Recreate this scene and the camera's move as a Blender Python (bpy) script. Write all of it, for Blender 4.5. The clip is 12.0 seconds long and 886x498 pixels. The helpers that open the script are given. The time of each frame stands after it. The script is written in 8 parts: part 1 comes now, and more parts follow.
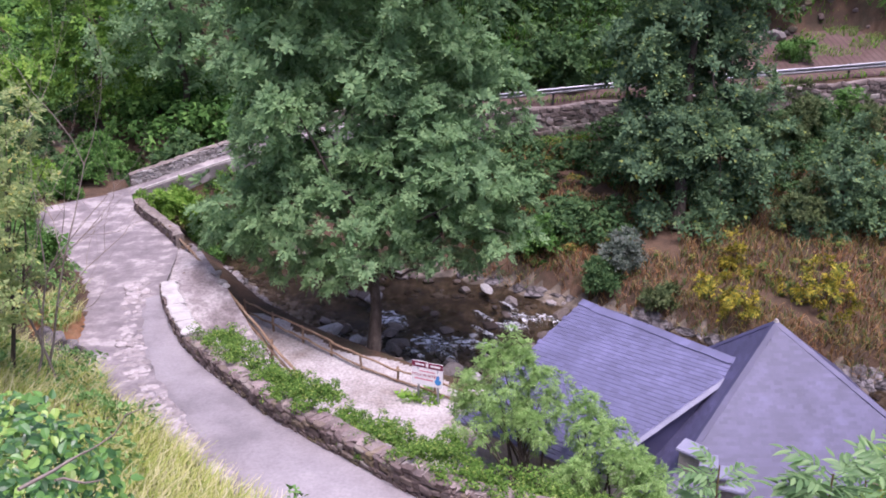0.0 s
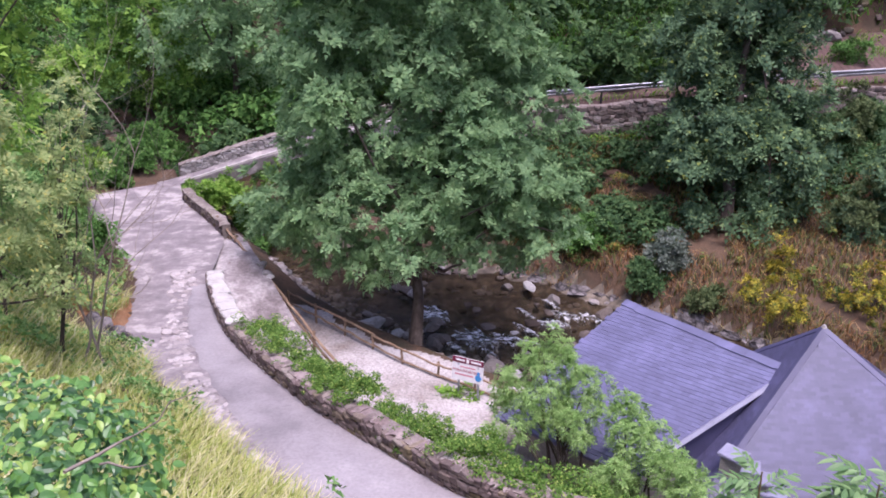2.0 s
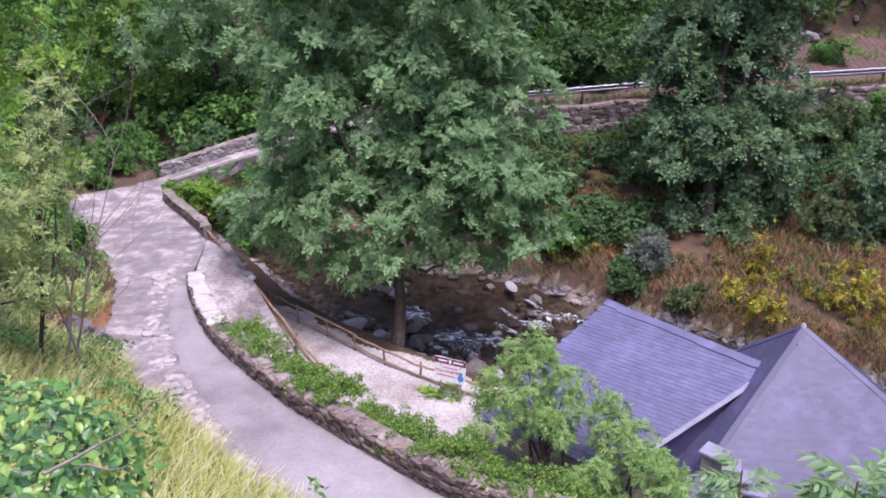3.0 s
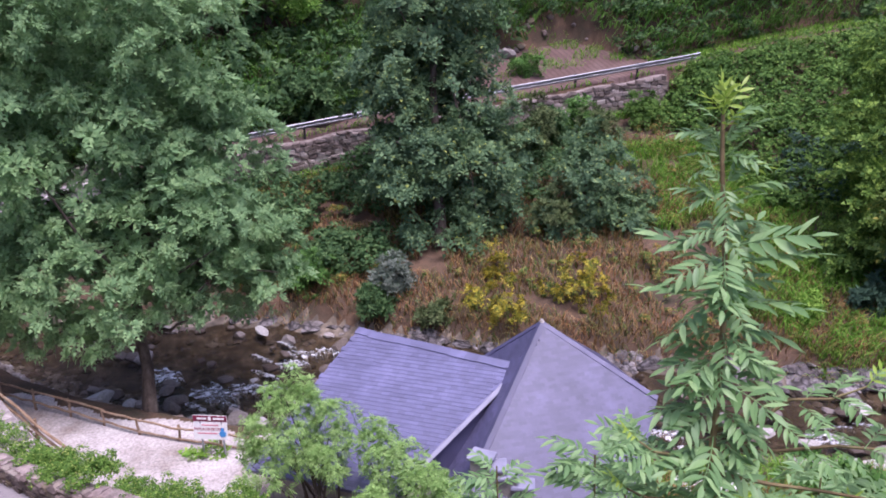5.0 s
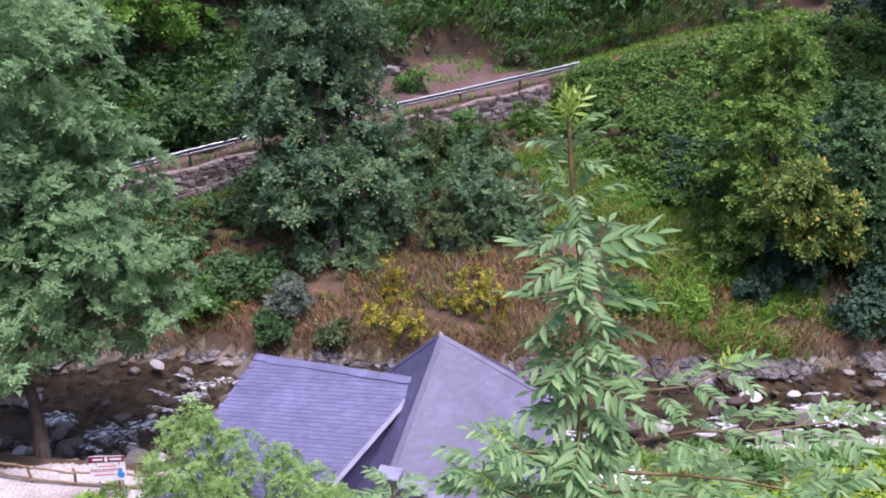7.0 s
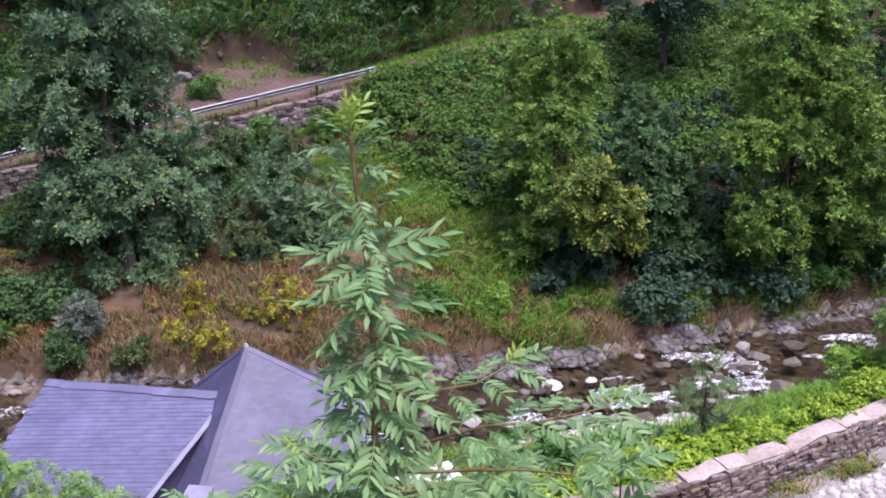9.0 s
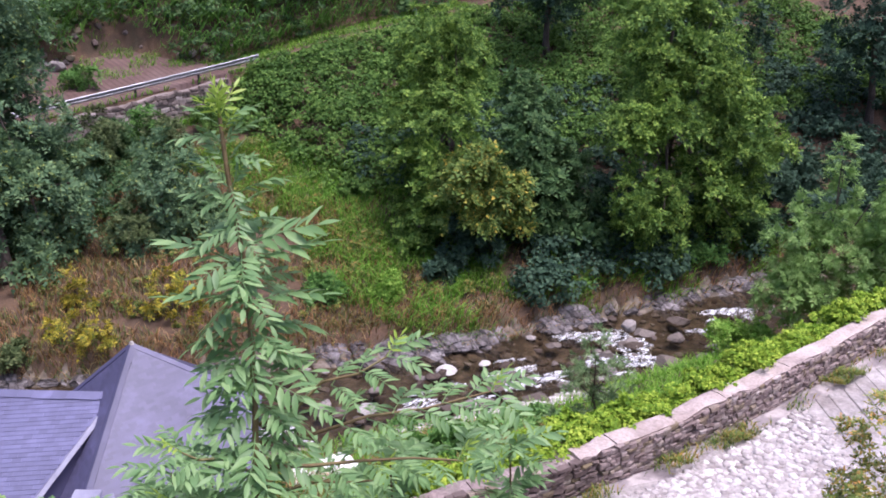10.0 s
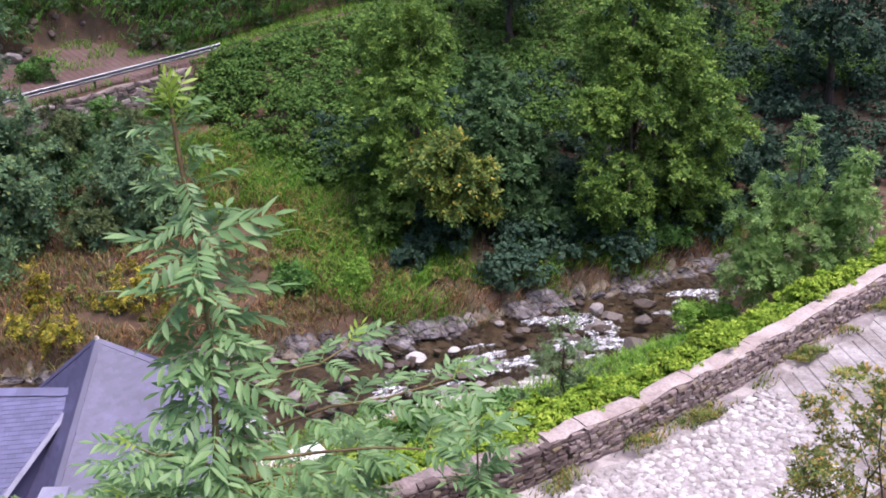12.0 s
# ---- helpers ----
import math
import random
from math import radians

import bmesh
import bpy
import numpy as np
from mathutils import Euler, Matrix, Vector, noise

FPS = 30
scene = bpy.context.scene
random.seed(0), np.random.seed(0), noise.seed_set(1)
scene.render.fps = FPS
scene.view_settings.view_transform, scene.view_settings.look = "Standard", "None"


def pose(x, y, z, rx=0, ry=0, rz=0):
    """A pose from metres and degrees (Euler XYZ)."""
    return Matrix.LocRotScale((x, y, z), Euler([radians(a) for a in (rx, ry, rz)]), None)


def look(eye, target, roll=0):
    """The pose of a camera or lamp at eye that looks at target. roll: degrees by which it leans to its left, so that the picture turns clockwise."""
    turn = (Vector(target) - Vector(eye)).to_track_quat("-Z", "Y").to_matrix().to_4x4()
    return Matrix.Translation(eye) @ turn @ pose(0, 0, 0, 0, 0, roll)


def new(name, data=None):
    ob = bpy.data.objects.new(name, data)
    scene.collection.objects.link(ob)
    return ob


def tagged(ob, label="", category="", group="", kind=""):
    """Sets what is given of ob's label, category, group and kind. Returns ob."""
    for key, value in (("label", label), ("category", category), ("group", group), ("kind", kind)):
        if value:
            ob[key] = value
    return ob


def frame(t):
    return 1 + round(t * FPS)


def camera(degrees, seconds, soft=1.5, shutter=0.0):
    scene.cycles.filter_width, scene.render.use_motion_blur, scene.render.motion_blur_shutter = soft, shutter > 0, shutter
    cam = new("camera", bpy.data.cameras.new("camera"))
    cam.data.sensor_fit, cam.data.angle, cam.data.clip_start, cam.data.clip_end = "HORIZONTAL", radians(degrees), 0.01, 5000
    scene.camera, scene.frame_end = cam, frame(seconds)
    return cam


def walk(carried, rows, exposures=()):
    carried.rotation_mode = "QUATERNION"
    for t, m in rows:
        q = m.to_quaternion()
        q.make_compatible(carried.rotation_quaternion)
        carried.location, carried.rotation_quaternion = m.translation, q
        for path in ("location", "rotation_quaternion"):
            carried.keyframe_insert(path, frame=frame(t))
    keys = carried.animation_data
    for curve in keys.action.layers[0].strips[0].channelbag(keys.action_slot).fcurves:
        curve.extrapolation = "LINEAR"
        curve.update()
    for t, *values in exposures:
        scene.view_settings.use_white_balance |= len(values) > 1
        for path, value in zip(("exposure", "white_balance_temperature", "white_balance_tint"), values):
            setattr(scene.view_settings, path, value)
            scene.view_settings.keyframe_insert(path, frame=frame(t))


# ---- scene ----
cam = camera(49.86, 12.0, soft=1.8)
PATH = [
    (0.0, pose(-0.302, 0.059, 17.991, 66.945, -0.325, -0.484)),
    (0.5, pose(-0.301, 0.060, 17.991, 66.756, -0.269, -0.457)),
    (1.0, pose(-0.302, 0.060, 17.992, 66.614, -0.299, 0.200)),
    (1.5, pose(-0.307, 0.060, 17.990, 66.584, -0.293, 1.881)),
    (2.0, pose(-0.303, 0.064, 17.991, 66.670, -0.577, 2.465)),
    (2.5, pose(-0.302, 0.063, 17.990, 66.662, -0.716, 2.337)),
    (2.7, pose(-0.301, 0.062, 17.990, 66.646, -0.807, 2.233)),
    (4.3, pose(-0.280, 0.055, 17.989, 68.028, 0.731, -9.509)),
    (4.5, pose(-0.260, 0.040, 17.994, 68.277, 1.026, -11.464)),
    (5.0, pose(-0.217, 0.001, 18.001, 68.729, 1.455, -15.993)),
    (5.5, pose(-0.179, -0.032, 18.009, 68.901, 1.746, -18.257)),
    (6.0, pose(-0.184, -0.031, 18.010, 69.005, 1.820, -20.088)),
    (6.5, pose(-0.148, -0.059, 18.008, 69.421, 2.310, -21.947)),
    (8.3, pose(-0.114, -0.099, 18.021, 69.222, 1.833, -29.337)),
    (8.5, pose(-0.104, -0.104, 18.017, 69.327, 1.388, -31.701)),
    (9.0, pose(-0.079, -0.108, 18.016, 69.382, 0.995, -34.850)),
    (9.5, pose(-0.066, -0.110, 18.013, 69.058, 0.241, -38.269)),
    (10.0, pose(-0.026, -0.108, 18.003, 68.555, 0.239, -41.504)),
    (10.5, pose(0.009, -0.119, 18.002, 67.928, 0.689, -43.525)),
    (11.0, pose(0.005, -0.115, 18.001, 67.878, 0.560, -43.919)),
    (11.5, pose(0.007, -0.113, 17.997, 67.828, 0.396, -44.191)),
    (12.0, pose(0.007, -0.113, 17.997, 67.760, 0.600, -43.730)),
]
walk(cam, PATH, [(0.0, 0.99, 6080, 34), (4.5, 1.03, 5960, 33), (5.5, 1.13, 5960, 35), (6.7, 1.16, 5980, 33), (9.0, 1.11, 6030, 29), (10.2, 1.12, 6060, 28), (12.0, 1.05, 6160, 27)])

# ---- world and light ----
world = bpy.data.worlds.new("sky")
scene.world = world
world.use_nodes = True
wn, wl = world.node_tree.nodes, world.node_tree.links
sky = wn.new("ShaderNodeTexSky")
sky.sky_type = "NISHITA"
sky.sun_disc = False
sky.sun_elevation = radians(75)
sky.sun_rotation = radians(159)
sky.dust_density = 3.0
wl.new(sky.outputs[0], wn["Background"].inputs[0])
wn["Background"].inputs[1].default_value = 0.114

sun_data = bpy.data.lights.new("sun", "SUN")
sun_data.energy = 2.4
sun_data.angle = radians(28)
sun_data.color = (1.0, 0.96, 0.9)
sun = new("sun", sun_data)
sun.matrix_world = look((12, 7, 70), (5, 25, 0))


# ---- materials ----
def material(name, rough=0.8, metal=0.0, spec=0.3):
    m = bpy.data.materials.new(name)
    m.use_nodes = True
    b = m.node_tree.nodes["Principled BSDF"]
    b.inputs["Roughness"].default_value = rough
    b.inputs["Metallic"].default_value = metal
    b.inputs["Specular IOR Level"].default_value = spec
    return m, m.node_tree.nodes, m.node_tree.links, b


def ramp(nodes, stops):
    r = nodes.new("ShaderNodeValToRGB")
    e = r.color_ramp.elements
    while len(e) < len(stops):
        e.new(0.5)
    for el, (pos, col) in zip(e, stops):
        el.position = pos
        el.color = (*col, 1)
    return r


def noise_tex(nodes, links, scale, detail=4.0, rough=0.55, coord="Object", stretch=None, turn=0.0):
    tc = nodes.new("ShaderNodeTexCoord")
    n = nodes.new("ShaderNodeTexNoise")
    n.inputs["Scale"].default_value = scale
    n.inputs["Detail"].default_value = detail
    n.inputs["Roughness"].default_value = rough
    if stretch:
        mp = nodes.new("ShaderNodeMapping")
        mp.inputs["Scale"].default_value = stretch
        mp.inputs["Rotation"].default_value = (0, 0, turn)
        links.new(tc.outputs[coord], mp.inputs[0])
        links.new(mp.outputs[0], n.inputs["Vector"])
    else:
        links.new(tc.outputs[coord], n.inputs["Vector"])
    return n


def bump(nodes, links, bsdf, height, strength=0.5, distance=0.03):
    b = nodes.new("ShaderNodeBump")
    b.inputs["Strength"].default_value = strength
    b.inputs["Distance"].default_value = distance
    links.new(height, b.inputs["Height"])
    links.new(b.outputs[0], bsdf.inputs["Normal"])


def mixed(nodes, links, fac, a, b, kind="MIX"):
    m = nodes.new("ShaderNodeMix")
    m.data_type = "RGBA"
    m.blend_type = kind
    for sock, v in ((m.inputs[0], fac), (m.inputs[6], a), (m.inputs[7], b)):
        if isinstance(v, (int, float)):
            sock.default_value = v
        elif isinstance(v, tuple):
            sock.default_value = (*v, 1)
        else:
            links.new(v, sock)
    return m.outputs[2]


def two_scale(name, stops, big, small, rough=0.85, bump_d=0.02, spec=0.3, dark=0.55, stretch=None):
    """A surface with stains at one scale and grain at another."""
    m, n, l, b = material(name, rough, 0.0, spec)
    n1 = noise_tex(n, l, big, 5, 0.6, stretch=stretch)
    n2 = noise_tex(n, l, small, 6, 0.65)
    r1 = ramp(n, stops)
    l.new(n1.outputs[0], r1.inputs[0])
    r2 = ramp(n, [(0.3, (dark, dark, dark)), (0.62, (1, 1, 1))])
    l.new(n2.outputs[0], r2.inputs[0])
    l.new(mixed(n, l, 0.8, r1.outputs[0], r2.outputs[0], "MULTIPLY"), b.inputs["Base Color"])
    bump(n, l, b, n2.outputs[0], 0.6, bump_d)
    return m


def leaf_material(name, stops, patch=0.6, patch_col=(0.6, 0.7, 0.35), translucent=0.3, rough=0.7, amount=0.5, gloss=0.18):
    """Leaves that vary one by one and in larger patches, and let some light through."""
    m, n, l, b = material(name, rough, 0.0, gloss)
    geo = n.new("ShaderNodeNewGeometry")
    r = ramp(n, stops)
    l.new(geo.outputs["Random Per Island"], r.inputs[0])
    nz = noise_tex(n, l, patch, 3, 0.5)
    rr = ramp(n, [(0.42, (1, 1, 1)), (0.68, patch_col)])
    l.new(nz.outputs[0], rr.inputs[0])
    col = mixed(n, l, amount, r.outputs[0], rr.outputs[0], "MULTIPLY")
    l.new(col, b.inputs["Base Color"])
    tr = n.new("ShaderNodeBsdfTranslucent")
    l.new(col, tr.inputs[0])
    mx = n.new("ShaderNodeMixShader")
    mx.inputs[0].default_value = translucent
    l.new(b.outputs[0], mx.inputs[1])
    l.new(tr.outputs[0], mx.inputs[2])
    l.new(mx.outputs[0], n["Material Output"].inputs[0])
    return m


M_SOIL = two_scale("soil", [(0.3, (0.045, 0.04, 0.024)), (0.45, (0.085, 0.056, 0.038)), (0.55, (0.125, 0.078, 0.05)), (0.7, (0.05, 0.048, 0.025))], 0.6, 14, 0.95, 0.05)
M_ROAD = two_scale("worn_concrete", [(0.36, (0.185, 0.16, 0.165)), (0.5, (0.245, 0.215, 0.22)), (0.56, (0.30, 0.265, 0.265)), (0.62, (0.41, 0.37, 0.36))], 1.3, 9, 0.85, 0.008, dark=0.72)
M_LANE = two_scale("smooth_concrete", [(0.34, (0.21, 0.19, 0.20)), (0.48, (0.28, 0.255, 0.265)), (0.6, (0.32, 0.295, 0.305)), (0.7, (0.38, 0.35, 0.355))], 0.5, 13, 0.85, 0.006, dark=0.74)
M_RAMP = two_scale("gravelly_concrete", [(0.36, (0.18, 0.15, 0.15)), (0.5, (0.28, 0.245, 0.245)), (0.6, (0.38, 0.345, 0.34)), (0.7, (0.48, 0.44, 0.43))], 1.1, 9, 0.92, 0.03, dark=0.45)
M_GRAVEL = two_scale("pale_gravel", [(0.36, (0.24, 0.19, 0.165)), (0.46, (0.35, 0.31, 0.29)), (0.56, (0.46, 0.42, 0.41)), (0.7, (0.53, 0.50, 0.49))], 0.45, 11, 0.95, 0.04, dark=0.4)
M_STONE = two_scale("field_stone", [(0.3, (0.12, 0.10, 0.085)), (0.5, (0.24, 0.20, 0.175)), (0.7, (0.36, 0.32, 0.29))], 2.3, 18, 0.9, 0.02)
M_PALE = two_scale("pale_stone", [(0.3, (0.34, 0.31, 0.29)), (0.5, (0.48, 0.45, 0.42)), (0.7, (0.62, 0.58, 0.55))], 1.6, 20, 0.9, 0.015)
M_COPING = two_scale("coping_mortar", [(0.3, (0.28, 0.22, 0.20)), (0.5, (0.42, 0.35, 0.325)), (0.7, (0.52, 0.45, 0.42))], 1.3, 16, 0.92, 0.02)
M_WHITE = two_scale("limewashed_coping", [(0.3, (0.33, 0.30, 0.285)), (0.5, (0.46, 0.435, 0.415)), (0.7, (0.56, 0.535, 0.515))], 2.0, 18, 0.8, 0.01, dark=0.8)


def rock_material():
    """Fractured bedrock: slanting bands, dark cracks and pale weathered faces."""
    m, n, l, b = material("river_rock", 0.75, 0.0, 0.35)
    n1 = noise_tex(n, l, 1.3, 6, 0.65)
    n2 = noise_tex(n, l, 2.4, 8, 0.7, stretch=(2.6, 0.7, 1.6), turn=0.5)
    r1 = ramp(n, [(0.3, (0.07, 0.058, 0.055)), (0.46, (0.13, 0.115, 0.115)), (0.58, (0.24, 0.22, 0.225)), (0.75, (0.42, 0.39, 0.39))])
    l.new(n1.outputs[0], r1.inputs[0])
    r2 = ramp(n, [(0.40, (0.18, 0.17, 0.16)), (0.50, (0.9, 0.9, 0.9)), (0.7, (1.15, 1.12, 1.1))])
    l.new(n2.outputs[0], r2.inputs[0])
    vor = n.new("ShaderNodeTexVoronoi")
    vor.feature = "DISTANCE_TO_EDGE"
    vor.inputs["Scale"].default_value = 1.5
    mp = n.new("ShaderNodeMapping")
    mp.inputs["Scale"].default_value = (0.8, 0.8, 2.2)
    mp.inputs["Rotation"].default_value = (0.5, 0.6, 0.3)
    tc = n.new("ShaderNodeTexCoord")
    l.new(tc.outputs["Object"], mp.inputs[0])
    l.new(mp.outputs[0], vor.inputs["Vector"])
    r3 = ramp(n, [(0.0, (0.15, 0.14, 0.13)), (0.05, (0.8, 0.8, 0.8)), (0.12, (1, 1, 1))])
    l.new(vor.outputs["Distance"], r3.inputs[0])
    faces = mixed(n, l, 0.9, r1.outputs[0], r2.outputs[0], "MULTIPLY")
    l.new(mixed(n, l, 0.9, faces, r3.outputs[0], "MULTIPLY"), b.inputs["Base Color"])
    bump(n, l, b, n2.outputs[0], 0.8, 0.06)
    return m


M_ROCK = rock_material()
M_BED = two_scale("river_bed", [(0.3, (0.06, 0.05, 0.04)), (0.5, (0.135, 0.11, 0.083)), (0.7, (0.31, 0.26, 0.21))], 1.6, 5, 0.8, 0.05)
M_BARK = two_scale("bark", [(0.3, (0.045, 0.034, 0.028)), (0.5, (0.09, 0.07, 0.058)), (0.7, (0.15, 0.125, 0.105))], 1.5, 14, 0.95, 0.03, stretch=(4, 4, 0.6))
M_WOOD = two_scale("weathered_wood", [(0.3, (0.17, 0.11, 0.07)), (0.5, (0.28, 0.19, 0.125)), (0.7, (0.36, 0.27, 0.19))], 2.2, 20, 0.9, 0.008)
M_TWIG = two_scale("dry_twig", [(0.3, (0.20, 0.16, 0.13)), (0.5, (0.30, 0.25, 0.21)), (0.7, (0.38, 0.33, 0.29))], 2.2, 20, 0.9, 0.004)
M_REDSTEM = two_scale("green_brown_stem", [(0.3, (0.13, 0.085, 0.04)), (0.5, (0.18, 0.13, 0.06)), (0.7, (0.21, 0.19, 0.08))], 6.0, 50, 0.7, 0.001)
M_PLASTER = two_scale("rough_plaster", [(0.3, (0.30, 0.27, 0.24)), (0.5, (0.38, 0.35, 0.32)), (0.7, (0.45, 0.42, 0.39))], 0.9, 14, 0.95, 0.01)
M_ZINC, _n, _l, _b = material("galvanised_steel", 0.45, 0.85)
_b.inputs["Base Color"].default_value = (0.36, 0.37, 0.41, 1)
M_DARK, _n, _l, _b = material("dark_metal", 0.6, 0.2)
_b.inputs["Base Color"].default_value = (0.04, 0.04, 0.045, 1)


def slate_material(name, tint, vary=0.05):
    m, n, l, b = material(name, 0.5, 0.0, 0.5)
    oi = n.new("ShaderNodeObjectInfo")
    geo = n.new("ShaderNodeNewGeometry")
    add = n.new("ShaderNodeMath")
    add.operation = "ADD"
    l.new(oi.outputs["Random"], add.inputs[0])
    l.new(geo.outputs["Random Per Island"], add.inputs[1])
    fr = n.new("ShaderNodeMath")
    fr.operation = "FRACT"
    l.new(add.outputs[0], fr.inputs[0])
    r = ramp(n, [(0.0, tuple(c * (1 - vary) for c in tint)), (0.5, tint), (1.0, tuple(min(1, c * (1 + vary)) for c in tint))])
    l.new(fr.outputs[0], r.inputs[0])
    nz = noise_tex(n, l, 0.9, 5, 0.65)
    rr = ramp(n, [(0.35, (0.82, 0.82, 0.82)), (0.55, (1.0, 1.0, 1.0)), (0.7, (1.28, 1.26, 1.26))])
    l.new(nz.outputs[0], rr.inputs[0])
    l.new(mixed(n, l, 1.0, r.outputs[0], rr.outputs[0], "MULTIPLY"), b.inputs["Base Color"])
    fine = noise_tex(n, l, 30, 4, 0.6)
    bump(n, l, b, fine.outputs[0], 0.4, 0.004)
    return m


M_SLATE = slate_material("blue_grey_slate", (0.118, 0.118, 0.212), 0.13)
# Tower slate is toned darker to offset the stronger light on its face.
M_SLATE_TOWER = slate_material("darkened_tower_slate", (0.076, 0.074, 0.142), 0.16)
M_LEAD = two_scale("pale_ridge_tile", [(0.3, (0.19, 0.19, 0.26)), (0.5, (0.23, 0.23, 0.31)), (0.7, (0.27, 0.27, 0.35))], 2.0, 20, 0.6, 0.004, dark=0.8)

M_ASH = leaf_material("ash_leaves", [(0.0, (0.145, 0.265, 0.125)), (0.5, (0.20, 0.345, 0.16)), (1.0, (0.28, 0.43, 0.20))], 0.5, (1.15, 1.12, 0.95), 0.45)
M_FRESH = leaf_material("fresh_green_leaves", [(0.0, (0.065, 0.16, 0.025)), (0.5, (0.12, 0.26, 0.04)), (1.0, (0.21, 0.36, 0.07))], 0.5, (1.2, 1.1, 0.8), 0.35)
M_BANKLEAF = leaf_material("pale_bank_leaves", [(0.0, (0.22, 0.32, 0.12)), (0.5, (0.34, 0.44, 0.18)), (0.9, (0.46, 0.53, 0.23)), (1.0, (0.62, 0.55, 0.15))], 0.7, (0.9, 0.92, 0.8), 0.48)
M_DARKLEAF = leaf_material("dark_leaves", [(0.0, (0.034, 0.082, 0.032)), (0.5, (0.066, 0.14, 0.05)), (1.0, (0.13, 0.22, 0.08))], 0.5, (0.6, 0.7, 0.6))
# Fir-like bushes, and plants whose shade is put into near-black leaf colour.
M_FIR_SHADE = leaf_material("fir_and_shade_leaves", [(0.0, (0.018, 0.045, 0.028)), (0.5, (0.034, 0.075, 0.045)), (1.0, (0.065, 0.12, 0.07))], 0.6, (0.7, 0.8, 0.8), 0.15)
M_GREEN = leaf_material("green_leaves", [(0.0, (0.04, 0.11, 0.025)), (0.5, (0.082, 0.20, 0.045)), (1.0, (0.17, 0.33, 0.08))], 0.6, (0.7, 0.75, 0.6))
M_BRIGHT = leaf_material("bright_leaves", [(0.0, (0.10, 0.23, 0.03)), (0.5, (0.19, 0.37, 0.055)), (1.0, (0.32, 0.48, 0.10))], 0.8, (0.75, 0.75, 0.5))
M_YELLOW = leaf_material("yellow_leaves", [(0.0, (0.10, 0.13, 0.03)), (0.35, (0.22, 0.21, 0.03)), (0.7, (0.42, 0.33, 0.03)), (1.0, (0.56, 0.46, 0.07))], 1.5, (0.4, 0.7, 0.5))
M_GREY = leaf_material("silver_leaves", [(0.0, (0.085, 0.115, 0.085)), (0.5, (0.14, 0.175, 0.14)), (1.0, (0.22, 0.25, 0.21))], 1.5, (0.7, 0.8, 0.7))
M_DRY = leaf_material("dry_grass", [(0.0, (0.07, 0.04, 0.02)), (0.35, (0.29, 0.145, 0.06)), (0.6, (0.38, 0.215, 0.098)), (0.75, (0.44, 0.315, 0.16)), (0.8, (0.13, 0.18, 0.05)), (1.0, (0.08, 0.14, 0.035))], 0.45, (0.5, 0.8, 0.5), 0.2, 0.8, 0.8)
M_GRASS = leaf_material("green_grass", [(0.0, (0.065, 0.185, 0.02)), (0.5, (0.12, 0.29, 0.03)), (1.0, (0.24, 0.40, 0.07))], 0.5, (1.0, 0.9, 0.6), 0.3, 0.8)
M_LIME = leaf_material("yellow_green_grass", [(0.0, (0.20, 0.29, 0.06)), (0.45, (0.42, 0.46, 0.13)), (0.75, (0.60, 0.56, 0.28)), (1.0, (0.72, 0.66, 0.46))], 0.5, (0.8, 0.9, 0.6), 0.35, 0.8)
M_IVY = leaf_material("ivy_leaves", [(0.0, (0.035, 0.10, 0.035)), (0.4, (0.075, 0.20, 0.06)), (0.75, (0.15, 0.33, 0.07)), (1.0, (0.36, 0.52, 0.12))], 2.2, (0.9, 0.95, 0.7), 0.3, 0.35, gloss=0.5)
M_WALLIVY = leaf_material("wall_ivy_leaves", [(0.0, (0.06, 0.14, 0.025)), (0.5, (0.11, 0.22, 0.04)), (0.85, (0.18, 0.31, 0.06)), (1.0, (0.38, 0.46, 0.12))], 0.9, (0.8, 0.9, 0.7), 0.3)
M_CREEPER = leaf_material("creeper_leaves", [(0.0, (0.10, 0.20, 0.02)), (0.5, (0.24, 0.38, 0.035)), (1.0, (0.46, 0.57, 0.08))], 1.3, (0.55, 0.7, 0.5), 0.3, amount=0.75)
M_FERN = leaf_material("fern_fronds", [(0.0, (0.05, 0.14, 0.025)), (0.5, (0.10, 0.24, 0.04)), (1.0, (0.19, 0.35, 0.08))], 0.5, (0.6, 0.7, 0.5), 0.35)
M_OLIVE = leaf_material("olive_leaves", [(0.0, (0.045, 0.075, 0.028)), (0.5, (0.09, 0.13, 0.05)), (1.0, (0.17, 0.21, 0.09))], 0.6, (0.75, 0.8, 0.6))
M_ASHGREEN = leaf_material("green_ash_leaves", [(0.0, (0.042, 0.10, 0.02)), (0.5, (0.092, 0.185, 0.036)), (1.0, (0.225, 0.345, 0.07))], 0.45, (1.5, 1.4, 1.0), 0.33)
M_CLIMB = leaf_material("climber_leaves", [(0.0, (0.042, 0.10, 0.02)), (0.5, (0.085, 0.18, 0.034)), (1.0, (0.17, 0.29, 0.06))], 0.35, (0.5, 0.6, 0.6), 0.28, amount=0.8)
M_WALLCORE = two_scale("dark_rubble_mortar", [(0.3, (0.14, 0.11, 0.10)), (0.5, (0.22, 0.18, 0.165)), (0.7, (0.33, 0.275, 0.26))], 2.3, 16, 0.95, 0.03)
M_ALDER = leaf_material("alder_leaves", [(0.0, (0.048, 0.102, 0.056)), (0.5, (0.093, 0.172, 0.09)), (0.95, (0.155, 0.25, 0.122)), (1.0, (0.32, 0.38, 0.09))], 0.55, (1.5, 1.4, 1.0), 0.3)
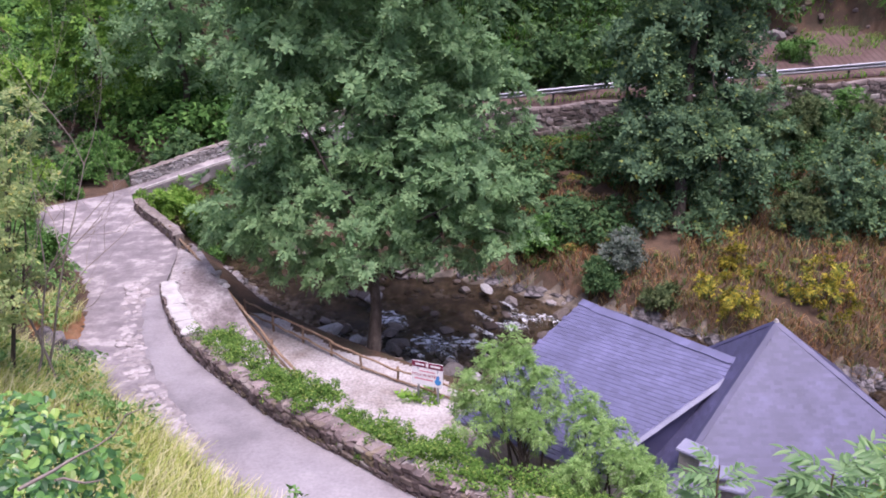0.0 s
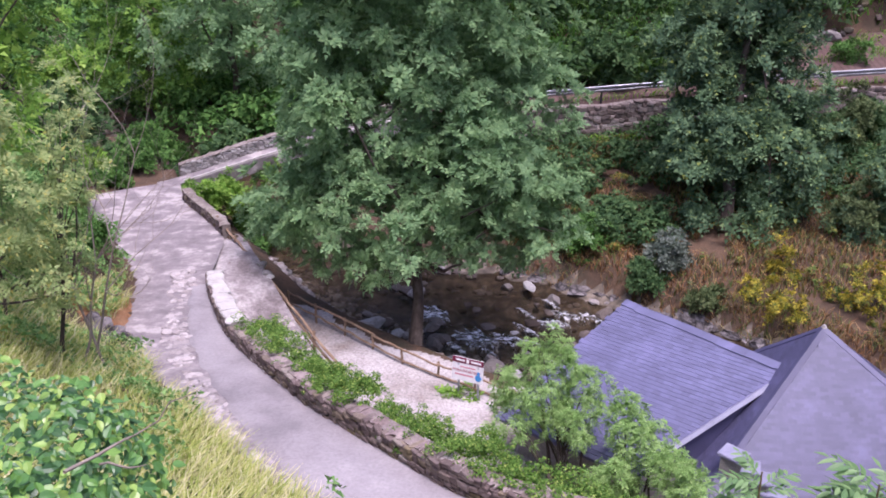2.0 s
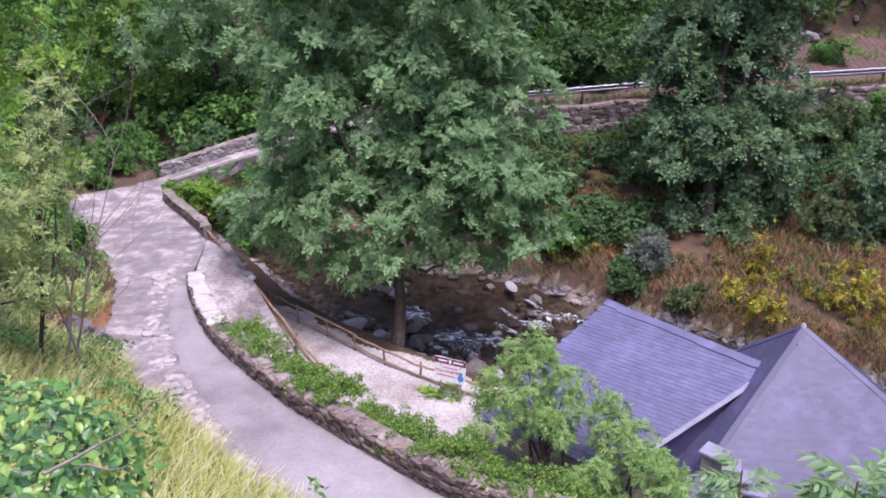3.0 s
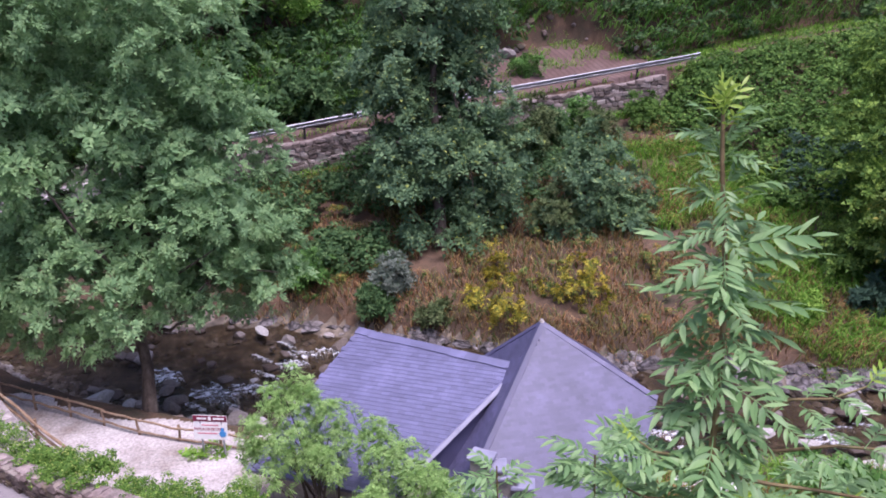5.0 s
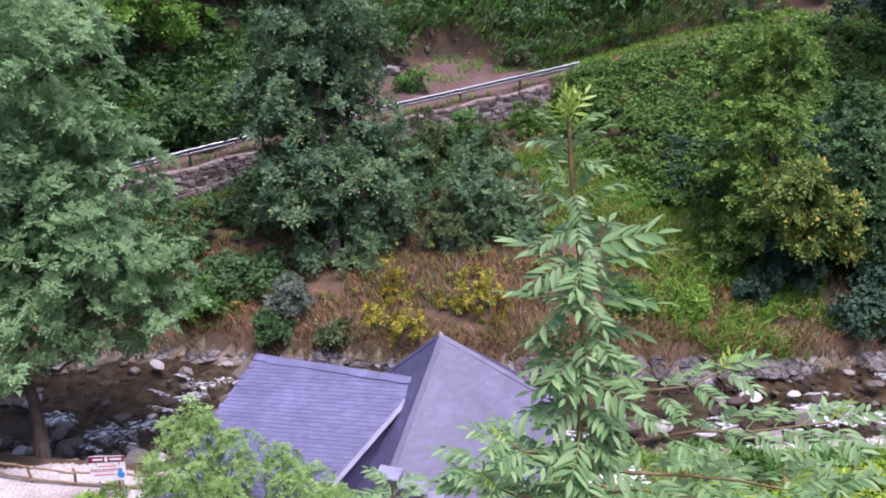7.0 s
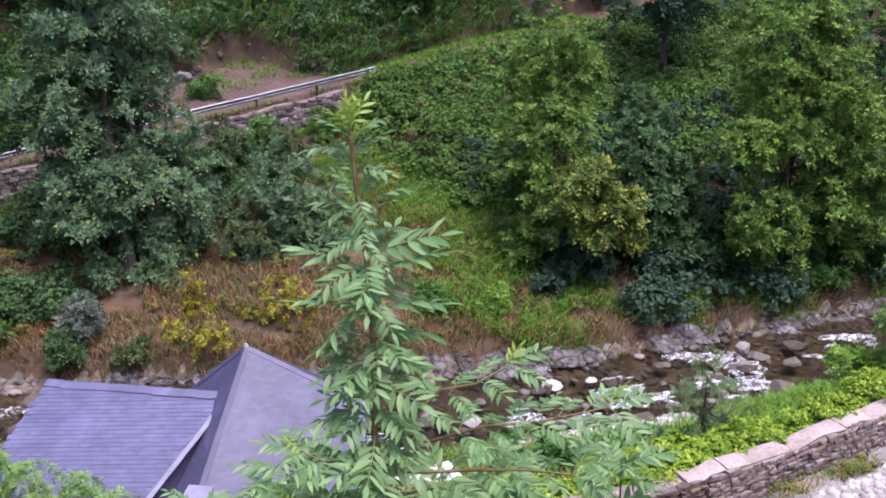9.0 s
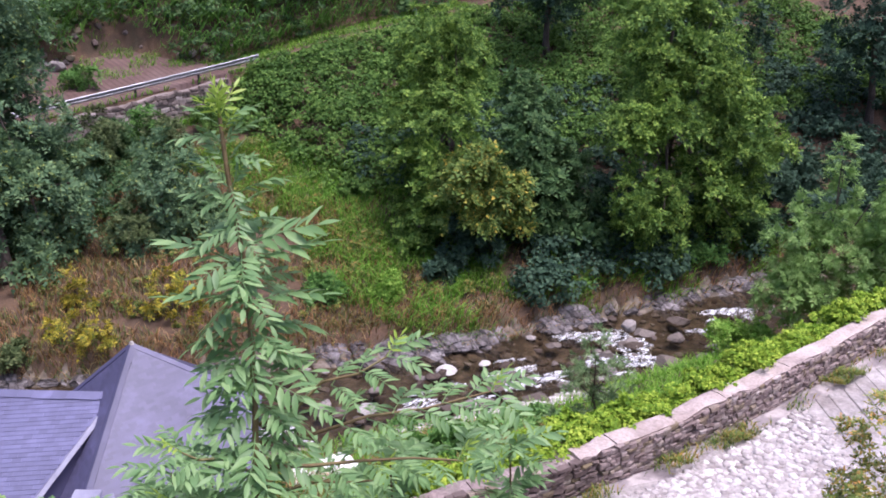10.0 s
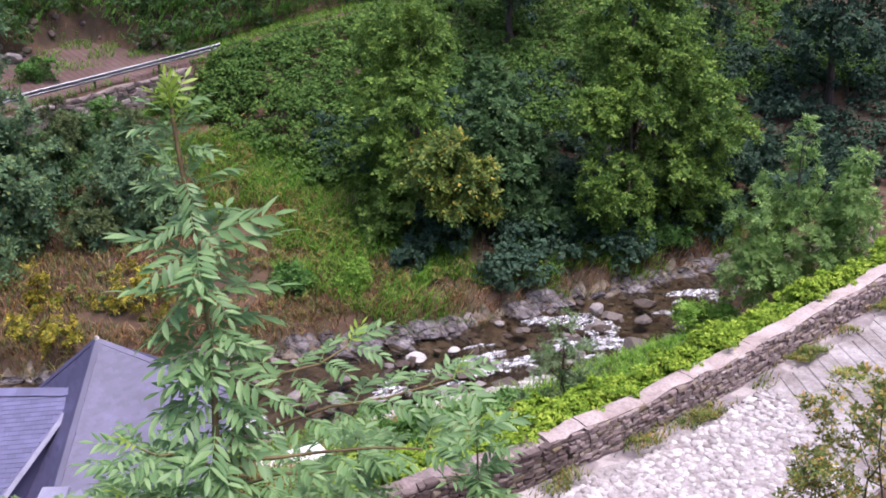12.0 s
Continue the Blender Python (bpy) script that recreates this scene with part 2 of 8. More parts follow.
M_FEATHER = leaf_material("feathery_ash_leaves", [(0.0, (0.14, 0.26, 0.07)), (0.5, (0.22, 0.37, 0.11)), (1.0, (0.33, 0.48, 0.17))], 0.7, (0.8, 0.9, 0.8), 0.42)
M_SPRAY = leaf_material("pale_ash_sprays", [(0.0, (0.19, 0.33, 0.10)), (0.5, (0.28, 0.45, 0.15)), (1.0, (0.40, 0.57, 0.21))], 0.7, (0.85, 0.95, 0.8), 0.45)
M_MAPLE = leaf_material("young_leaves", [(0.0, (0.085, 0.19, 0.055)), (0.5, (0.155, 0.31, 0.085)), (1.0, (0.27, 0.44, 0.15))], 0.7, (0.75, 0.85, 0.8), 0.3)
M_SHOOT = leaf_material("ash_shoot_leaves", [(0.0, (0.10, 0.205, 0.08)), (0.5, (0.17, 0.305, 0.125)), (1.0, (0.28, 0.43, 0.185))], 3.0, (1.2, 1.15, 0.7), 0.38, 0.45, gloss=0.35)
M_SHOOT_TOP = leaf_material("new_shoot_leaves", [(0.0, (0.24, 0.38, 0.05)), (0.5, (0.32, 0.47, 0.07)), (1.0, (0.42, 0.55, 0.12))], 3.0, (1, 1, 0.9), 0.45, 0.4, gloss=0.4)
M_WILLOW = leaf_material("grey_willow_leaves", [(0.0, (0.09, 0.16, 0.065)), (0.5, (0.15, 0.235, 0.10)), (1.0, (0.24, 0.33, 0.16))], 1.0, (0.8, 0.9, 0.8), 0.35)
M_RUST = leaf_material("turning_leaves", [(0.0, (0.13, 0.19, 0.05)), (0.55, (0.25, 0.30, 0.09)), (0.8, (0.48, 0.40, 0.10)), (1.0, (0.58, 0.30, 0.10))], 1.0, (0.7, 0.9, 0.6))


def water_material():
    m, n, l, b = material("stream_water", 0.08)
    n.remove(b)
    n1 = noise_tex(n, l, 1.6, 5, 0.6, stretch=(0.8, 1.3, 1))
    bp = n.new("ShaderNodeBump")
    bp.inputs["Strength"].default_value, bp.inputs["Distance"].default_value = 0.9, 0.14
    l.new(n1.outputs[0], bp.inputs["Height"])
    tr, gl, fr, mx = n.new("ShaderNodeBsdfTransparent"), n.new("ShaderNodeBsdfGlossy"), n.new("ShaderNodeFresnel"), n.new("ShaderNodeMixShader")
    tr.inputs[0].default_value = (0.56, 0.52, 0.45, 1)
    gl.inputs["Roughness"].default_value = 0.22
    fr.inputs[0].default_value = 1.33
    l.new(bp.outputs[0], gl.inputs["Normal"])
    l.new(bp.outputs[0], fr.inputs["Normal"])
    l.new(fr.outputs[0], mx.inputs[0])
    l.new(tr.outputs[0], mx.inputs[1])
    l.new(gl.outputs[0], mx.inputs[2])
    l.new(mx.outputs[0], n["Material Output"].inputs[0])
    return m


def foam_material():
    m, n, l, b = material("white_water", 0.6, 0.0, 0.4)
    nz = noise_tex(n, l, 4.6, 9, 0.74, stretch=(0.7, 1.3, 1), turn=0.55)
    r = ramp(n, [(0.43, (0, 0, 0)), (0.53, (0.4, 0.4, 0.4)), (0.64, (1, 1, 1))])
    l.new(nz.outputs[0], r.inputs[0])
    b.inputs["Base Color"].default_value = (0.74, 0.76, 0.79, 1)
    l.new(r.outputs[0], b.inputs["Alpha"])
    bump(n, l, b, nz.outputs[0], 0.8, 0.06)
    return m


M_WATER = water_material()
M_FOAM = foam_material()


# ---- mesh helpers ----
def mesh_of(name, verts, faces, mat, smooth=False):
    me = bpy.data.meshes.new(name)
    verts = np.asarray(verts, dtype=np.float32).reshape(-1, 3)
    if isinstance(faces, np.ndarray):
        nf, k = faces.shape
        me.vertices.add(len(verts))
        me.vertices.foreach_set("co", verts.ravel())
        me.loops.add(nf * k)
        me.loops.foreach_set("vertex_index", faces.astype(np.int32).ravel())
        me.polygons.add(nf)
        me.polygons.foreach_set("loop_start", np.arange(0, nf * k, k, dtype=np.int32))
        me.polygons.foreach_set("loop_total", np.full(nf, k, dtype=np.int32))
        me.update(calc_edges=True)
        me.validate()
    else:
        me.from_pydata([tuple(map(float, v)) for v in verts], [], faces)
        me.update()
    me.polygons.foreach_set("use_smooth", np.full(len(me.polygons), smooth))
    me.materials.append(mat)
    return me


def obj(name, me, parent=None, label=""):
    o = new(name, me)
    if parent is not None:
        o.parent = parent
    return tagged(o, label)


def part(name, bm, mat, parent, label="", smooth=False):
    me = bpy.data.meshes.new(name)
    bm.to_mesh(me)
    bm.free()
    if smooth:
        for p in me.polygons:
            p.use_smooth = True
    me.materials.append(mat)
    return obj(name, me, parent, label)


def empty(name, at, label, category, group="", kind=""):
    e = new(name)
    e.location = at
    e.empty_display_size = 0.1
    return tagged(e, label, category, group, kind)


def tube_arrays(points, radii, seg=7):
    """A tapered tube along points, as vertex and quad arrays."""
    pts = [Vector(p) for p in points]
    verts, faces = [], []
    for i, p in enumerate(pts):
        d = (pts[min(i + 1, len(pts) - 1)] - pts[max(i - 1, 0)]).normalized()
        a = d.cross(Vector((0.3, 0.9, 0.2))).normalized()
        b = d.cross(a)
        for k in range(seg):
            w = 2 * math.pi * k / seg
            verts.append(p + (a * math.cos(w) + b * math.sin(w)) * radii[i])
    for i in range(len(pts) - 1):
        for k in range(seg):
            k2 = (k + 1) % seg
            faces.append((i * seg + k, i * seg + k2, (i + 1) * seg + k2, (i + 1) * seg + k))
    return np.array([tuple(v) for v in verts]), np.array(faces)


def joined(pieces):
    vs, fs, n = [], [], 0
    for v, f in pieces:
        vs.append(v)
        fs.append(f + n)
        n += len(v)
    return np.concatenate(vs), np.concatenate(fs)


def bent(a, b, n, rng, wobble):
    a, b = np.array(a, float), np.array(b, float)
    out = []
    for i in range(n + 1):
        u = i / n
        p = a + (b - a) * u
        if 0 < i < n:
            p = p + rng.normal(0, wobble, 3)
        out.append(p)
    return out


def unit(v):
    return v / np.maximum(np.linalg.norm(v, axis=-1, keepdims=True), 1e-9)


def sliver_arrays(rng, pos, nrm, size, aspect=0.55, droop=0.25):
    """Far leaves: one pointed triangle each."""
    n = len(pos)
    t = unit(np.cross(nrm, unit(rng.normal(size=(n, 3)))))
    s = np.cross(nrm, t)
    size = np.broadcast_to(np.asarray(size, float), (n,))[:, None]
    v = np.empty((n, 3, 3))
    v[:, 0] = pos - t * size * 0.4 + s * size * aspect * 0.5
    v[:, 1] = pos - t * size * 0.4 - s * size * aspect * 0.5
    v[:, 2] = pos + t * size * 0.65 - nrm * size * droop
    return v.reshape(-1, 3), np.arange(n * 3).reshape(n, 3)


def blade_arrays(rng, pos, height, width, lean=0.5, face=None):
    """Grass blades: a bent strip of two quads each."""
    n = len(pos)
    a = rng.uniform(0, 2 * np.pi, n)
    side = np.stack([np.cos(a), np.sin(a), np.zeros(n)], 1)
    b = a + np.pi / 2 + rng.normal(0, 0.4, n)
    go = np.stack([np.cos(b), np.sin(b), np.zeros(n)], 1)
    if face is not None:
        go = unit(go + np.asarray(face))
    h = (height * rng.uniform(0.6, 1.25, n))[:, None]
    w = width * rng.uniform(0.7, 1.3, n)[:, None]
    up = np.array([0, 0, 1.0])
    v = np.empty((n, 6, 3))
    mid = pos + up * h * 0.6 + go * h * lean * 0.3
    tip = pos + up * h * 0.9 + go * h * lean
    v[:, 0], v[:, 1] = pos - side * w, pos + side * w
    v[:, 2], v[:, 3] = mid + side * w * 0.8, mid - side * w * 0.8
    v[:, 4], v[:, 5] = tip + side * w * 0.15, tip - side * w * 0.15
    k = np.arange(n)[:, None] * 6
    f = np.concatenate([k + np.array([[0, 1, 2, 3]]), k + np.array([[3, 2, 4, 5]])])
    return v.reshape(-1, 3), f


def crown_arrays(rng, blobs, clumps, per, leaf, clump_r=0.6, aspect=0.55, up=0.5, shell=0.62):
    """Leaves in many uneven clumps over a set of egg-shaped masses."""
    blobs = np.array(blobs, float)
    vol = blobs[:, 3] * blobs[:, 4] + blobs[:, 4] * blobs[:, 5]
    pick = rng.choice(len(blobs), clumps, p=vol / vol.sum())
    d = unit(rng.normal(size=(clumps, 3)))
    d[:, 2] = np.where(d[:, 2] < -0.5, -d[:, 2], d[:, 2])
    c = blobs[pick, :3] + d * blobs[pick, 3:] * rng.uniform(shell, 1.0, clumps)[:, None]
    rad = clump_r * rng.uniform(0.6, 1.35, clumps)
    k = np.repeat(np.arange(clumps), per)
    e = unit(rng.normal(size=(clumps * per, 3)) + d[k] * 0.7 + np.array([0, 0, 0.45]))
    sq = np.array([1.15, 1.15, 0.8])
    pos = c[k] + e * sq * (rad[k] * rng.uniform(0.45, 1.05, clumps * per))[:, None]
    nrm = unit(e * 0.8 + np.array([0, 0, up]) + rng.normal(0, 0.42, (clumps * per, 3)))
    return sliver_arrays(rng, pos, nrm, leaf * rng.uniform(0.65, 1.3, clumps * per), aspect * 1.35)


def tuft_arrays(rng, blobs, count, leaves, pairs, length, width=0.34, up=0.5, shell=0.82, droop=0.32):
    """Twig-end tufts over rounded masses: leaves fan out from each twig, with pairs of leaflets and one at the end."""
    blobs = np.array(blobs, float)
    area = blobs[:, 3] * blobs[:, 4] + blobs[:, 4] * blobs[:, 5]
    pick = rng.choice(len(blobs), count, p=area / area.sum())
    d = unit(rng.normal(size=(count, 3)) + np.array([0, 0, 0.3]))
    c = blobs[pick, :3] + d * blobs[pick, 3:] * rng.uniform(shell, 1.04, count)[:, None]
    axis_ = unit(d + np.array([0, 0, up]) + rng.normal(0, 0.22, (count, 3)))
    k = np.repeat(np.arange(count), leaves)
    n = len(k)
    a = axis_[k]
    e1 = unit(np.cross(a, unit(rng.normal(size=(count, 3)))[k]))
    e2 = np.cross(a, e1)
    phi = (np.tile(np.arange(leaves), count) * 2.4 + rng.uniform(-0.4, 0.4, n))[:, None]
    th = np.radians(rng.uniform(25, 100, n))[:, None]
    way = unit(a * np.cos(th) + (e1 * np.cos(phi) + e2 * np.sin(phi)) * np.sin(th))
    nrm = a + rng.normal(0, 0.2, (n, 3)) + np.array([0, 0, 0.25])
    nrm = unit(nrm - way * np.sum(nrm * way, 1, keepdims=True))
    side = np.cross(way, nrm)
    size = (length * rng.uniform(0.85, 1.15, count)[k] * rng.uniform(0.7, 1.15, n))[:, None]
    down = np.array([0, 0, -1.0])
    out = []
    for j in range(pairs + 1):
        u = 0.25 + 0.6 * j / max(pairs, 1)
        root = c[k] + way * size * u + down * droop * size * u * u
        for sg in ((1, -1) if j < pairs else (0,)):
            go = unit(way * (0.75 if sg else 1.0) + side * sg * 0.8 + down * (0.2 + 0.5 * droop * u) + rng.normal(0, 0.10, (n, 3)))
            long = size * (0.46 if sg else 0.5) * rng.uniform(0.85, 1.15, n)[:, None]
            sd = unit(np.cross(go, nrm)) * long * width
            v = np.stack([root + go * long * 0.22 + sd, root + go * long * 0.22 - sd, root + go * long], 1)
            out.append(v)
    v = np.stack(out, 1).reshape(-1, 3)
    return v, np.arange(len(v)).reshape(-1, 3)


def lobes(rng, blobs):
    """Break the large masses of a crown into many smaller rounded lobes with gaps between."""
    out = []
    for b in np.array(blobs, float):
        r = b[3:].mean()
        if r < 0.8:
            out.append(b)
            continue
        k = float(np.clip(0.42 * r, 0.4, 1.05))
        n = int(2.3 * (r / k) ** 2)
        d = unit(rng.normal(size=(n, 3)) + np.array([0, 0, 0.1]))
        s = k * rng.uniform(0.6, 1.2, n)
        c = b[:3] + d * (b[3:] - 0.75 * s[:, None]) * rng.uniform(0.8, 1.0, n)[:, None]
        out += [np.array([*c[i], s[i] * 1.05, s[i] * 1.05, s[i] * 0.85]) for i in range(n)]
    return np.array(out)


# ---- the lie of the land ----
FAR_X = [-200, -60, -30, -20, -12, -5, 1, 5, 10, 17, 23, 28, 34, 38, 46, 58, 75, 200]
FAR_Y = [230, 95, 66, 55, 46, 40.5, 39.2, 37, 33.6, 29.0, 25.6, 24.1, 22.3, 21.2, 17.5, 9, -3, -90]
NEAR_X = [-200, -60, -30, -20, -12, -8.7, -4.7, 0, 6, 17, 23, 31, 38, 46, 58, 75, 200]
NEAR_Y = [223, 88, 59, 49, 41.5, 37.1, 33, 29.6, 27, 22.3, 19.9, 18, 14.5, 9, 0, -13, -100]
# river-side edge of the near road, from the far right to the bridge: x, y, z
EDGE = [(90, -6, 6.0), (60, 2, 6.2), (26, 8.75, 6.6), (18, 9.1, 6.7), (14.2, 9.5, 6.7), (11.2, 10.0, 6.75), (5, 12.0, 6.85), (-0.5, 14.4, 6.8),
        (-1.7, 15.8, 6.6), (-3.64, 17.9, 6.2), (-5.15, 20.1, 5.7), (-6.34, 22.0, 5.3), (-7.4, 23.8, 4.9), (-8.5, 26.4, 4.5), (-9.36, 28.7, 4.2),
        (-10.0, 33.6, 3.8), (-13.2, 38.5, 3.4), (-14.2, 41.2, 3.3)]
# its foot-of-bank edge
BANK = [(90, -12), (60, -3), (26, 4.2), (15, 5.2), (9, 7.3), (3, 10.3), (-1.5, 12.5), (-3.9, 14.7), (-5.3, 16.5), (-6.7, 18.3), (-8.5, 20.9),
        (-10.4, 23.6), (-10.8, 25.5), (-11.8, 28.7), (-13.5, 32.0), (-15.6, 35.4), (-18.5, 39.5), (-26, 48), (-60, 84)]
BANK_Z = [6.0, 6.2, 6.6, 6.7, 6.75, 6.85, 6.8, 6.65, 6.3, 5.9, 5.3, 4.85, 4.5, 4.1, 3.7, 3.4, 3.3, 3.4, 4.0]
RAMP = [(-10.4, 32.9, 3.76), (-9.4, 30.8, 3.90), (-8.4, 29.2, 3.45), (-7.1, 27.3, 2.55), (-6.1, 25.7, 2.0), (-5.2, 24.3, 1.82), (-4.3, 23.0, 1.78)]


def poly_side(x, y, pts, zs=None):
    """Signed distance to an open line (positive to the right of its way) and the height along it."""
    best = np.full(x.shape, 1e9)
    sd = np.zeros(x.shape)
    zz = np.zeros(x.shape)
    for i in range(len(pts) - 1):
        ax, ay, bx, by = pts[i][0], pts[i][1], pts[i + 1][0], pts[i + 1][1]
        dx, dy = bx - ax, by - ay
        u = np.clip(((x - ax) * dx + (y - ay) * dy) / (dx * dx + dy * dy), 0, 1)
        px, py = x - ax - u * dx, y - ay - u * dy
        d = np.hypot(px, py)
        near = d < best
        best = np.where(near, d, best)
        sd = np.where(near, np.where(dx * py - dy * px > 0, -d, d), sd)
        za, zb = (zs[i], zs[i + 1]) if zs else (pts[i][2], pts[i + 1][2])
        zz = np.where(near, za + u * (zb - za), zz)
    return sd, zz


def smooth_step(a, b, v):
    u = np.clip((v - a) / (b - a), 0, 1)
    return u * u * (3 - 2 * u)


def wob(x, y, f, s=0.0):
    return np.sin(x * f + 1.3 * np.sin(y * f * 0.7 + s)) * np.cos(y * f * 0.9 + 1.1 * np.sin(x * f * 0.6 + s + 2))


ROAD2_X = [-12, -8, 3, 9, 21, 29, 36, 50, 80, 200]
ROAD2_Y = [54, 51.5, 49.4, 49.3, 49.6, 49.8, 49.3, 46, 30, -40]
ROAD2_Z = [3.4, 3.5, 5.1, 5.75, 6.65, 7.3, 8.4, 10.2, 13, 18]


def land(x, y):
    """Height of the ground at x, y (arrays)."""
    x, y = np.asarray(x, float), np.asarray(y, float)
    yf, yn = np.interp(x, FAR_X, FAR_Y), np.interp(x, NEAR_X, NEAR_Y)
    # far side
    yr, zr = np.interp(x, ROAD2_X, ROAD2_Y), np.interp(x, ROAD2_X, ROAD2_Z)
    left = smooth_step(-12, -24, x)
    yr = yr + left * np.maximum(0, yf + 10 - yr)
    wall_h = 1.7 * smooth_step(-3, 0, x) * (1 - smooth_step(26.5, 29, x))
    u = np.clip((y - yf) / np.maximum(yr - yf, 1), 0, 1)
    edge = 0.75 * smooth_step(0, 0.9, y - yf)
    z_slope = edge - 0.15 + (zr - wall_h - 0.6) * u ** 0.95 + 0.12 * wob(x, y, 0.9) * u * (1 - u) * 4
    pad = 4.0 * smooth_step(11, 14, x) * (1 - smooth_step(24, 29, x))
    yb = yr + 3.6 + pad
    back = y - yb
    rise = np.minimum(0.17 * np.clip(y - yr - 1.5, 0, None), 1.0) * pad / 4.0
    z_back = zr + rise + 1.3 * smooth_step(0, 0.8, back) + np.maximum(0, back - 0.5) * 0.62 + 0.25 * wob(x, y, 0.5) * smooth_step(1, 4, back)
    z_back = np.minimum(z_back, 70 + 0.15 * back)
    z_far = np.where(y < yr, z_slope, np.where(back < 0, zr + rise, z_back))
    # near side: road, bank above it, terrace and river bank below it
    d_e, z_e = poly_side(x, y, EDGE)
    d_b, z_b = poly_side(x, y, BANK, BANK_Z)
    up = -d_b
    z_bank = z_b + np.where(up < 12, 0.8 * up, 9.6 + 0.25 * (up - 12)) + 0.2 * wob(x, y, 1.1) * smooth_step(0.5, 3, up) * (1 - smooth_step(9, 11, up))
    z_bank = np.minimum(z_bank, 60)
    right = smooth_step(7, 12.5, x)
    foot = 1.75 + right * 3.3
    drop = smooth_step(2.2, 0.0, yn - y)
    terrace = foot + (0.9 - foot) * smooth_step(0, 1, d_e / np.maximum(d_e + (yn - y), 1)) * right
    terrace = terrace * (1 - drop) + 0.25 * drop
    upstream = smooth_step(29.5, 33, y) * smooth_step(-6, -9.2, x)
    terrace = terrace * (1 - upstream) + upstream * (z_e - 0.25 - np.minimum(d_e * 0.75, z_e - 0.5))
    d_r, z_r = poly_side(x, y, RAMP)
    on = 1 - smooth_step(1.3, 1.65, np.abs(d_r))
    terrace = terrace * (1 - on) + np.maximum(terrace, z_r) * on
    z_near = np.where(d_e > 0, np.where(d_e < 0.25, z_e - 0.3, terrace), np.where(up > 0, z_bank, z_e - 0.1 + 0.05 * smooth_step(0.8, 0, up)))
    z_near = np.where((d_e <= 0) & (up <= 0), np.where(d_e > -0.2, z_e, 0.5 * (z_e + z_b)) - 0.12, z_near)
    fork = (d_e > -1.0) & (d_e < 0.8) & (y > 28.9) & (y < 33.6) & (x < -8.6)
    z_near = np.where(fork, np.maximum(z_near, z_r - 0.02), z_near)
    # river bed
    mid = np.clip((y - yn) / np.maximum(yf - yn, 0.5), 0, 1)
    z_bed = 0.2 - 0.75 * np.sin(np.pi * mid) ** 0.6 + 0.12 * wob(x, y, 1.7)
    return np.where(y >= yf, z_far, np.where(y <= yn, z_near, z_bed))


def gz(x, y):
    return float(land(np.array([x]), np.array([y]))[0])


def axis(lo, hi, step, far):
    fine = np.arange(lo, hi + 1e-6, step)
    out = np.geomspace(step * 2, far, 26)
    return np.concatenate([lo - out[::-1], fine, hi + out])


GX, GY = axis(-20, 44, 0.36, 600), axis(0, 60, 0.36, 600)
XX, YY = np.meshgrid(GX, GY)
ZZ = land(XX, YY)


def sheet(name, keep, lift, mat, label, category, kind="structure", rough=0.0):
    """A patch of the ground grid where keep holds, lifted by a few centimetres."""
    ny, nx = XX.shape
    k = np.arange(ny * nx).reshape(ny, nx)
    f = np.stack([k[:-1, :-1], k[:-1, 1:], k[1:, 1:], k[1:, :-1]], -1).reshape(-1, 4)
    cx = (XX[:-1, :-1] + XX[1:, 1:]).ravel() / 2
    cy = (YY[:-1, :-1] + YY[1:, 1:]).ravel() / 2
    if keep is not None:
        f = f[keep(cx, cy)]
    used, inv = np.unique(f, return_inverse=True)
    v = np.stack([XX.ravel(), YY.ravel(), ZZ.ravel() + lift], 1)[used]
    return tagged(new(name, mesh_of(name, v, inv.reshape(-1, 4), mat, True)), label, category, "", kind)


ground = sheet("ground", None, 0.0, M_SOIL, "brown earth of the wooded river valley", "ground")


def resample(pts, step):
    out = []
    for i in range(len(pts) - 1):
        a, b = np.array(pts[i], float), np.array(pts[i + 1], float)
        n = max(1, int(np.linalg.norm(b - a) / step))
        for k in range(n):
            out.append(a + (b - a) * k / n)
    out.append(np.array(pts[-1], float))
    out = np.array(out)
    for _ in range(4):
        out[1:-1] = (out[:-2] + 2 * out[1:-1] + out[2:]) / 4
    return out


def at_length(line, s):
    seg = np.linalg.norm(np.diff(line[:, :2], axis=0), axis=1)
    cum = np.concatenate([[0], np.cumsum(seg)])
    return np.stack([np.interp(s, cum, line[:, k]) for k in range(3)], -1)


def length_of(line):
    return np.linalg.norm(np.diff(line[:, :2], axis=0), axis=1).sum()


def in_gravel(x, y):
    d_e, _ = poly_side(x, y, EDGE)
    yn = np.interp(x, NEAR_X, NEAR_Y)
    return (d_e > 0.5) & (y < yn - 2.7 + 0.4 * wob(x, y, 1.6)) & (x > -7.2) & (x < 4.2) & (y > 19)


def fine_patch(name, box, step, keep, lift, mat, label):
    """A closely divided patch of ground with a soft outline."""
    xs, ys = np.arange(box[0], box[1], step), np.arange(box[2], box[3], step)
    gx, gy = np.meshgrid(xs, ys)
    z = land(gx, gy) + lift + 0.012 * wob(gx, gy, 9.0)
    k = np.arange(gx.size).reshape(gx.shape)
    f = np.stack([k[:-1, :-1], k[:-1, 1:], k[1:, 1:], k[1:, :-1]], -1).reshape(-1, 4)
    f = f[keep((gx[:-1, :-1] + step / 2).ravel(), (gy[:-1, :-1] + step / 2).ravel())]
    used, inv = np.unique(f, return_inverse=True)
    v = np.stack([gx.ravel(), gy.ravel(), z.ravel()], 1)[used]
    return tagged(new(name, mesh_of(name, v, inv.reshape(-1, 4), mat, True)), label, "path", "", "structure")


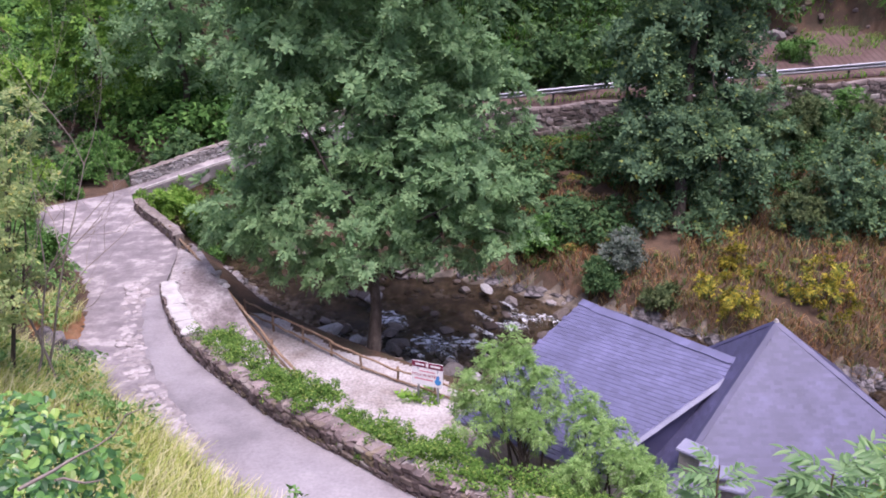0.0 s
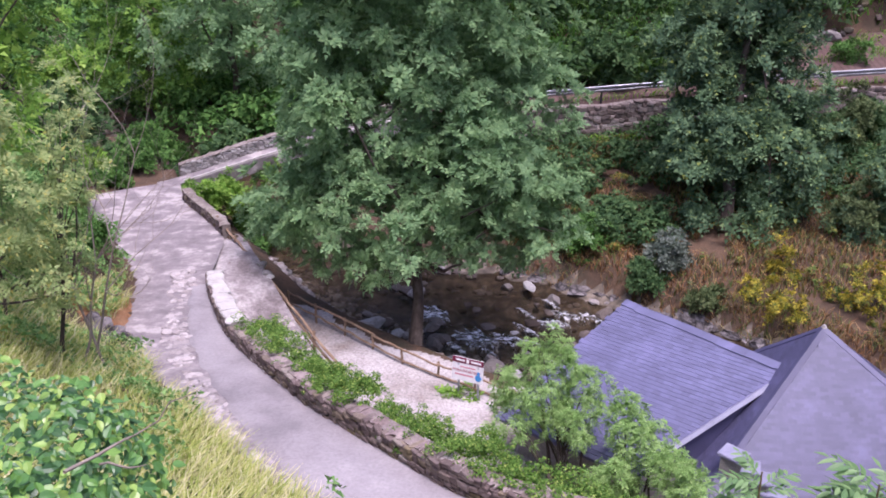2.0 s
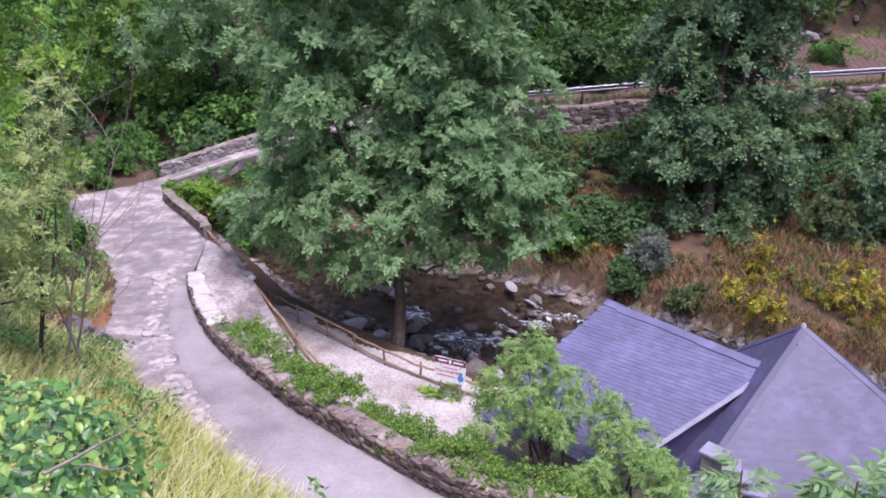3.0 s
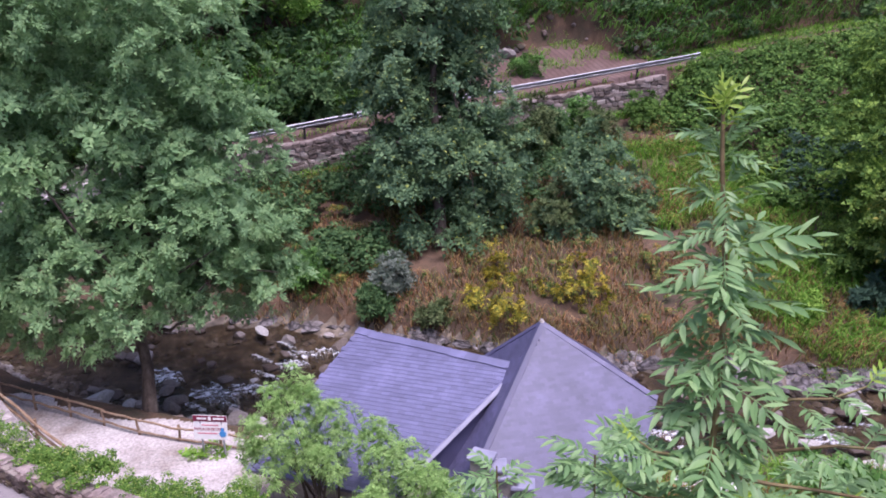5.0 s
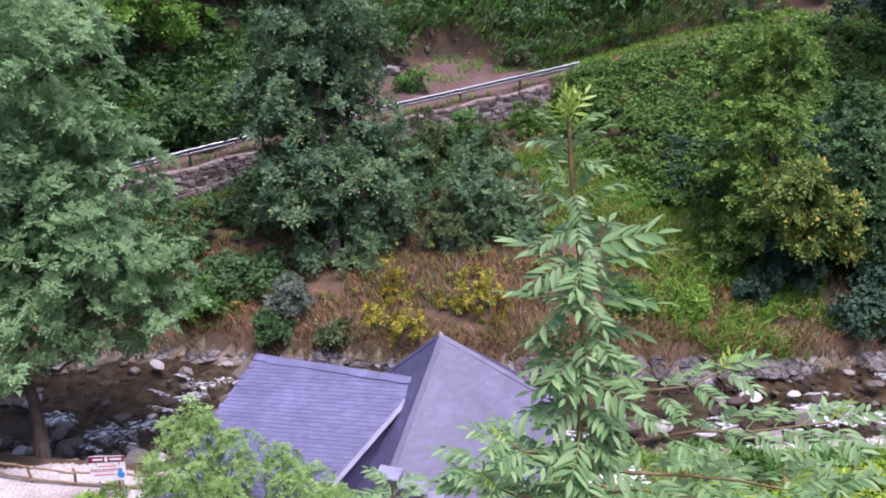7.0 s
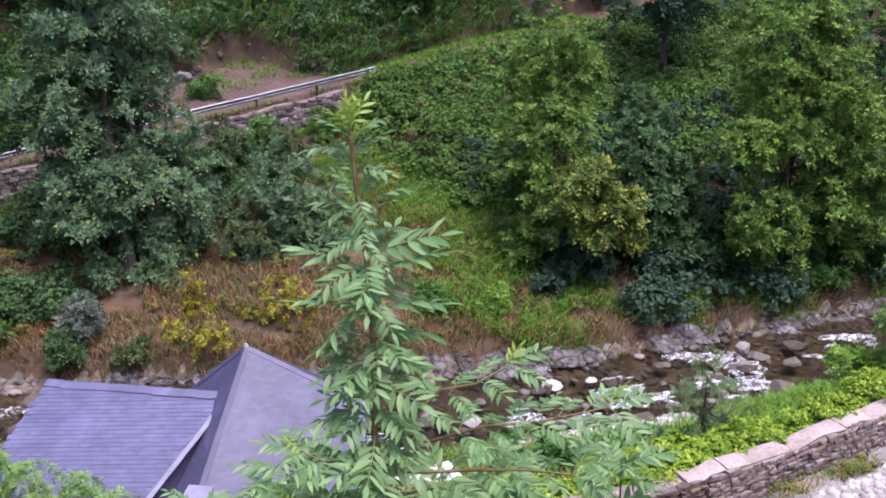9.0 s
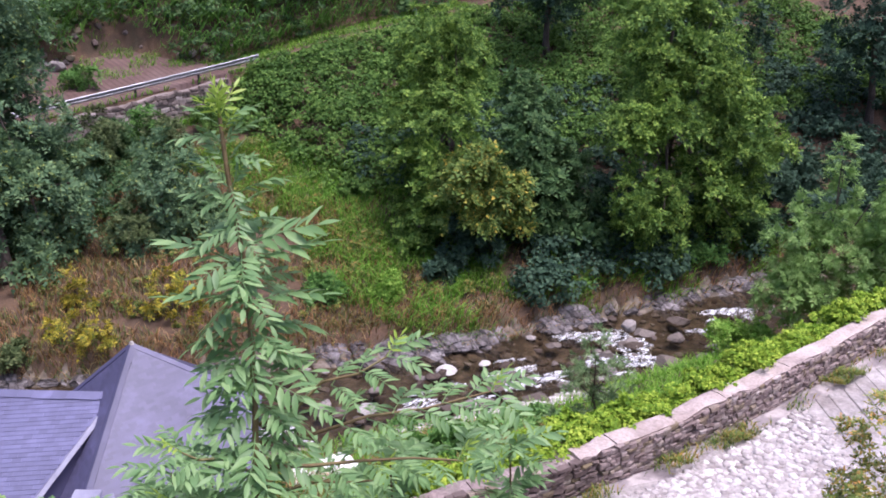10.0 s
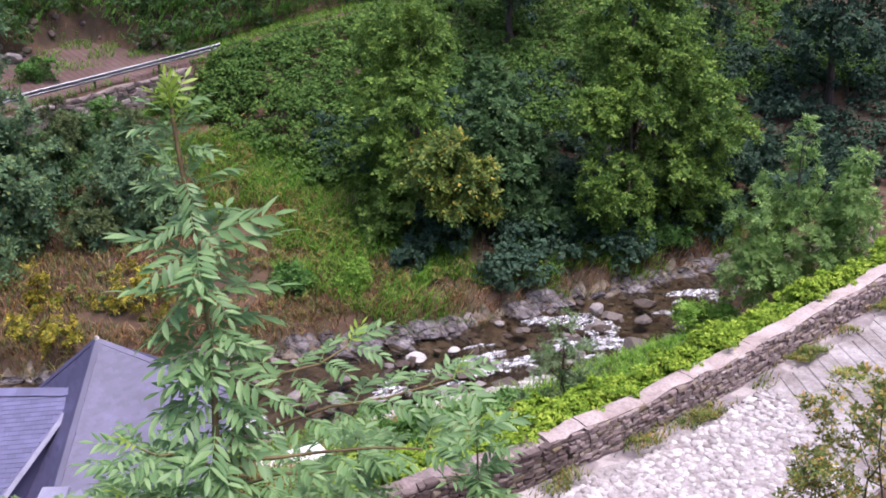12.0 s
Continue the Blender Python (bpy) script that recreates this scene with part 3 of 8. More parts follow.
gravel = fine_patch("gravel_path", (-7.6, 4.4, 19, 32), 0.11, in_gravel, 0.05, M_GRAVEL, "pale crushed gravel path on the river terrace")


def ribbon(name, line, half, lift, mat, label):
    pts = resample(line, 0.3)
    rows = []
    for i, p in enumerate(pts):
        d = unit((pts[min(i + 1, len(pts) - 1)] - pts[max(i - 1, 0)]) * np.array([1, 1, 0]))
        nn = np.array([d[1], -d[0], 0])
        rows.append([p + nn * half * u + np.array([0, 0, lift + 0.02 * math.sin(i * 1.3 + 4 * u)]) for u in np.linspace(-1, 1, 9)])
    v = np.array(rows)
    k = np.arange(v.shape[0] * 9).reshape(-1, 9)
    f = np.stack([k[:-1, :-1], k[:-1, 1:], k[1:, 1:], k[1:, :-1]], -1).reshape(-1, 4)
    return tagged(new(name, mesh_of(name, v.reshape(-1, 3), f, mat, True)), label, "path", "", "structure")


ramp_path = ribbon("ramp_path", [(-10.8, 33.6, 3.6)] + RAMP, 1.3, 0.06, M_RAMP, "worn gravelly ramp down to the terrace")


def in_far_road(x, y):
    yr = np.interp(x, ROAD2_X, ROAD2_Y)
    pad = 4.0 * smooth_step(11, 14, x) * (1 - smooth_step(24, 29, x))
    return (y > yr + 0.1) & (y < yr + 3.5 + pad) & (x > -10) & (x < 30)


M_PAD = two_scale("reddish_concrete", [(0.3, (0.085, 0.05, 0.043)), (0.5, (0.12, 0.076, 0.066)), (0.7, (0.16, 0.11, 0.097))], 0.5, 8, 0.9, 0.01, dark=0.75)
pad_n, pad_l = M_PAD.node_tree.nodes, M_PAD.node_tree.links
wave = pad_n.new("ShaderNodeTexWave")
wave.inputs["Scale"].default_value = 0.9
wave.inputs["Distortion"].default_value = 0.6
wave.inputs["Detail"].default_value = 1.0
groove = ramp(pad_n, [(0.0, (0.62, 0.62, 0.62)), (0.35, (1, 1, 1))])
pad_l.new(pad_n.new("ShaderNodeTexCoord").outputs["Object"], wave.inputs["Vector"])
pad_l.new(wave.outputs["Fac"], groove.inputs[0])
pad_base = pad_n["Principled BSDF"].inputs["Base Color"]
pad_l.new(mixed(pad_n, pad_l, 0.8, pad_base.links[0].from_socket, groove.outputs[0], "MULTIPLY"), pad_base)
far_road = sheet("far_road", in_far_road, 0.04, M_PAD, "reddish concrete lane on the far bank", "road")


E_LINE = resample(EDGE, 0.5)
B_LINE = resample([(*p, z) for p, z in zip(BANK, BANK_Z)][:-2], 0.5)
n_along, n_across = 260, 12
ea = at_length(E_LINE, np.linspace(0, length_of(E_LINE), n_along))
# pair each point of the edge with the nearest point of the bank foot
bb = B_LINE[[int(np.argmin(np.hypot(B_LINE[:, 0] - p[0], B_LINE[:, 1] - p[1]))) for p in ea]]
for _ in range(12):
    bb[1:-1] = (bb[:-2] + 2 * bb[1:-1] + bb[2:]) / 4
grid = ea[:, None, :] + (bb - ea)[:, None, :] * np.linspace(-0.02, 1.08, n_across)[None, :, None]
grid[:, :, 2] += 0.03 * wob(grid[:, :, 0], grid[:, :, 1], 1.9)
kk = np.arange(n_along * n_across).reshape(n_along, n_across)
rf = np.stack([kk[:-1, :-1], kk[:-1, 1:], kk[1:, 1:], kk[1:, :-1]], -1).reshape(-1, 4)
road = tagged(new("road", mesh_of("road", grid.reshape(-1, 3), rf, M_ROAD, True)), "worn grey concrete village road", "road", "", "structure")

# smoother concrete laid over the river-side part of the road
def lane_share(y):
    return np.interp(y, [12, 15, 17.2, 20.6, 24.6, 28.8], [0.92, 0.9, 0.86, 0.6, 0.38, 0.22])


lane_rows = [i for i in range(n_along) if ea[i, 0] < 5.5 and ea[i, 1] < 28.6]
lane_verts = []
for i in lane_rows:
    share = float(lane_share(ea[i, 1])) + 0.02 * math.sin(i * 1.7) + 0.012 * math.sin(i * 4.1)
    for k, lift in ((0.0, 0.016), (0.25, 0.018), (0.5, 0.02), (0.75, 0.018), (0.97, 0.016), (1.0, -0.03)):
        q = ea[i] + (bb[i] - ea[i]) * share * k
        lane_verts.append((q[0], q[1], q[2] + lift + 0.03 * float(wob(q[0], q[1], 1.9))))
kk = np.arange(len(lane_rows) * 6).reshape(-1, 6)
rf = np.stack([kk[:-1, :-1], kk[:-1, 1:], kk[1:, 1:], kk[1:, :-1]], -1).reshape(-1, 4)
tagged(new("road_strip", mesh_of("road_strip", lane_verts, rf, M_LANE, True)), "smooth pale grey concrete strip along the road wall", "road", "", "structure")


# river bed
def in_river(x, y):
    return (y > np.interp(x, NEAR_X, NEAR_Y) - 0.6) & (y < np.interp(x, FAR_X, FAR_Y) + 0.4)


river_bed = sheet("river_bed", in_river, 0.03, M_BED, "brown gravelly bed of the stream", "stream bed")
# water
wx = np.linspace(-60, 80, 280)
wy0, wy1 = np.interp(wx, NEAR_X, NEAR_Y) - 1.2, np.interp(wx, FAR_X, FAR_Y) + 0.5
uu = np.linspace(0, 1, 26)
wxx = np.repeat(wx[:, None], 26, 1)
wyy = wy0[:, None] + (wy1 - wy0)[:, None] * uu
wzz = 0.03 * wob(wxx, wyy, 2.3) + 0.02 * wob(wxx, wyy, 5.1, 1.0)
kk = np.arange(280 * 26).reshape(280, 26)
wf = np.stack([kk[:-1, :-1], kk[1:, :-1], kk[1:, 1:], kk[:-1, 1:]], -1).reshape(-1, 4)
water = tagged(new("water", mesh_of("water", np.stack([wxx, wyy, wzz], -1).reshape(-1, 3), wf, M_WATER, True)),
               "shallow clear mountain stream over brown stones", "stream", "", "structure")


# ---- mill building ----
def wall_block(pts, z0, z1, thick=0.35):
    """Closed ring of upright walls over a plan."""
    bm = bmesh.new()
    c = np.mean(np.array(pts), axis=0)
    rings = []
    for inset in (0.0, thick):
        lo, hi = [], []
        for p in pts:
            d = c - np.array(p)
            q = np.array(p) + d / np.linalg.norm(d) * inset
            lo.append(bm.verts.new((q[0], q[1], z0)))
            hi.append(bm.verts.new((q[0], q[1], z1)))
        rings.append((lo, hi))
    n = len(pts)
    (lo, hi), (lo2, hi2) = rings
    for i in range(n):
        j = (i + 1) % n
        bm.faces.new((lo[i], lo[j], hi[j], hi[i]))
        bm.faces.new((lo2[j], lo2[i], hi2[i], hi2[j]))
        bm.faces.new((hi[i], hi[j], hi2[j], hi2[i]))
    return bm


def slab(corners, thick):
    """A flat roof plane of some thickness from its corners."""
    bm = bmesh.new()
    cs = [Vector(c) for c in corners]
    nrm = (cs[1] - cs[0]).cross(cs[2] - cs[0]).normalized()
    if nrm.z < 0:
        nrm = -nrm
    top = [bm.verts.new(c) for c in cs]
    bot = [bm.verts.new(c - nrm * thick) for c in cs]
    bm.faces.new(top)
    bm.faces.new(bot[::-1])
    for i in range(len(cs)):
        j = (i + 1) % len(cs)
        bm.faces.new((top[i], bot[i], bot[j], top[j]))
    bmesh.ops.recalc_face_normals(bm, faces=bm.faces)
    return bm, nrm


def point_in(poly, x, y):
    inside = False
    for i in range(len(poly)):
        (x1, y1), (x2, y2) = poly[i], poly[i - 1]
        if (y1 > y) != (y2 > y) and x < (x2 - x1) * (y - y1) / (y2 - y1) + x1:
            inside = not inside
    return inside


def slate_mesh(w, h, t):
    bm = bmesh.new()
    vs = [bm.verts.new(p) for p in ((-w / 2, 0, 0), (w / 2, 0, 0), (w / 2, h, -t * 1.2), (-w / 2, h, -t * 1.2),
                                    (-w / 2, 0, t), (w / 2, 0, t), (w / 2, h, 0), (-w / 2, h, 0))]
    for q in ((4, 5, 6, 7), (0, 1, 5, 4), (1, 2, 6, 5), (3, 0, 4, 7)):
        bm.faces.new([vs[i] for i in q])
    return bm


def slates(parent, corners, eave_a, eave_b, w, h, rng, singles, thick=0.012, mat=None):
    """Courses of slates over a roof plane; the lowest ones are single pieces, the rest are joined."""
    cs = [Vector(c) for c in corners]
    a, b = Vector(eave_a), Vector(eave_b)
    ux = (b - a).normalized()
    nrm = (cs[1] - cs[0]).cross(cs[2] - cs[0]).normalized()
    if nrm.z < 0:
        nrm = -nrm
    uy = nrm.cross(ux).normalized()
    if uy.z < 0:
        uy, ux = -uy, -ux
    flat = [((c - a).dot(ux), (c - a).dot(uy)) for c in cs]
    xs, ys = [p[0] for p in flat], [p[1] for p in flat]
    bm = slate_mesh(w * 0.992, h * 1.25, thick)
    me = bpy.data.meshes.new("slate")
    bm.to_mesh(me)
    bm.free()
    me.materials.append(mat or M_SLATE)
    base = np.array([tuple(v.co) for v in me.vertices])
    faces = np.array([tuple(p.vertices) for p in me.polygons])
    rest, count, row, y = [], 0, 0, min(ys)
    axes = np.array([tuple(ux), tuple(uy), tuple(nrm)])
    while y < max(ys):
        x = min(xs) + (w / 2 if row % 2 else 0)
        while x < max(xs):
            if all(point_in(flat, x + a_, y + b_) for a_, b_ in ((-w * 0.3, h * 0.2), (w * 0.3, h * 0.2), (-w * 0.3, h * 0.9), (w * 0.3, h * 0.9))):
                o = a + ux * x + uy * y + nrm * (0.012 + rng.uniform(0, 0.003))
                tw = rng.normal(0, 0.005)
                rot = axes.copy()
                rot[0] = axes[0] * math.cos(tw) + axes[1] * math.sin(tw)
                rot[1] = -axes[0] * math.sin(tw) + axes[1] * math.cos(tw)
                if count < singles:
                    s = new("slate", me)
                    m = Matrix([[*rot[:, i], o[i]] for i in range(3)] + [[0, 0, 0, 1]])
                    s.parent = parent
                    s.matrix_basis = m
                    count += 1
                else:
                    rest.append((base @ rot + np.array(tuple(o)), faces))
            x += w
        y += h
        row += 1
    if rest:
        v, f = joined(rest)
        o = obj("slate_course", mesh_of("slate_course", v, f, mat or M_SLATE), parent)
        tagged(o, kind="stuff")


def ridge_cap(parent, name, a, b, width, thick, mat, drop=0.06):
    """An angled strip of ridge tiles along a line."""
    a, b = Vector(a), Vector(b)
    d = (b - a).normalized()
    side = d.cross(Vector((0, 0, 1))).normalized()
    upv = side.cross(d)
    bm = bmesh.new()
    prof = [(-width, -drop), (0, thick), (width, -drop), (width, -drop - 0.02), (0, -0.02), (-width, -drop - 0.02)]
    rings = []
    n = max(2, int((b - a).length / 0.4))
    for i in range(n + 1):
        jog = 0.008 * (i % 2)
        rings.append([bm.verts.new(a + (b - a) * (i / n) + side * p + upv * (q + jog)) for p, q in prof])
    for i in range(n):
        for k in range(6):
            bm.faces.new((rings[i][k], rings[i][(k + 1) % 6], rings[i + 1][(k + 1) % 6], rings[i + 1][k]))
    bm.faces.new(rings[0])
    bm.faces.new(rings[-1][::-1])
    bmesh.ops.recalc_face_normals(bm, faces=bm.faces)
    return part(name, bm, mat, parent)


def mill():
    rng = np.random.default_rng(5)
    house = empty("mill_house", (6, 22, 1.5), "low stone mill with blue-grey slate roofs beside the stream", "building")
    inv = Matrix.Translation((-6, -22, -1.5))

    def own(o):
        o.matrix_parent_inverse = inv
        return o

    rl, rr, el, er = (4.24, 26.09, 5.2), (8.12, 22.30, 5.2), (0.31, 22.94, 3.0), (3.72, 20.2, 3.17)
    bl, br = (6.9, 28.2, 2.0), (10.2, 24.9, 2.0)
    wing = own(part("wing_wall", wall_block([(1.0, 23.0), (4.0, 20.1), (8.2, 22.6), (9.6, 25.2), (7.2, 27.9), (4.2, 25.7)], -0.3, 3.05), M_PLASTER, house, "rough stone wall of the wing"))
    bm, _ = slab([el, er, rr, rl], 0.12)
    front = own(part("wing_roof", bm, M_SLATE, house, "slate slope of the wing"))
    bm, _ = slab([rl, rr, br, bl], 0.12)
    own(part("wing_back_roof", bm, M_SLATE, house))
    # gable infill
    bm = bmesh.new()
    bm.faces.new([bm.verts.new(p) for p in ((1.0, 23.2, 3.0), (4.3, 25.95, 5.05), (6.8, 27.7, 2.2))])
    bm.faces.new([bm.verts.new(p) for p in ((1.15, 23.05, 3.0), (6.9, 27.5, 2.2), (4.4, 25.8, 5.05))])
    own(part("gable", bm, M_PLASTER, house))
    slates(front, [el, er, rr, rl], el, er, 0.24, 0.135, rng, 300)
    own(ridge_cap(house, "ridge", rl, rr, 0.30, 0.05, M_SLATE, 0.16))
    own(ridge_cap(house, "verge", (rr[0] + 0.03, rr[1], rr[2] + 0.02), (er[0] + 0.03, er[1], er[2] + 0.02), 0.10, 0.04, M_LEAD, 0.02))
    # infill cheek added below the verge, hiding the dark gap under the wing roof
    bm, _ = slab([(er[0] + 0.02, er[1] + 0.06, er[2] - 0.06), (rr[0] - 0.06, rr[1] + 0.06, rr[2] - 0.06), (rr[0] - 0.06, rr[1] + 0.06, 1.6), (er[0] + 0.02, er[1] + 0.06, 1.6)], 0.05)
    own(part("cheek", bm, M_SLATE_TOWER, house, "infill cheek added under the verge to close the dark gap"))
    # uneven course of ridge slates
    d, fall = (Vector(rr) - Vector(rl)).normalized(), (Vector(el) - Vector(rl)).normalized()
    upw = d.cross(fall).normalized()
    upw = upw if upw.z > 0 else -upw
    run = (Vector(rr) - Vector(rl)).length
    x = 0.0
    while x < run - 0.1:
        w = min(rng.uniform(0.38, 0.55), run - x)
        bm = bmesh.new()
        m = Matrix((d, fall, upw)).transposed().to_4x4()
        m.translation = Vector(rl) + d * (x + w / 2) + fall * (0.115 + rng.normal(0, 0.014)) + upw * 0.05
        bmesh.ops.create_cube(bm, size=1, matrix=m @ Matrix.Rotation(rng.normal(0, 0.015), 4, "Z") @ Matrix.Diagonal((w - 0.003, 0.25, 0.022, 1)))
        own(part("ridge_slate", bm, M_SLATE, house))
        x += w
    # tower
    ap, fl, nc, rc = (8.85, 22.62, 6.3), (4.22, 18.21, 2.3), (9.56, 18.2, 2.3), (11.5, 20.6, 4.49)
    bk, bw = (11.9, 25.2, 3.5), (6.14, 26.47, 2.3)
    own(part("tower_wall", wall_block([(5.6, 19.2), (9.6, 19.2), (11.2, 20.9), (11.4, 24.7), (7.3, 25.2)], -0.3, 2.9), M_PLASTER, house, "rough stone wall of the tower"))
    faces = {"tower_roof": [fl, nc, rc, ap], "tower_left_roof": [bw, fl, ap], "tower_back_roof": [ap, bk, bw], "tower_right_roof": [rc, bk, ap]}
    for name, cs in faces.items():
        bm, _ = slab(cs, 0.12)
        o = own(part(name, bm, M_SLATE_TOWER, house, "slate slope of the tower"))
        if name == "tower_roof":
            slates(o, cs, fl, nc, 0.22, 0.105, rng, 300, 0.002, M_SLATE_TOWER)
        if name == "tower_left_roof":
            slates(o, cs, bw, fl, 0.22, 0.105, rng, 200, 0.002, M_SLATE_TOWER)
    own(ridge_cap(house, "hip", ap, fl, 0.12, 0.045, M_SLATE_TOWER, 0.03))
    own(ridge_cap(house, "hip", ap, rc, 0.12, 0.045, M_SLATE_TOWER, 0.03))
    own(ridge_cap(house, "hip", ap, bw, 0.12, 0.045, M_SLATE_TOWER, 0.03))
    # stepped gable with slab tops at the foot of the tower roof
    for x, y, z, w in ((6.15, 19.85, 4.2, 0.58), (6.52, 19.62, 3.98, 0.42), (6.74, 19.45, 3.8, 0.5), (7.05, 19.25, 3.55, 0.55)):
        bm = bmesh.new()
        m = pose(x, y, 0, 0, 0, -30)
        bmesh.ops.create_cube(bm, size=1, matrix=m @ pose(0, -0.05, z / 2 - 0.04) @ Matrix.Diagonal((w * 0.9, 0.42, z, 1)))
        own(part("gable_step", bm, M_PLASTER, house, "beige plastered gable step"))
        bm = bmesh.new()
        bmesh.ops.create_cube(bm, size=1, matrix=m @ pose(0, -0.05, z, rng.normal(0, 3), rng.normal(0, 3), rng.normal(0, 6)) @ Matrix.Diagonal((w * 1.12, 0.56, 0.09, 1)))
        bmesh.ops.bevel(bm, geom=bm.edges[:], offset=0.018, segments=2, affect="EDGES")
        own(part("gable_slab", bm, M_LEAD, house, "pale grey stone slab"))
    bm = bmesh.new()
    bmesh.ops.create_cone(bm, cap_ends=True, segments=8, radius1=0.08, radius2=0.04, depth=0.08, matrix=Matrix.Translation((ap[0], ap[1], ap[2] + 0.04)))
    own(part("finial", bm, M_PALE, house, "pale mortar cap at the peak"))
    return house


mill()


# ---- stone walls ----
def stone_arrays(rng):
    """A rough quarry block: a box with an inset proud face and uneven corners. Unit size, face towards -y."""
    c = np.array([(-.5, .5, -.5), (.5, .5, -.5), (.5, .5, .5), (-.5, .5, .5), (-.5, -.38, -.5), (.5, -.38, -.5), (.5, -.38, .5), (-.5, -.38, .5),
                  (-.34, -.5, -.34), (.34, -.5, -.34), (.34, -.5, .34), (-.34, -.5, .34)], float)
    c += rng.normal(0, 0.055, c.shape)
    f = np.array([(0, 4, 5, 1), (1, 5, 6, 2), (2, 6, 7, 3), (3, 7, 4, 0), (4, 8, 9, 5), (5, 9, 10, 6), (6, 10, 11, 7), (7, 11, 8, 4), (8, 11, 10, 9)])[:, ::-1]
    return c, f


STONES = [stone_arrays(np.random.default_rng(40 + i)) for i in range(8)]


def varied_stone(name, stops, dark=0.5):
    """Stone whose colour changes from piece to piece."""
    m, n, l, b = material(name, 0.9, 0.0, 0.25)
    oi, geo = n.new("ShaderNodeObjectInfo"), n.new("ShaderNodeNewGeometry")
    add, fr = n.new("ShaderNodeMath"), n.new("ShaderNodeMath")
    add.operation, fr.operation = "ADD", "FRACT"
    l.new(oi.outputs["Random"], add.inputs[0])
    l.new(geo.outputs["Random Per Island"], add.inputs[1])
    l.new(add.outputs[0], fr.inputs[0])
    r = ramp(n, stops)
    l.new(fr.outputs[0], r.inputs[0])
    nz = noise_tex(n, l, 9, 5, 0.65)
    rr = ramp(n, [(0.3, (dark, dark, dark)), (0.6, (1, 1, 1))])
    l.new(nz.outputs[0], rr.inputs[0])
    l.new(mixed(n, l, 0.8, r.outputs[0], rr.outputs[0], "MULTIPLY"), b.inputs["Base Color"])
    bump(n, l, b, nz.outputs[0], 0.6, 0.02)
    return m


M_WALLSTONE = varied_stone("wall_stone", [(0.0, (0.12, 0.09, 0.083)), (0.35, (0.155, 0.118, 0.11)), (0.7, (0.19, 0.15, 0.14)), (0.9, (0.175, 0.14, 0.085)), (1.0, (0.28, 0.245, 0.23))], 0.6)
M_RUBBLE = varied_stone("rubble_stone", [(0.0, (0.21, 0.16, 0.15)), (0.35, (0.28, 0.22, 0.21)), (0.7, (0.34, 0.28, 0.265)), (0.85, (0.24, 0.19, 0.13)), (1.0, (0.46, 0.40, 0.385))], 0.45)
M_PALESTONE = varied_stone("pale_wall_stone", [(0.0, (0.24, 0.22, 0.21)), (0.4, (0.34, 0.32, 0.305)), (0.8, (0.44, 0.42, 0.40)), (1.0, (0.55, 0.53, 0.51))])
M_LANESTONE = varied_stone("lane_wall_stone", [(0.0, (0.13, 0.10, 0.09)), (0.4, (0.225, 0.18, 0.165)), (0.8, (0.33, 0.275, 0.255)), (1.0, (0.50, 0.44, 0.41))])
M_COBBLE = varied_stone("pale_cobble", [(0.0, (0.30, 0.27, 0.26)), (0.4, (0.42, 0.385, 0.375)), (0.8, (0.52, 0.49, 0.48)), (1.0, (0.66, 0.63, 0.62))], 0.6)
M_BOULDER = varied_stone("boulder_stone", [(0.0, (0.07, 0.052, 0.042)), (0.4, (0.14, 0.115, 0.10)), (0.75, (0.20, 0.175, 0.16)), (1.0, (0.32, 0.29, 0.275))])


def pieces(parent, name, mats, mat, singles, shapes=None):
    """Put stones at the given poses: the first ones as parts of their own, the rest joined."""
    shapes = shapes or STONES
    meshes = [mesh_of(name, v, f, mat, shapes is not STONES) for v, f in shapes]
    rest = []
    for i, m in enumerate(mats):
        if i < singles:
            o = new(name, meshes[i % len(shapes)])
            o.parent = parent
            o.matrix_basis = m
        else:
            v, f = shapes[i % len(shapes)]
            a = np.array(m)
            rest.append((v @ a[:3, :3].T + a[:3, 3], f))
    if rest:
        v, f = joined(rest)
        tagged(obj(name + "_rest", mesh_of(name, v, f, mat, shapes is not STONES), parent), kind="stuff")


def frame_at(line, s, eps=0.2):
    p = at_length(line, np.array([s]))[0]
    q = at_length(line, np.array([s + eps]))[0]
    d = q - p
    d[2] = 0
    d = d / max(np.linalg.norm(d), 1e-6)
    return p, d


def wall_core(line, s0, s1, height, thick, side, drop, step=0.3):
    """The mortar core of a wall along a line: side +1 puts it to the right of the line's way."""
    bm = bmesh.new()
    rings, n = [], max(2, int((s1 - s0) / step))
    for i in range(n + 1):
        s = s0 + (s1 - s0) * i / n
        p, d = frame_at(line, s)
        nrm = np.array([d[1], -d[0], 0]) * side
        h = height(s) - 0.03
        rings.append([bm.verts.new(p + nrm * a + np.array([0, 0, z])) for a, z in ((0.04, -0.2), (0.05, h), (thick - 0.04, h), (thick, -drop))])
    for i in range(n):
        for k in range(4):
            bm.faces.new((rings[i][k], rings[i][(k + 1) % 4], rings[i + 1][(k + 1) % 4], rings[i + 1][k]))
    bm.faces.new(rings[0])
    bm.faces.new(rings[-1][::-1])
    bmesh.ops.recalc_face_normals(bm, faces=bm.faces)
    return bm


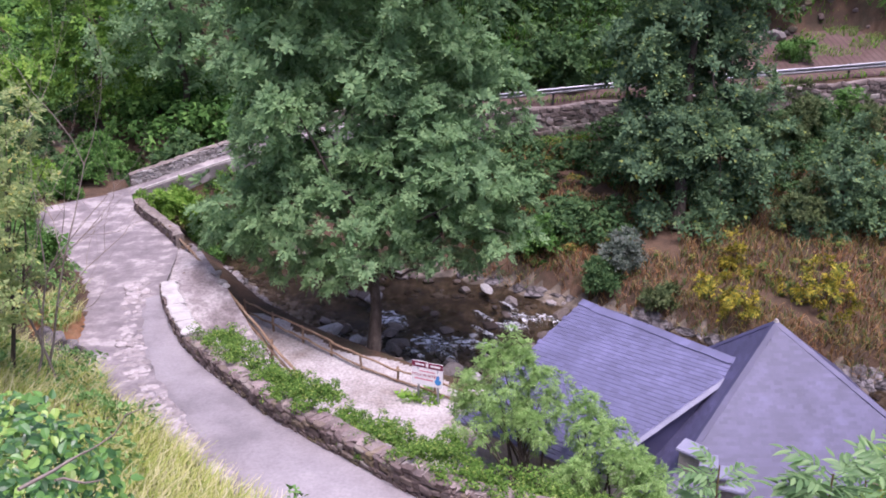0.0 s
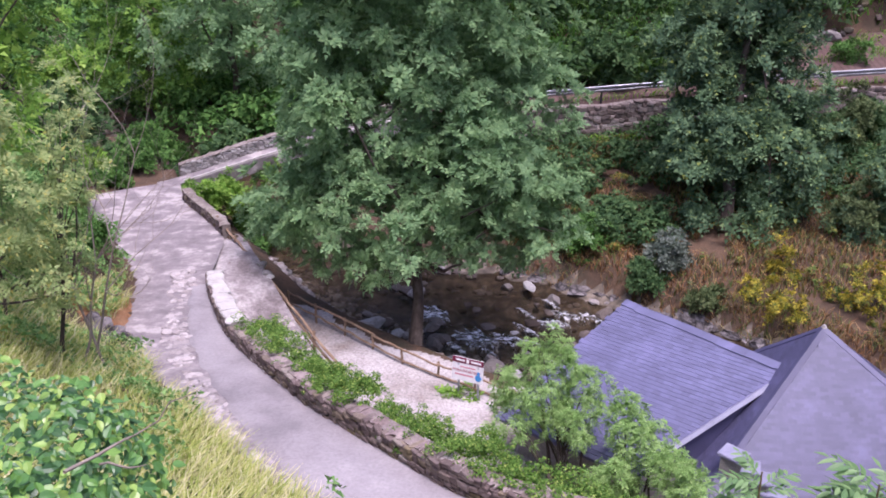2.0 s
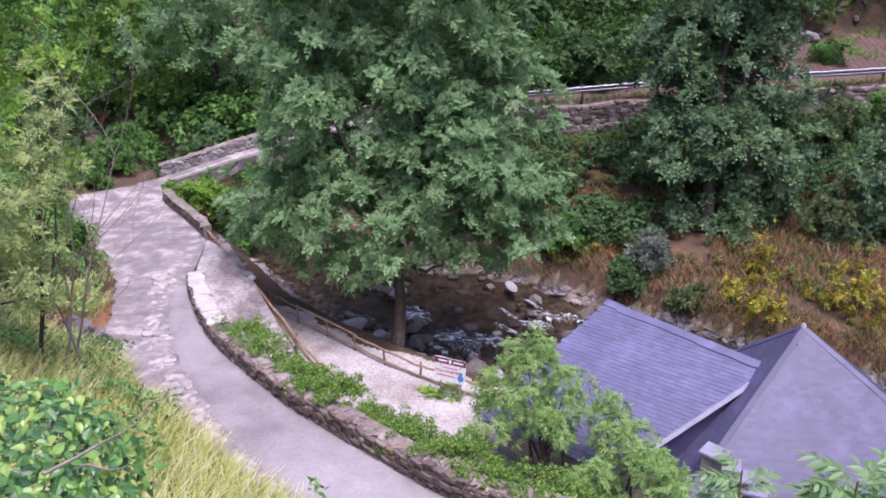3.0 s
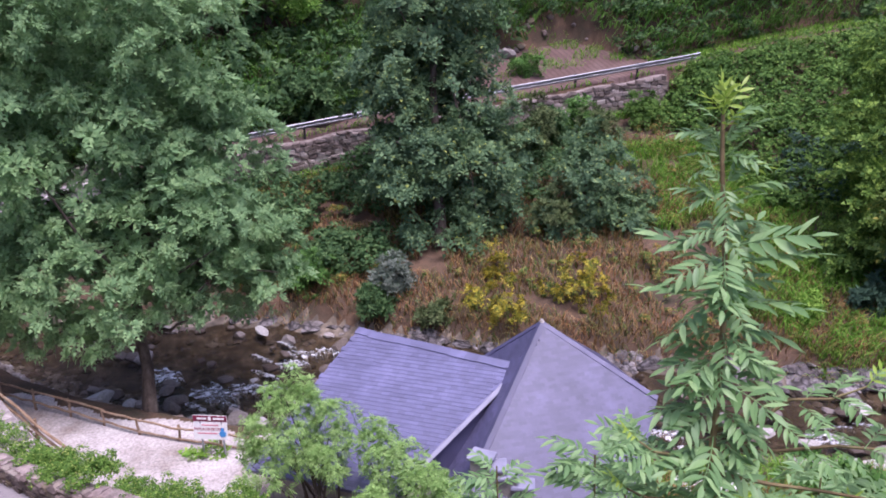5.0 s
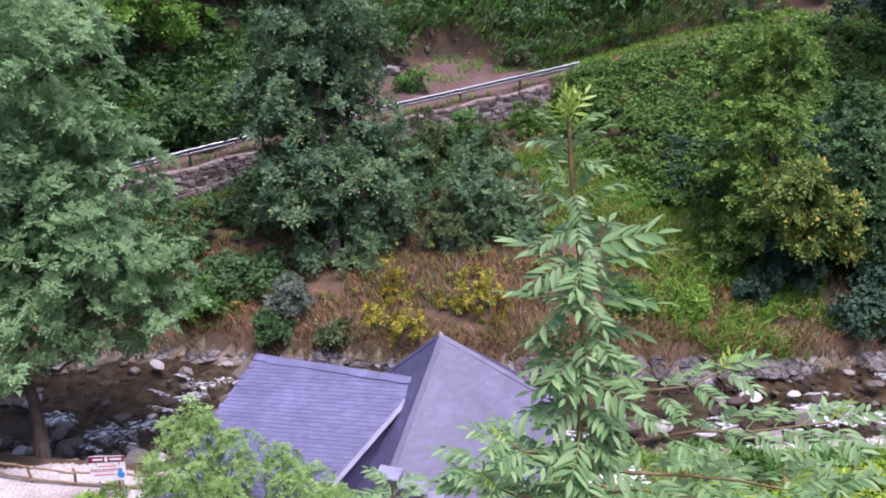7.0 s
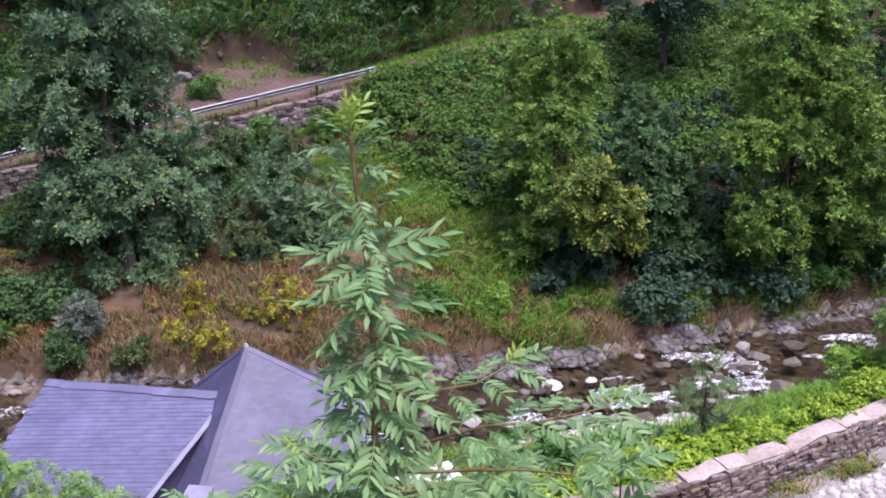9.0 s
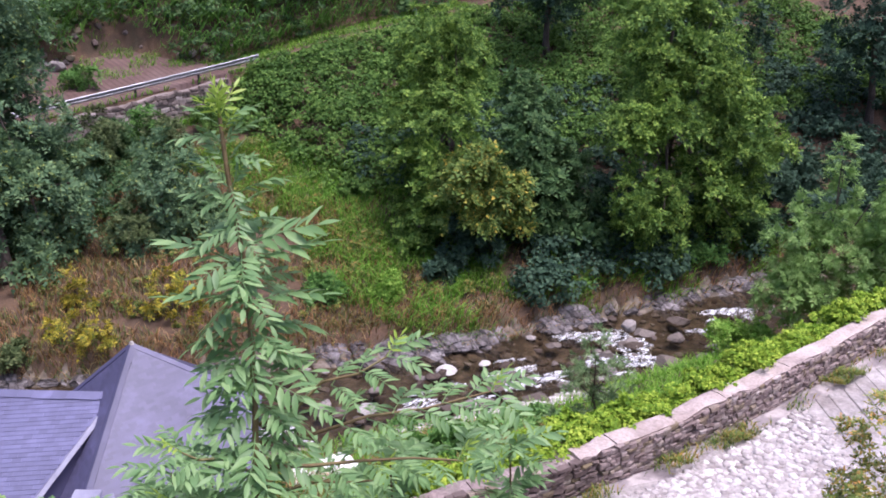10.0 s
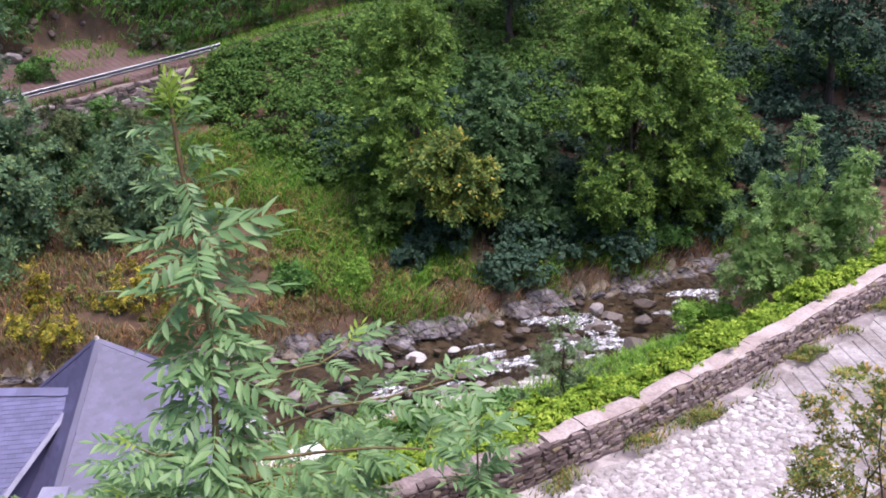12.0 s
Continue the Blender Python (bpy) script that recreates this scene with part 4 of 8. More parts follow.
def face_stones(rng, line, s0, s1, height, side, size, depth=0.16, sink=0.02, lean=1.0, below=0.08):
    """Poses of stones coursed over the face of a wall."""
    out = []
    z = -below
    hmax = max(height(s) for s in np.linspace(s0, s1, 12))
    while z < hmax - 0.03:
        ch = size * rng.uniform(0.45, 1.0)
        s = s0 + rng.uniform(0, 0.1)
        while s < s1 - 0.08:
            w = size * rng.uniform(0.5, 1.9)
            hh = height(s + w / 2)
            if z + ch * 0.5 < hh:
                top = min(ch, hh - z)
                p, d = frame_at(line, s + w / 2)
                nrm = np.array([d[1], -d[0], 0]) * side
                c = p + nrm * (depth / 2 - sink + rng.uniform(-0.02, 0.035)) + np.array([0, 0, z + top / 2 + rng.normal(0, 0.012)])
                ux, uy = Vector(d), Vector(nrm)
                m = Matrix([[ux[k] * (w - 0.008), uy[k] * depth, (0, 0, 1)[k] * max(top * rng.uniform(0.8, 1.1) - 0.01, 0.05), c[k]] for k in range(3)] + [[0, 0, 0, 1]])
                m = m @ pose(0, 0, 0, 0, rng.normal(0, 9), 0)
                out.append(m)
            s += w
        z += ch
    return out


def coping_pieces(parent, rng, line, s0, s1, height, thick, side, mat, name, length=0.9, over=0.04, t=0.09, jitter=1.0):
    """Slabs along the top of a wall, each a mesh with worn edges."""
    s = s0
    while s < s1 - 0.1:
        w = min(length * rng.uniform(0.7, 1.35), s1 - s)
        bm = bmesh.new()
        n = 5
        rings = []
        for i in range(n + 1):
            q = s + 0.012 + (w - 0.024) * i / n
            p, d = frame_at(line, q)
            nrm = np.array([d[1], -d[0], 0]) * side
            h = height(q) - 0.02
            a0, a1 = -over + rng.normal(0, 0.04) * jitter, thick + over + rng.normal(0, 0.035) * jitter
            tt = t + rng.normal(0, 0.012) * jitter
            prof = [(a0, 0), (a0 - 0.005, tt * 0.7), (a0 + 0.05, tt), ((a0 + a1) / 2, tt + rng.normal(0.012, 0.008)), (a1 - 0.05, tt), (a1, tt * 0.6), (a1, 0)]
            rings.append([bm.verts.new(p + nrm * a + np.array([0, 0, h + z])) for a, z in prof])
        k = len(rings[0])
        for i in range(n):
            for j in range(k):
                bm.faces.new((rings[i][j], rings[i][(j + 1) % k], rings[i + 1][(j + 1) % k], rings[i + 1][j]))
        bm.faces.new(rings[0])
        bm.faces.new(rings[-1][::-1])
        bmesh.ops.recalc_face_normals(bm, faces=bm.faces)
        part(name, bm, mat, parent)
        s += w


def s_near(line, x, y):
    seg = np.linalg.norm(np.diff(line[:, :2], axis=0), axis=1)
    cum = np.concatenate([[0], np.cumsum(seg)])
    return float(cum[np.argmin(np.hypot(line[:, 0] - x, line[:, 1] - y))])


S_RIGHT, S_MID, S_WHITE, S_END = s_near(E_LINE, 44, 5.2), s_near(E_LINE, 9.5, 10.4), s_near(E_LINE, -7.1, 23.4), s_near(E_LINE, -9.36, 28.6)
S_BARE = s_near(E_LINE, 12.0, 9.85)
S_P0, S_P1 = s_near(E_LINE, -10.0, 33.4), s_near(E_LINE, -13.3, 38.6)


def road_wall_height(s):
    base = np.interp(s, [S_RIGHT, S_MID, S_MID + 6, S_WHITE, S_END], [0.80, 0.80, 0.55, 0.45, 0.40])
    return float(base + 0.03 * math.sin(s * 2.1) + 0.02 * math.sin(s * 5.3))


def road_walls():
    rng = np.random.default_rng(12)
    w = tagged(new("wall_road"), "old rubble stone wall along the road, mortared on top", "wall", "", "structure")
    part("core", wall_core(E_LINE, S_RIGHT, S_END, road_wall_height, 0.46, 1, 3.2), M_WALLCORE, w)
    coping_pieces(w, rng, E_LINE, S_WHITE, S_END, road_wall_height, 0.48, 1, M_WHITE, "coping_slab", 1.4)
    coping_pieces(w, rng, E_LINE, S_RIGHT, S_BARE, road_wall_height, 0.38, 1, M_COPING, "coping_slab", 3.2, 0.02, 0.05, 0.45)
    coping_pieces(w, rng, E_LINE, S_BARE, S_WHITE, lambda s: road_wall_height(s) - 0.04 + 0.03 * math.sin(s * 9.0), 0.40, 1, M_RUBBLE, "coping_stone", 0.3, -0.03, 0.035)
    near = face_stones(rng, E_LINE, s_near(E_LINE, 12.5, 9.7), S_END, road_wall_height, 1, 0.17, 0.16, 0.07)
    rng.shuffle(near)
    far = face_stones(rng, E_LINE, s_near(E_LINE, 30, 8), s_near(E_LINE, 12.5, 9.7), road_wall_height, 1, 0.15, 0.16, 0.085, below=0.05)
    rng.shuffle(far)
    pieces(w, "stone", [Matrix(m) for m in near], M_WALLSTONE, 220)
    pieces(w, "stone", [Matrix(m) for m in far], M_RUBBLE, 260)
    # end face of the wall
    pe = empty("bridge_approach_wall", (0, 0, 0), "low stone parapet leading to the bridge", "wall", "", "structure")
    hh = lambda s: 0.46
    part("core", wall_core(E_LINE, S_P0, S_P1, hh, 0.4, 1, 2.5), M_STONE, pe)
    coping_pieces(pe, rng, E_LINE, S_P0, S_P1, hh, 0.38, 1, M_STONE, "coping_slab", 2.0, 0.01, 0.04)
    pieces(pe, "stone", face_stones(rng, E_LINE, S_P0, S_P1, hh, 1, 0.19), M_WALLSTONE, 80)


road_walls()

# far lane's retaining wall and guard rail
FAR_LINE = resample([(x, float(np.interp(x, ROAD2_X, ROAD2_Y)), float(np.interp(x, ROAD2_X, ROAD2_Z))) for x in (-4, 0, 3, 6, 9, 13, 17, 21, 25, 29, 32)], 0.5)


def far_wall():
    rng = np.random.default_rng(31)
    w = tagged(new("wall_lane"), "rough grey retaining wall below the far lane", "wall", "", "structure")
    line = FAR_LINE - np.array([0, 0.6, 1.85])
    s0, s1 = s_near(line, 0, 49.5), s_near(line, 27.0, 49.7)
    hh = lambda s: 1.8 + 0.06 * math.sin(s * 1.7)
    part("core", wall_core(line, s0, s1, hh, 0.5, -1, 0.4), M_WALLCORE, w)
    st = face_stones(rng, line, s_near(line, 18.5, 49.6), s1, hh, -1, 0.36, 0.25, 0.07) + face_stones(rng, line, s_near(line, 1.5, 49.4), s_near(line, 9.5, 49.3), hh, -1, 0.28, 0.25, 0.08)
    pieces(w, "stone", st, M_LANESTONE, 300)


far_wall()


def guard_rail():
    root = empty("guard_rail", (3, 49.3, 5.1), "galvanised steel guard rail along the far lane", "guard rail")
    inv = Matrix.Translation((-3, -49.3, -5.1))
    s0, s1 = s_near(FAR_LINE, -2, 49.8), s_near(FAR_LINE, 29.6, 49.8)
    prof = [(0.0, 0.42), (-0.05, 0.46), (-0.05, 0.52), (0.0, 0.56), (0.0, 0.60), (-0.05, 0.64), (-0.05, 0.70), (0.0, 0.74)]
    bm = bmesh.new()
    rings = []
    for i in range(61):
        p, d = frame_at(FAR_LINE, s0 + (s1 - s0) * i / 60)
        nrm = np.array([-d[1], d[0], 0])
        rings.append([bm.verts.new(p + nrm * (0.15 + a) + np.array([0, 0, z])) for a, z in prof])
    for i in range(60):
        for k in range(len(prof) - 1):
            bm.faces.new((rings[i][k], rings[i][k + 1], rings[i + 1][k + 1], rings[i + 1][k]))
    bmesh.ops.solidify(bm, geom=bm.faces[:], thickness=0.012)
    part("rail", bm, M_ZINC, root).matrix_parent_inverse = inv
    s = s0 + 0.3
    while s < s1:
        p, d = frame_at(FAR_LINE, s)
        bm = bmesh.new()
        bmesh.ops.create_cube(bm, size=1, matrix=Matrix.Translation((p[0] - d[1] * 0.22, p[1] + d[0] * 0.22, p[2] + 0.3)) @ Matrix.Diagonal((0.11, 0.10, 0.95, 1)))
        bmesh.ops.bevel(bm, geom=bm.edges[:], offset=0.012, segments=1, affect="EDGES")
        part("post", bm, M_DARK, root).matrix_parent_inverse = inv
        s += 3.9


guard_rail()


# ---- bridge ----
def bridge():
    rng = np.random.default_rng(8)
    root = empty("bridge", (-14, 41.5, 3.2), "narrow stone bridge with one mortared parapet", "bridge")
    inv = Matrix.Translation((14, -41.5, -3.2))
    line = resample([(-16.6, 39.4, 3.05), (-14.3, 40.7, 3.2), (-10.9, 42.4, 4.0), (-7.0, 45.2, 4.6), (-3.2, 49.2, 4.5)], 0.5)
    off = []
    for i, p in enumerate(line):
        d = unit((line[min(i + 1, len(line) - 1)] - line[max(i - 1, 0)]) * np.array([1, 1, 0]))
        off.append((-d[1], d[0], 0))
    far = line + np.array(off) * 0.95
    bm = bmesh.new()
    rings = []
    for i, (p, q) in enumerate(zip(line, far)):
        u = i / (len(line) - 1)
        arch = 0.55 + 2.4 * abs(2 * u - 1) ** 2.5
        dz = np.array([0, 0, arch])
        rings.append([bm.verts.new(c) for c in (p, q, q - dz, p - dz)])
    for i in range(len(rings) - 1):
        for k in range(4):
            bm.faces.new((rings[i][k], rings[i][(k + 1) % 4], rings[i + 1][(k + 1) % 4], rings[i + 1][k]))
    bm.faces.new(rings[0])
    bm.faces.new(rings[-1][::-1])
    bmesh.ops.recalc_face_normals(bm, faces=bm.faces)
    part("deck", bm, M_ROAD, root, "concrete deck").matrix_parent_inverse = inv
    total = length_of(far)
    hh = lambda s: 0.55
    s0 = s_near(far, -14.5, 41.9)
    o = part("parapet", wall_core(far, s0, total - 0.5, hh, 0.35, -1, 0.9), M_STONE, root, "mortared stone parapet")
    o.matrix_parent_inverse = inv
    coping_pieces(o, rng, far, s0, total - 0.5, hh, 0.36, -1, M_STONE, "coping_slab", 1.2, 0.02, 0.05)
    pieces(o, "stone", face_stones(rng, far, s0, s0 + 9.0, hh, -1, 0.15, 0.14, 0.05), M_PALESTONE, 160)
    o = part("kerb", wall_core(line, s_near(line, -13.6, 41.0), length_of(line) - 0.5, lambda s: 0.12, 0.2, -1, 0.3), M_PALE, root, "pale stone kerb")
    o.matrix_parent_inverse = inv


bridge()


# ---- fences and sign ----
def log_mesh(length, r, rng, seg=8):
    pts = [(length * u, rng.normal(0, 0.012), rng.normal(0, 0.012)) for u in np.linspace(0, 1, 6)]
    v, f = tube_arrays(pts, [r * rng.uniform(0.9, 1.1) for _ in range(6)], seg)
    caps = []
    me = bpy.data.meshes.new("log")
    me.from_pydata([tuple(x) for x in v], [], [tuple(int(i) for i in q) for q in f] + [tuple(range(seg))[::-1], tuple(range(len(v) - seg, len(v)))])
    me.materials.append(M_WOOD)
    return me


def along(a, b):
    a, b = Vector(a), Vector(b)
    d = (b - a).normalized()
    y = Vector((0, 0, 1)).cross(d).normalized()
    z = d.cross(y)
    m = Matrix((d, y, z)).transposed().to_4x4()
    m.translation = a
    return m


def log_fence(name, label, pts, height, rails, gap, r, seed, lift=0.0):
    rng = np.random.default_rng(seed)
    root = empty(name, pts[0], label, "fence")
    inv = Matrix.Translation(-Vector(pts[0]))
    line = resample(pts, 0.3)
    total = length_of(line)
    n = max(1, round(total / gap))
    tops = []
    for i in range(n + 1):
        p = at_length(line, np.array([total * i / n]))[0]
        base = Vector((p[0], p[1], min(p[2], gz(p[0], p[1])) - 0.15))
        lean = Vector((rng.normal(0, 0.02), rng.normal(0, 0.02), 0))
        top = Vector((p[0], p[1], p[2] + height + 0.06)) + lean
        o = obj("post", log_mesh((top - base).length, r * 1.15, rng), root)
        o.matrix_parent_inverse = inv
        o.matrix_basis = along(base, top)
        tops.append(p)
    for zz in rails:
        for i in range(n):
            a = tops[i] + np.array([0.02, -0.05, height * zz + rng.normal(0, 0.015)])
            b = tops[i + 1] + np.array([0.02, -0.05, height * zz + rng.normal(0, 0.015)])
            e = (b - a) * 0.04
            o = obj("rail", log_mesh(float(np.linalg.norm(b - a) * 1.08), r, rng), root)
            o.matrix_parent_inverse = inv
            o.matrix_basis = along(a - e, b + e)
    return root


log_fence("ramp_railing", "round-pole wooden railing beside the ramp", [(-10.6, 34.7, 3.55), (-8.7, 31.8, 3.3), (-7.15, 30.0, 2.6), (-5.6, 27.9, 2.05), (-4.5, 26.4, 1.75)], 0.62, (0.5, 1.0), 2.1, 0.05, 3)
log_fence("river_fence", "low wooden pole fence along the stream bank", [(-7.2, 31.4, 1.75), (-5.1, 29.85, 1.6), (-2.9, 27.95, 1.5), (-1.1, 26.75, 1.45), (1.0, 25.5, 1.45)], 0.84, (0.5, 1.0), 1.45, 0.036, 4)


def info_sign():
    root = empty("information_sign", (-0.5, 25.8, 1.75), "white information sign with a dark red heading on two posts", "sign")
    inv = Matrix.Translation((0.5, -25.8, -1.75))
    m = Matrix.Translation((-0.49, 25.78, 2.82)) @ pose(0, 0, 0, 84, 0, -22)
    w, h = 1.04, 0.78

    def box(name, sx, sy, sz, at, mat, label=""):
        bm = bmesh.new()
        bmesh.ops.create_cube(bm, size=1, matrix=m @ Matrix.Translation(at) @ Matrix.Diagonal((sx, sy, sz, 1)))
        bmesh.ops.bevel(bm, geom=bm.edges[:], offset=min(sx, sy, sz) * 0.2, segments=1, affect="EDGES")
        o = part(name, bm, mat, root, label)
        o.matrix_parent_inverse = inv
        return o

    def flat(name, rgb):
        mt, n, l, b = material(name, 0.45)
        nz = noise_tex(n, l, 7, 3)
        rr = ramp(n, [(0.3, tuple(c * 0.88 for c in rgb)), (0.6, rgb)])
        l.new(nz.outputs[0], rr.inputs[0])
        l.new(rr.outputs[0], b.inputs["Base Color"])
        return mt
    white, red, blue, ink, pink = flat("sign_white", (0.80, 0.80, 0.80)), flat("sign_red", (0.17, 0.02, 0.05)), flat("sign_blue", (0.05, 0.25, 0.55)), flat("sign_ink", (0.35, 0.05, 0.08)), flat("sign_pink", (0.6, 0.2, 0.25))
    box("board", w, h, 0.03, (0, 0, 0), white)
    box("heading", w, 0.19, 0.01, (0, h / 2 - 0.095, 0.017), red, "dark red heading band")
    for x0, x1 in ((-0.40, -0.10), (0.10, 0.44)):
        box("lettering", x1 - x0, 0.06, 0.006, ((x0 + x1) / 2, h / 2 - 0.095, 0.025), white)
    box("emblem", 0.09, 0.13, 0.006, (-0.005, h / 2 - 0.095, 0.025), white)
    box("lettering", 0.52, 0.035, 0.006, (0.0, 0.08, 0.018), pink)
    box("lettering", 0.62, 0.04, 0.006, (-0.1, -0.19, 0.018), pink)
    curve = bpy.data.curves.new("lettering", "FONT")
    curve.body, curve.size, curve.align_x, curve.align_y, curve.extrude = "MOLA DE BETREN", 0.115, "CENTER", "CENTER", 0.004
    tmp = new("lettering", curve)
    dg = bpy.context.evaluated_depsgraph_get()
    me = bpy.data.meshes.new_from_object(tmp.evaluated_get(dg))
    bpy.data.objects.remove(tmp)
    me.materials.clear()
    me.materials.append(ink)
    o = obj("lettering", me, root)
    o.matrix_parent_inverse = inv
    o.matrix_basis = m @ Matrix.Translation((-0.03, -0.05, 0.02))
    bm = bmesh.new()
    bmesh.ops.create_cone(bm, cap_ends=True, segments=20, radius1=0.11, radius2=0.10, depth=0.012, matrix=m @ Matrix.Translation((0.37, -0.2, 0.02)))
    bmesh.ops.create_cone(bm, cap_ends=True, segments=16, radius1=0.06, radius2=0.05, depth=0.012, matrix=m @ Matrix.Translation((0.37, -0.05, 0.02)))
    o = part("blue_symbol", bm, blue, root, "round blue symbol")
    o.matrix_parent_inverse = inv
    for x in (-0.3, 0.36):
        p = m @ Vector((x, -h / 2, -0.05))
        bm = bmesh.new()
        bmesh.ops.create_cone(bm, cap_ends=True, segments=10, radius1=0.035, radius2=0.035, depth=1.5, matrix=Matrix.Translation((p.x, p.y + 0.02, p.z - 0.15)))
        o = part("post", bm, M_ZINC, root, "grey steel post")
        o.matrix_parent_inverse = inv


info_sign()


# ---- boulders and white water ----
def boulder_mesh(seed, name="boulder", mat=None):
    rng = np.random.default_rng(seed)
    bm = bmesh.new()
    bmesh.ops.create_icosphere(bm, subdivisions=2, radius=0.5)
    off = Vector(rng.uniform(-50, 50, 3))
    cuts = [(unit(rng.normal(size=3)), rng.uniform(0.2, 0.38)) for _ in range(10)]
    for v in bm.verts:
        c = np.array(v.co)
        for nrm, k in cuts:
            dd = c @ nrm - k
            if dd > 0:
                c = c - nrm * dd * 0.97
        v.co = Vector(c) * 1.15 * (1 + 0.10 * noise.noise(Vector(c) * 2.2 + off) + 0.06 * noise.noise(Vector(c) * 6 + off))
    me = bpy.data.meshes.new(name)
    bm.to_mesh(me)
    bm.free()
    me.materials.append(mat or M_BOULDER)
    return me


BOULDERS = [boulder_mesh(60 + i) for i in range(10)]
PALE_BOULDERS = [boulder_mesh(80 + i, "boulder", M_PALESTONE) for i in range(5)]


def boulder(at, size, rng, label="grey stream boulder", flat=0.7, pale=False, sink=0.3, group="stream boulders"):
    o = new("boulder", (PALE_BOULDERS if pale else BOULDERS)[int(rng.integers(5 if pale else 10))])
    sx, sy, sz = size * rng.uniform(0.8, 1.25), size * rng.uniform(0.75, 1.1), size * flat * rng.uniform(0.8, 1.1)
    o.matrix_basis = pose(at[0], at[1], at[2] + sz * (0.5 - sink), 0, 0, rng.uniform(0, 360)) @ Matrix.Diagonal((sx, sy, sz, 1))
    return tagged(o, label, "rock", group)


rng = np.random.default_rng(202)
for x, y, z, s, pale in ((28.4, 19.0, 0.0, 1.0, False), (29.9, 22.0, 0.1, 0.75, False), (21.7, 24.4, -0.1, 0.8, True), (23.3, 23.9, -0.1, 0.5, True), (20.8, 20.3, 0.0, 1.0, True),
                         (22.5, 20.2, 0.1, 1.1, False), (19.3, 20.2, 0.1, 0.8, True), (20.8, 19.6, 0.2, 0.7, True), (-4.5, 33.5, 0.0, 1.3, True), (-3.4, 32.9, 0.0, 0.8, True),
                         (-1.8, 32.2, -0.1, 1.0, False), (-0.9, 31.0, 0.0, 0.9, True), (0.4, 30.3, 0.1, 1.1, False), (-0.2, 29.3, 0.2, 1.0, False), (1.2, 30.0, 0.1, 0.8, True),
                         (-8.5, 35.7, 0.5, 0.9, True), (-7.7, 35.1, 0.5, 1.0, True), (-6.3, 34.4, 0.2, 0.6, False), (0.3, 26.2, 1.7, 0.55, True), (-2.3, 31.4, 0.1, 0.9, False),
                         (16.5, 25.2, 0.0, 1.0, False), (17.6, 24.1, 0.0, 0.7, True), (18.6, 23.0, 0.0, 0.6, True), (3.0, 36.5, 0.0, 0.9, False), (5.0, 35.2, 0.0, 0.8, False), (4.2, 33.4, -0.1, 0.8, False), (2.0, 37.4, 0.1, 0.7, True)):
    boulder((x, y, z), s, rng, "pale grey boulder in the stream" if pale else "brown-grey boulder in the stream", 0.65, pale)
for i in range(205):
    x = rng.uniform(-11, 40) if i < 135 else rng.uniform(-5, 9)
    u = rng.choice([rng.uniform(-0.10, 0.25), rng.uniform(0.25, 0.8), rng.uniform(0.85, 1.05)], p=[0.56, 0.34, 0.10])
    y0, y1 = np.interp(x, NEAR_X, NEAR_Y), np.interp(x, FAR_X, FAR_Y)
    y = y0 + (y1 - y0) * u
    s = rng.uniform(0.22, 0.75)
    boulder((x, y, max(-0.12, gz(x, y) if u < 0 or u > 1 else -0.12)), s, rng, "small rounded stream stone", 0.6, rng.random() < 0.08)
for i in range(42):
    x = rng.uniform(20, 33) if i % 3 else rng.uniform(-4, 5)
    u = rng.uniform(0.1, 0.75)
    y = float(np.interp(x, NEAR_X, NEAR_Y) * (1 - u) + np.interp(x, FAR_X, FAR_Y) * u)
    boulder((x, y, -0.05), rng.uniform(0.3, 0.9), rng, "wet brown boulder standing out of the rapids", 0.6, False)
# bedrock ledges along the far edge
LEDGES = []
for i in range(6):
    r2 = np.random.default_rng(120 + i)
    bm = bmesh.new()
    bmesh.ops.create_icosphere(bm, subdivisions=3, radius=0.5)
    cuts = [(unit(r2.normal(size=3) * np.array([1, 1, 0.7])), r2.uniform(0.16, 0.34)) for _ in range(11)]
    off = Vector(r2.uniform(-50, 50, 3))
    for v in bm.verts:
        c = np.array(v.co)
        for nrm, k in cuts:
            dd = c @ nrm - k
            if dd > 0:
                c = c - nrm * dd * 0.95
        v.co = Vector(c) * (1 + 0.10 * noise.noise(Vector(c) * 5 + off))
    me = bpy.data.meshes.new("bedrock")
    bm.to_mesh(me)
    bm.free()
    me.materials.append(M_ROCK)
    LEDGES.append(me)
for x in list(np.arange(1.0, 17, 0.8)) + list(np.arange(30.5, 37, 0.8)):
    y1 = float(np.interp(x, FAR_X, FAR_Y))
    s = rng.uniform(0.9, 1.7)
    o = new("bedrock", LEDGES[int(rng.integers(6))])
    o.matrix_basis = pose(x, y1 + rng.uniform(-0.25, 0.3), rng.uniform(-0.1, 0.1), rng.uniform(-20, 20), rng.uniform(-15, 15), rng.uniform(-60, 20)) @ Matrix.Diagonal((s * 1.2, s * 0.8, s * 0.5, 1))
    tagged(o, "slanting dark grey bedrock at the water's edge", "rock", "bedrock ledges")


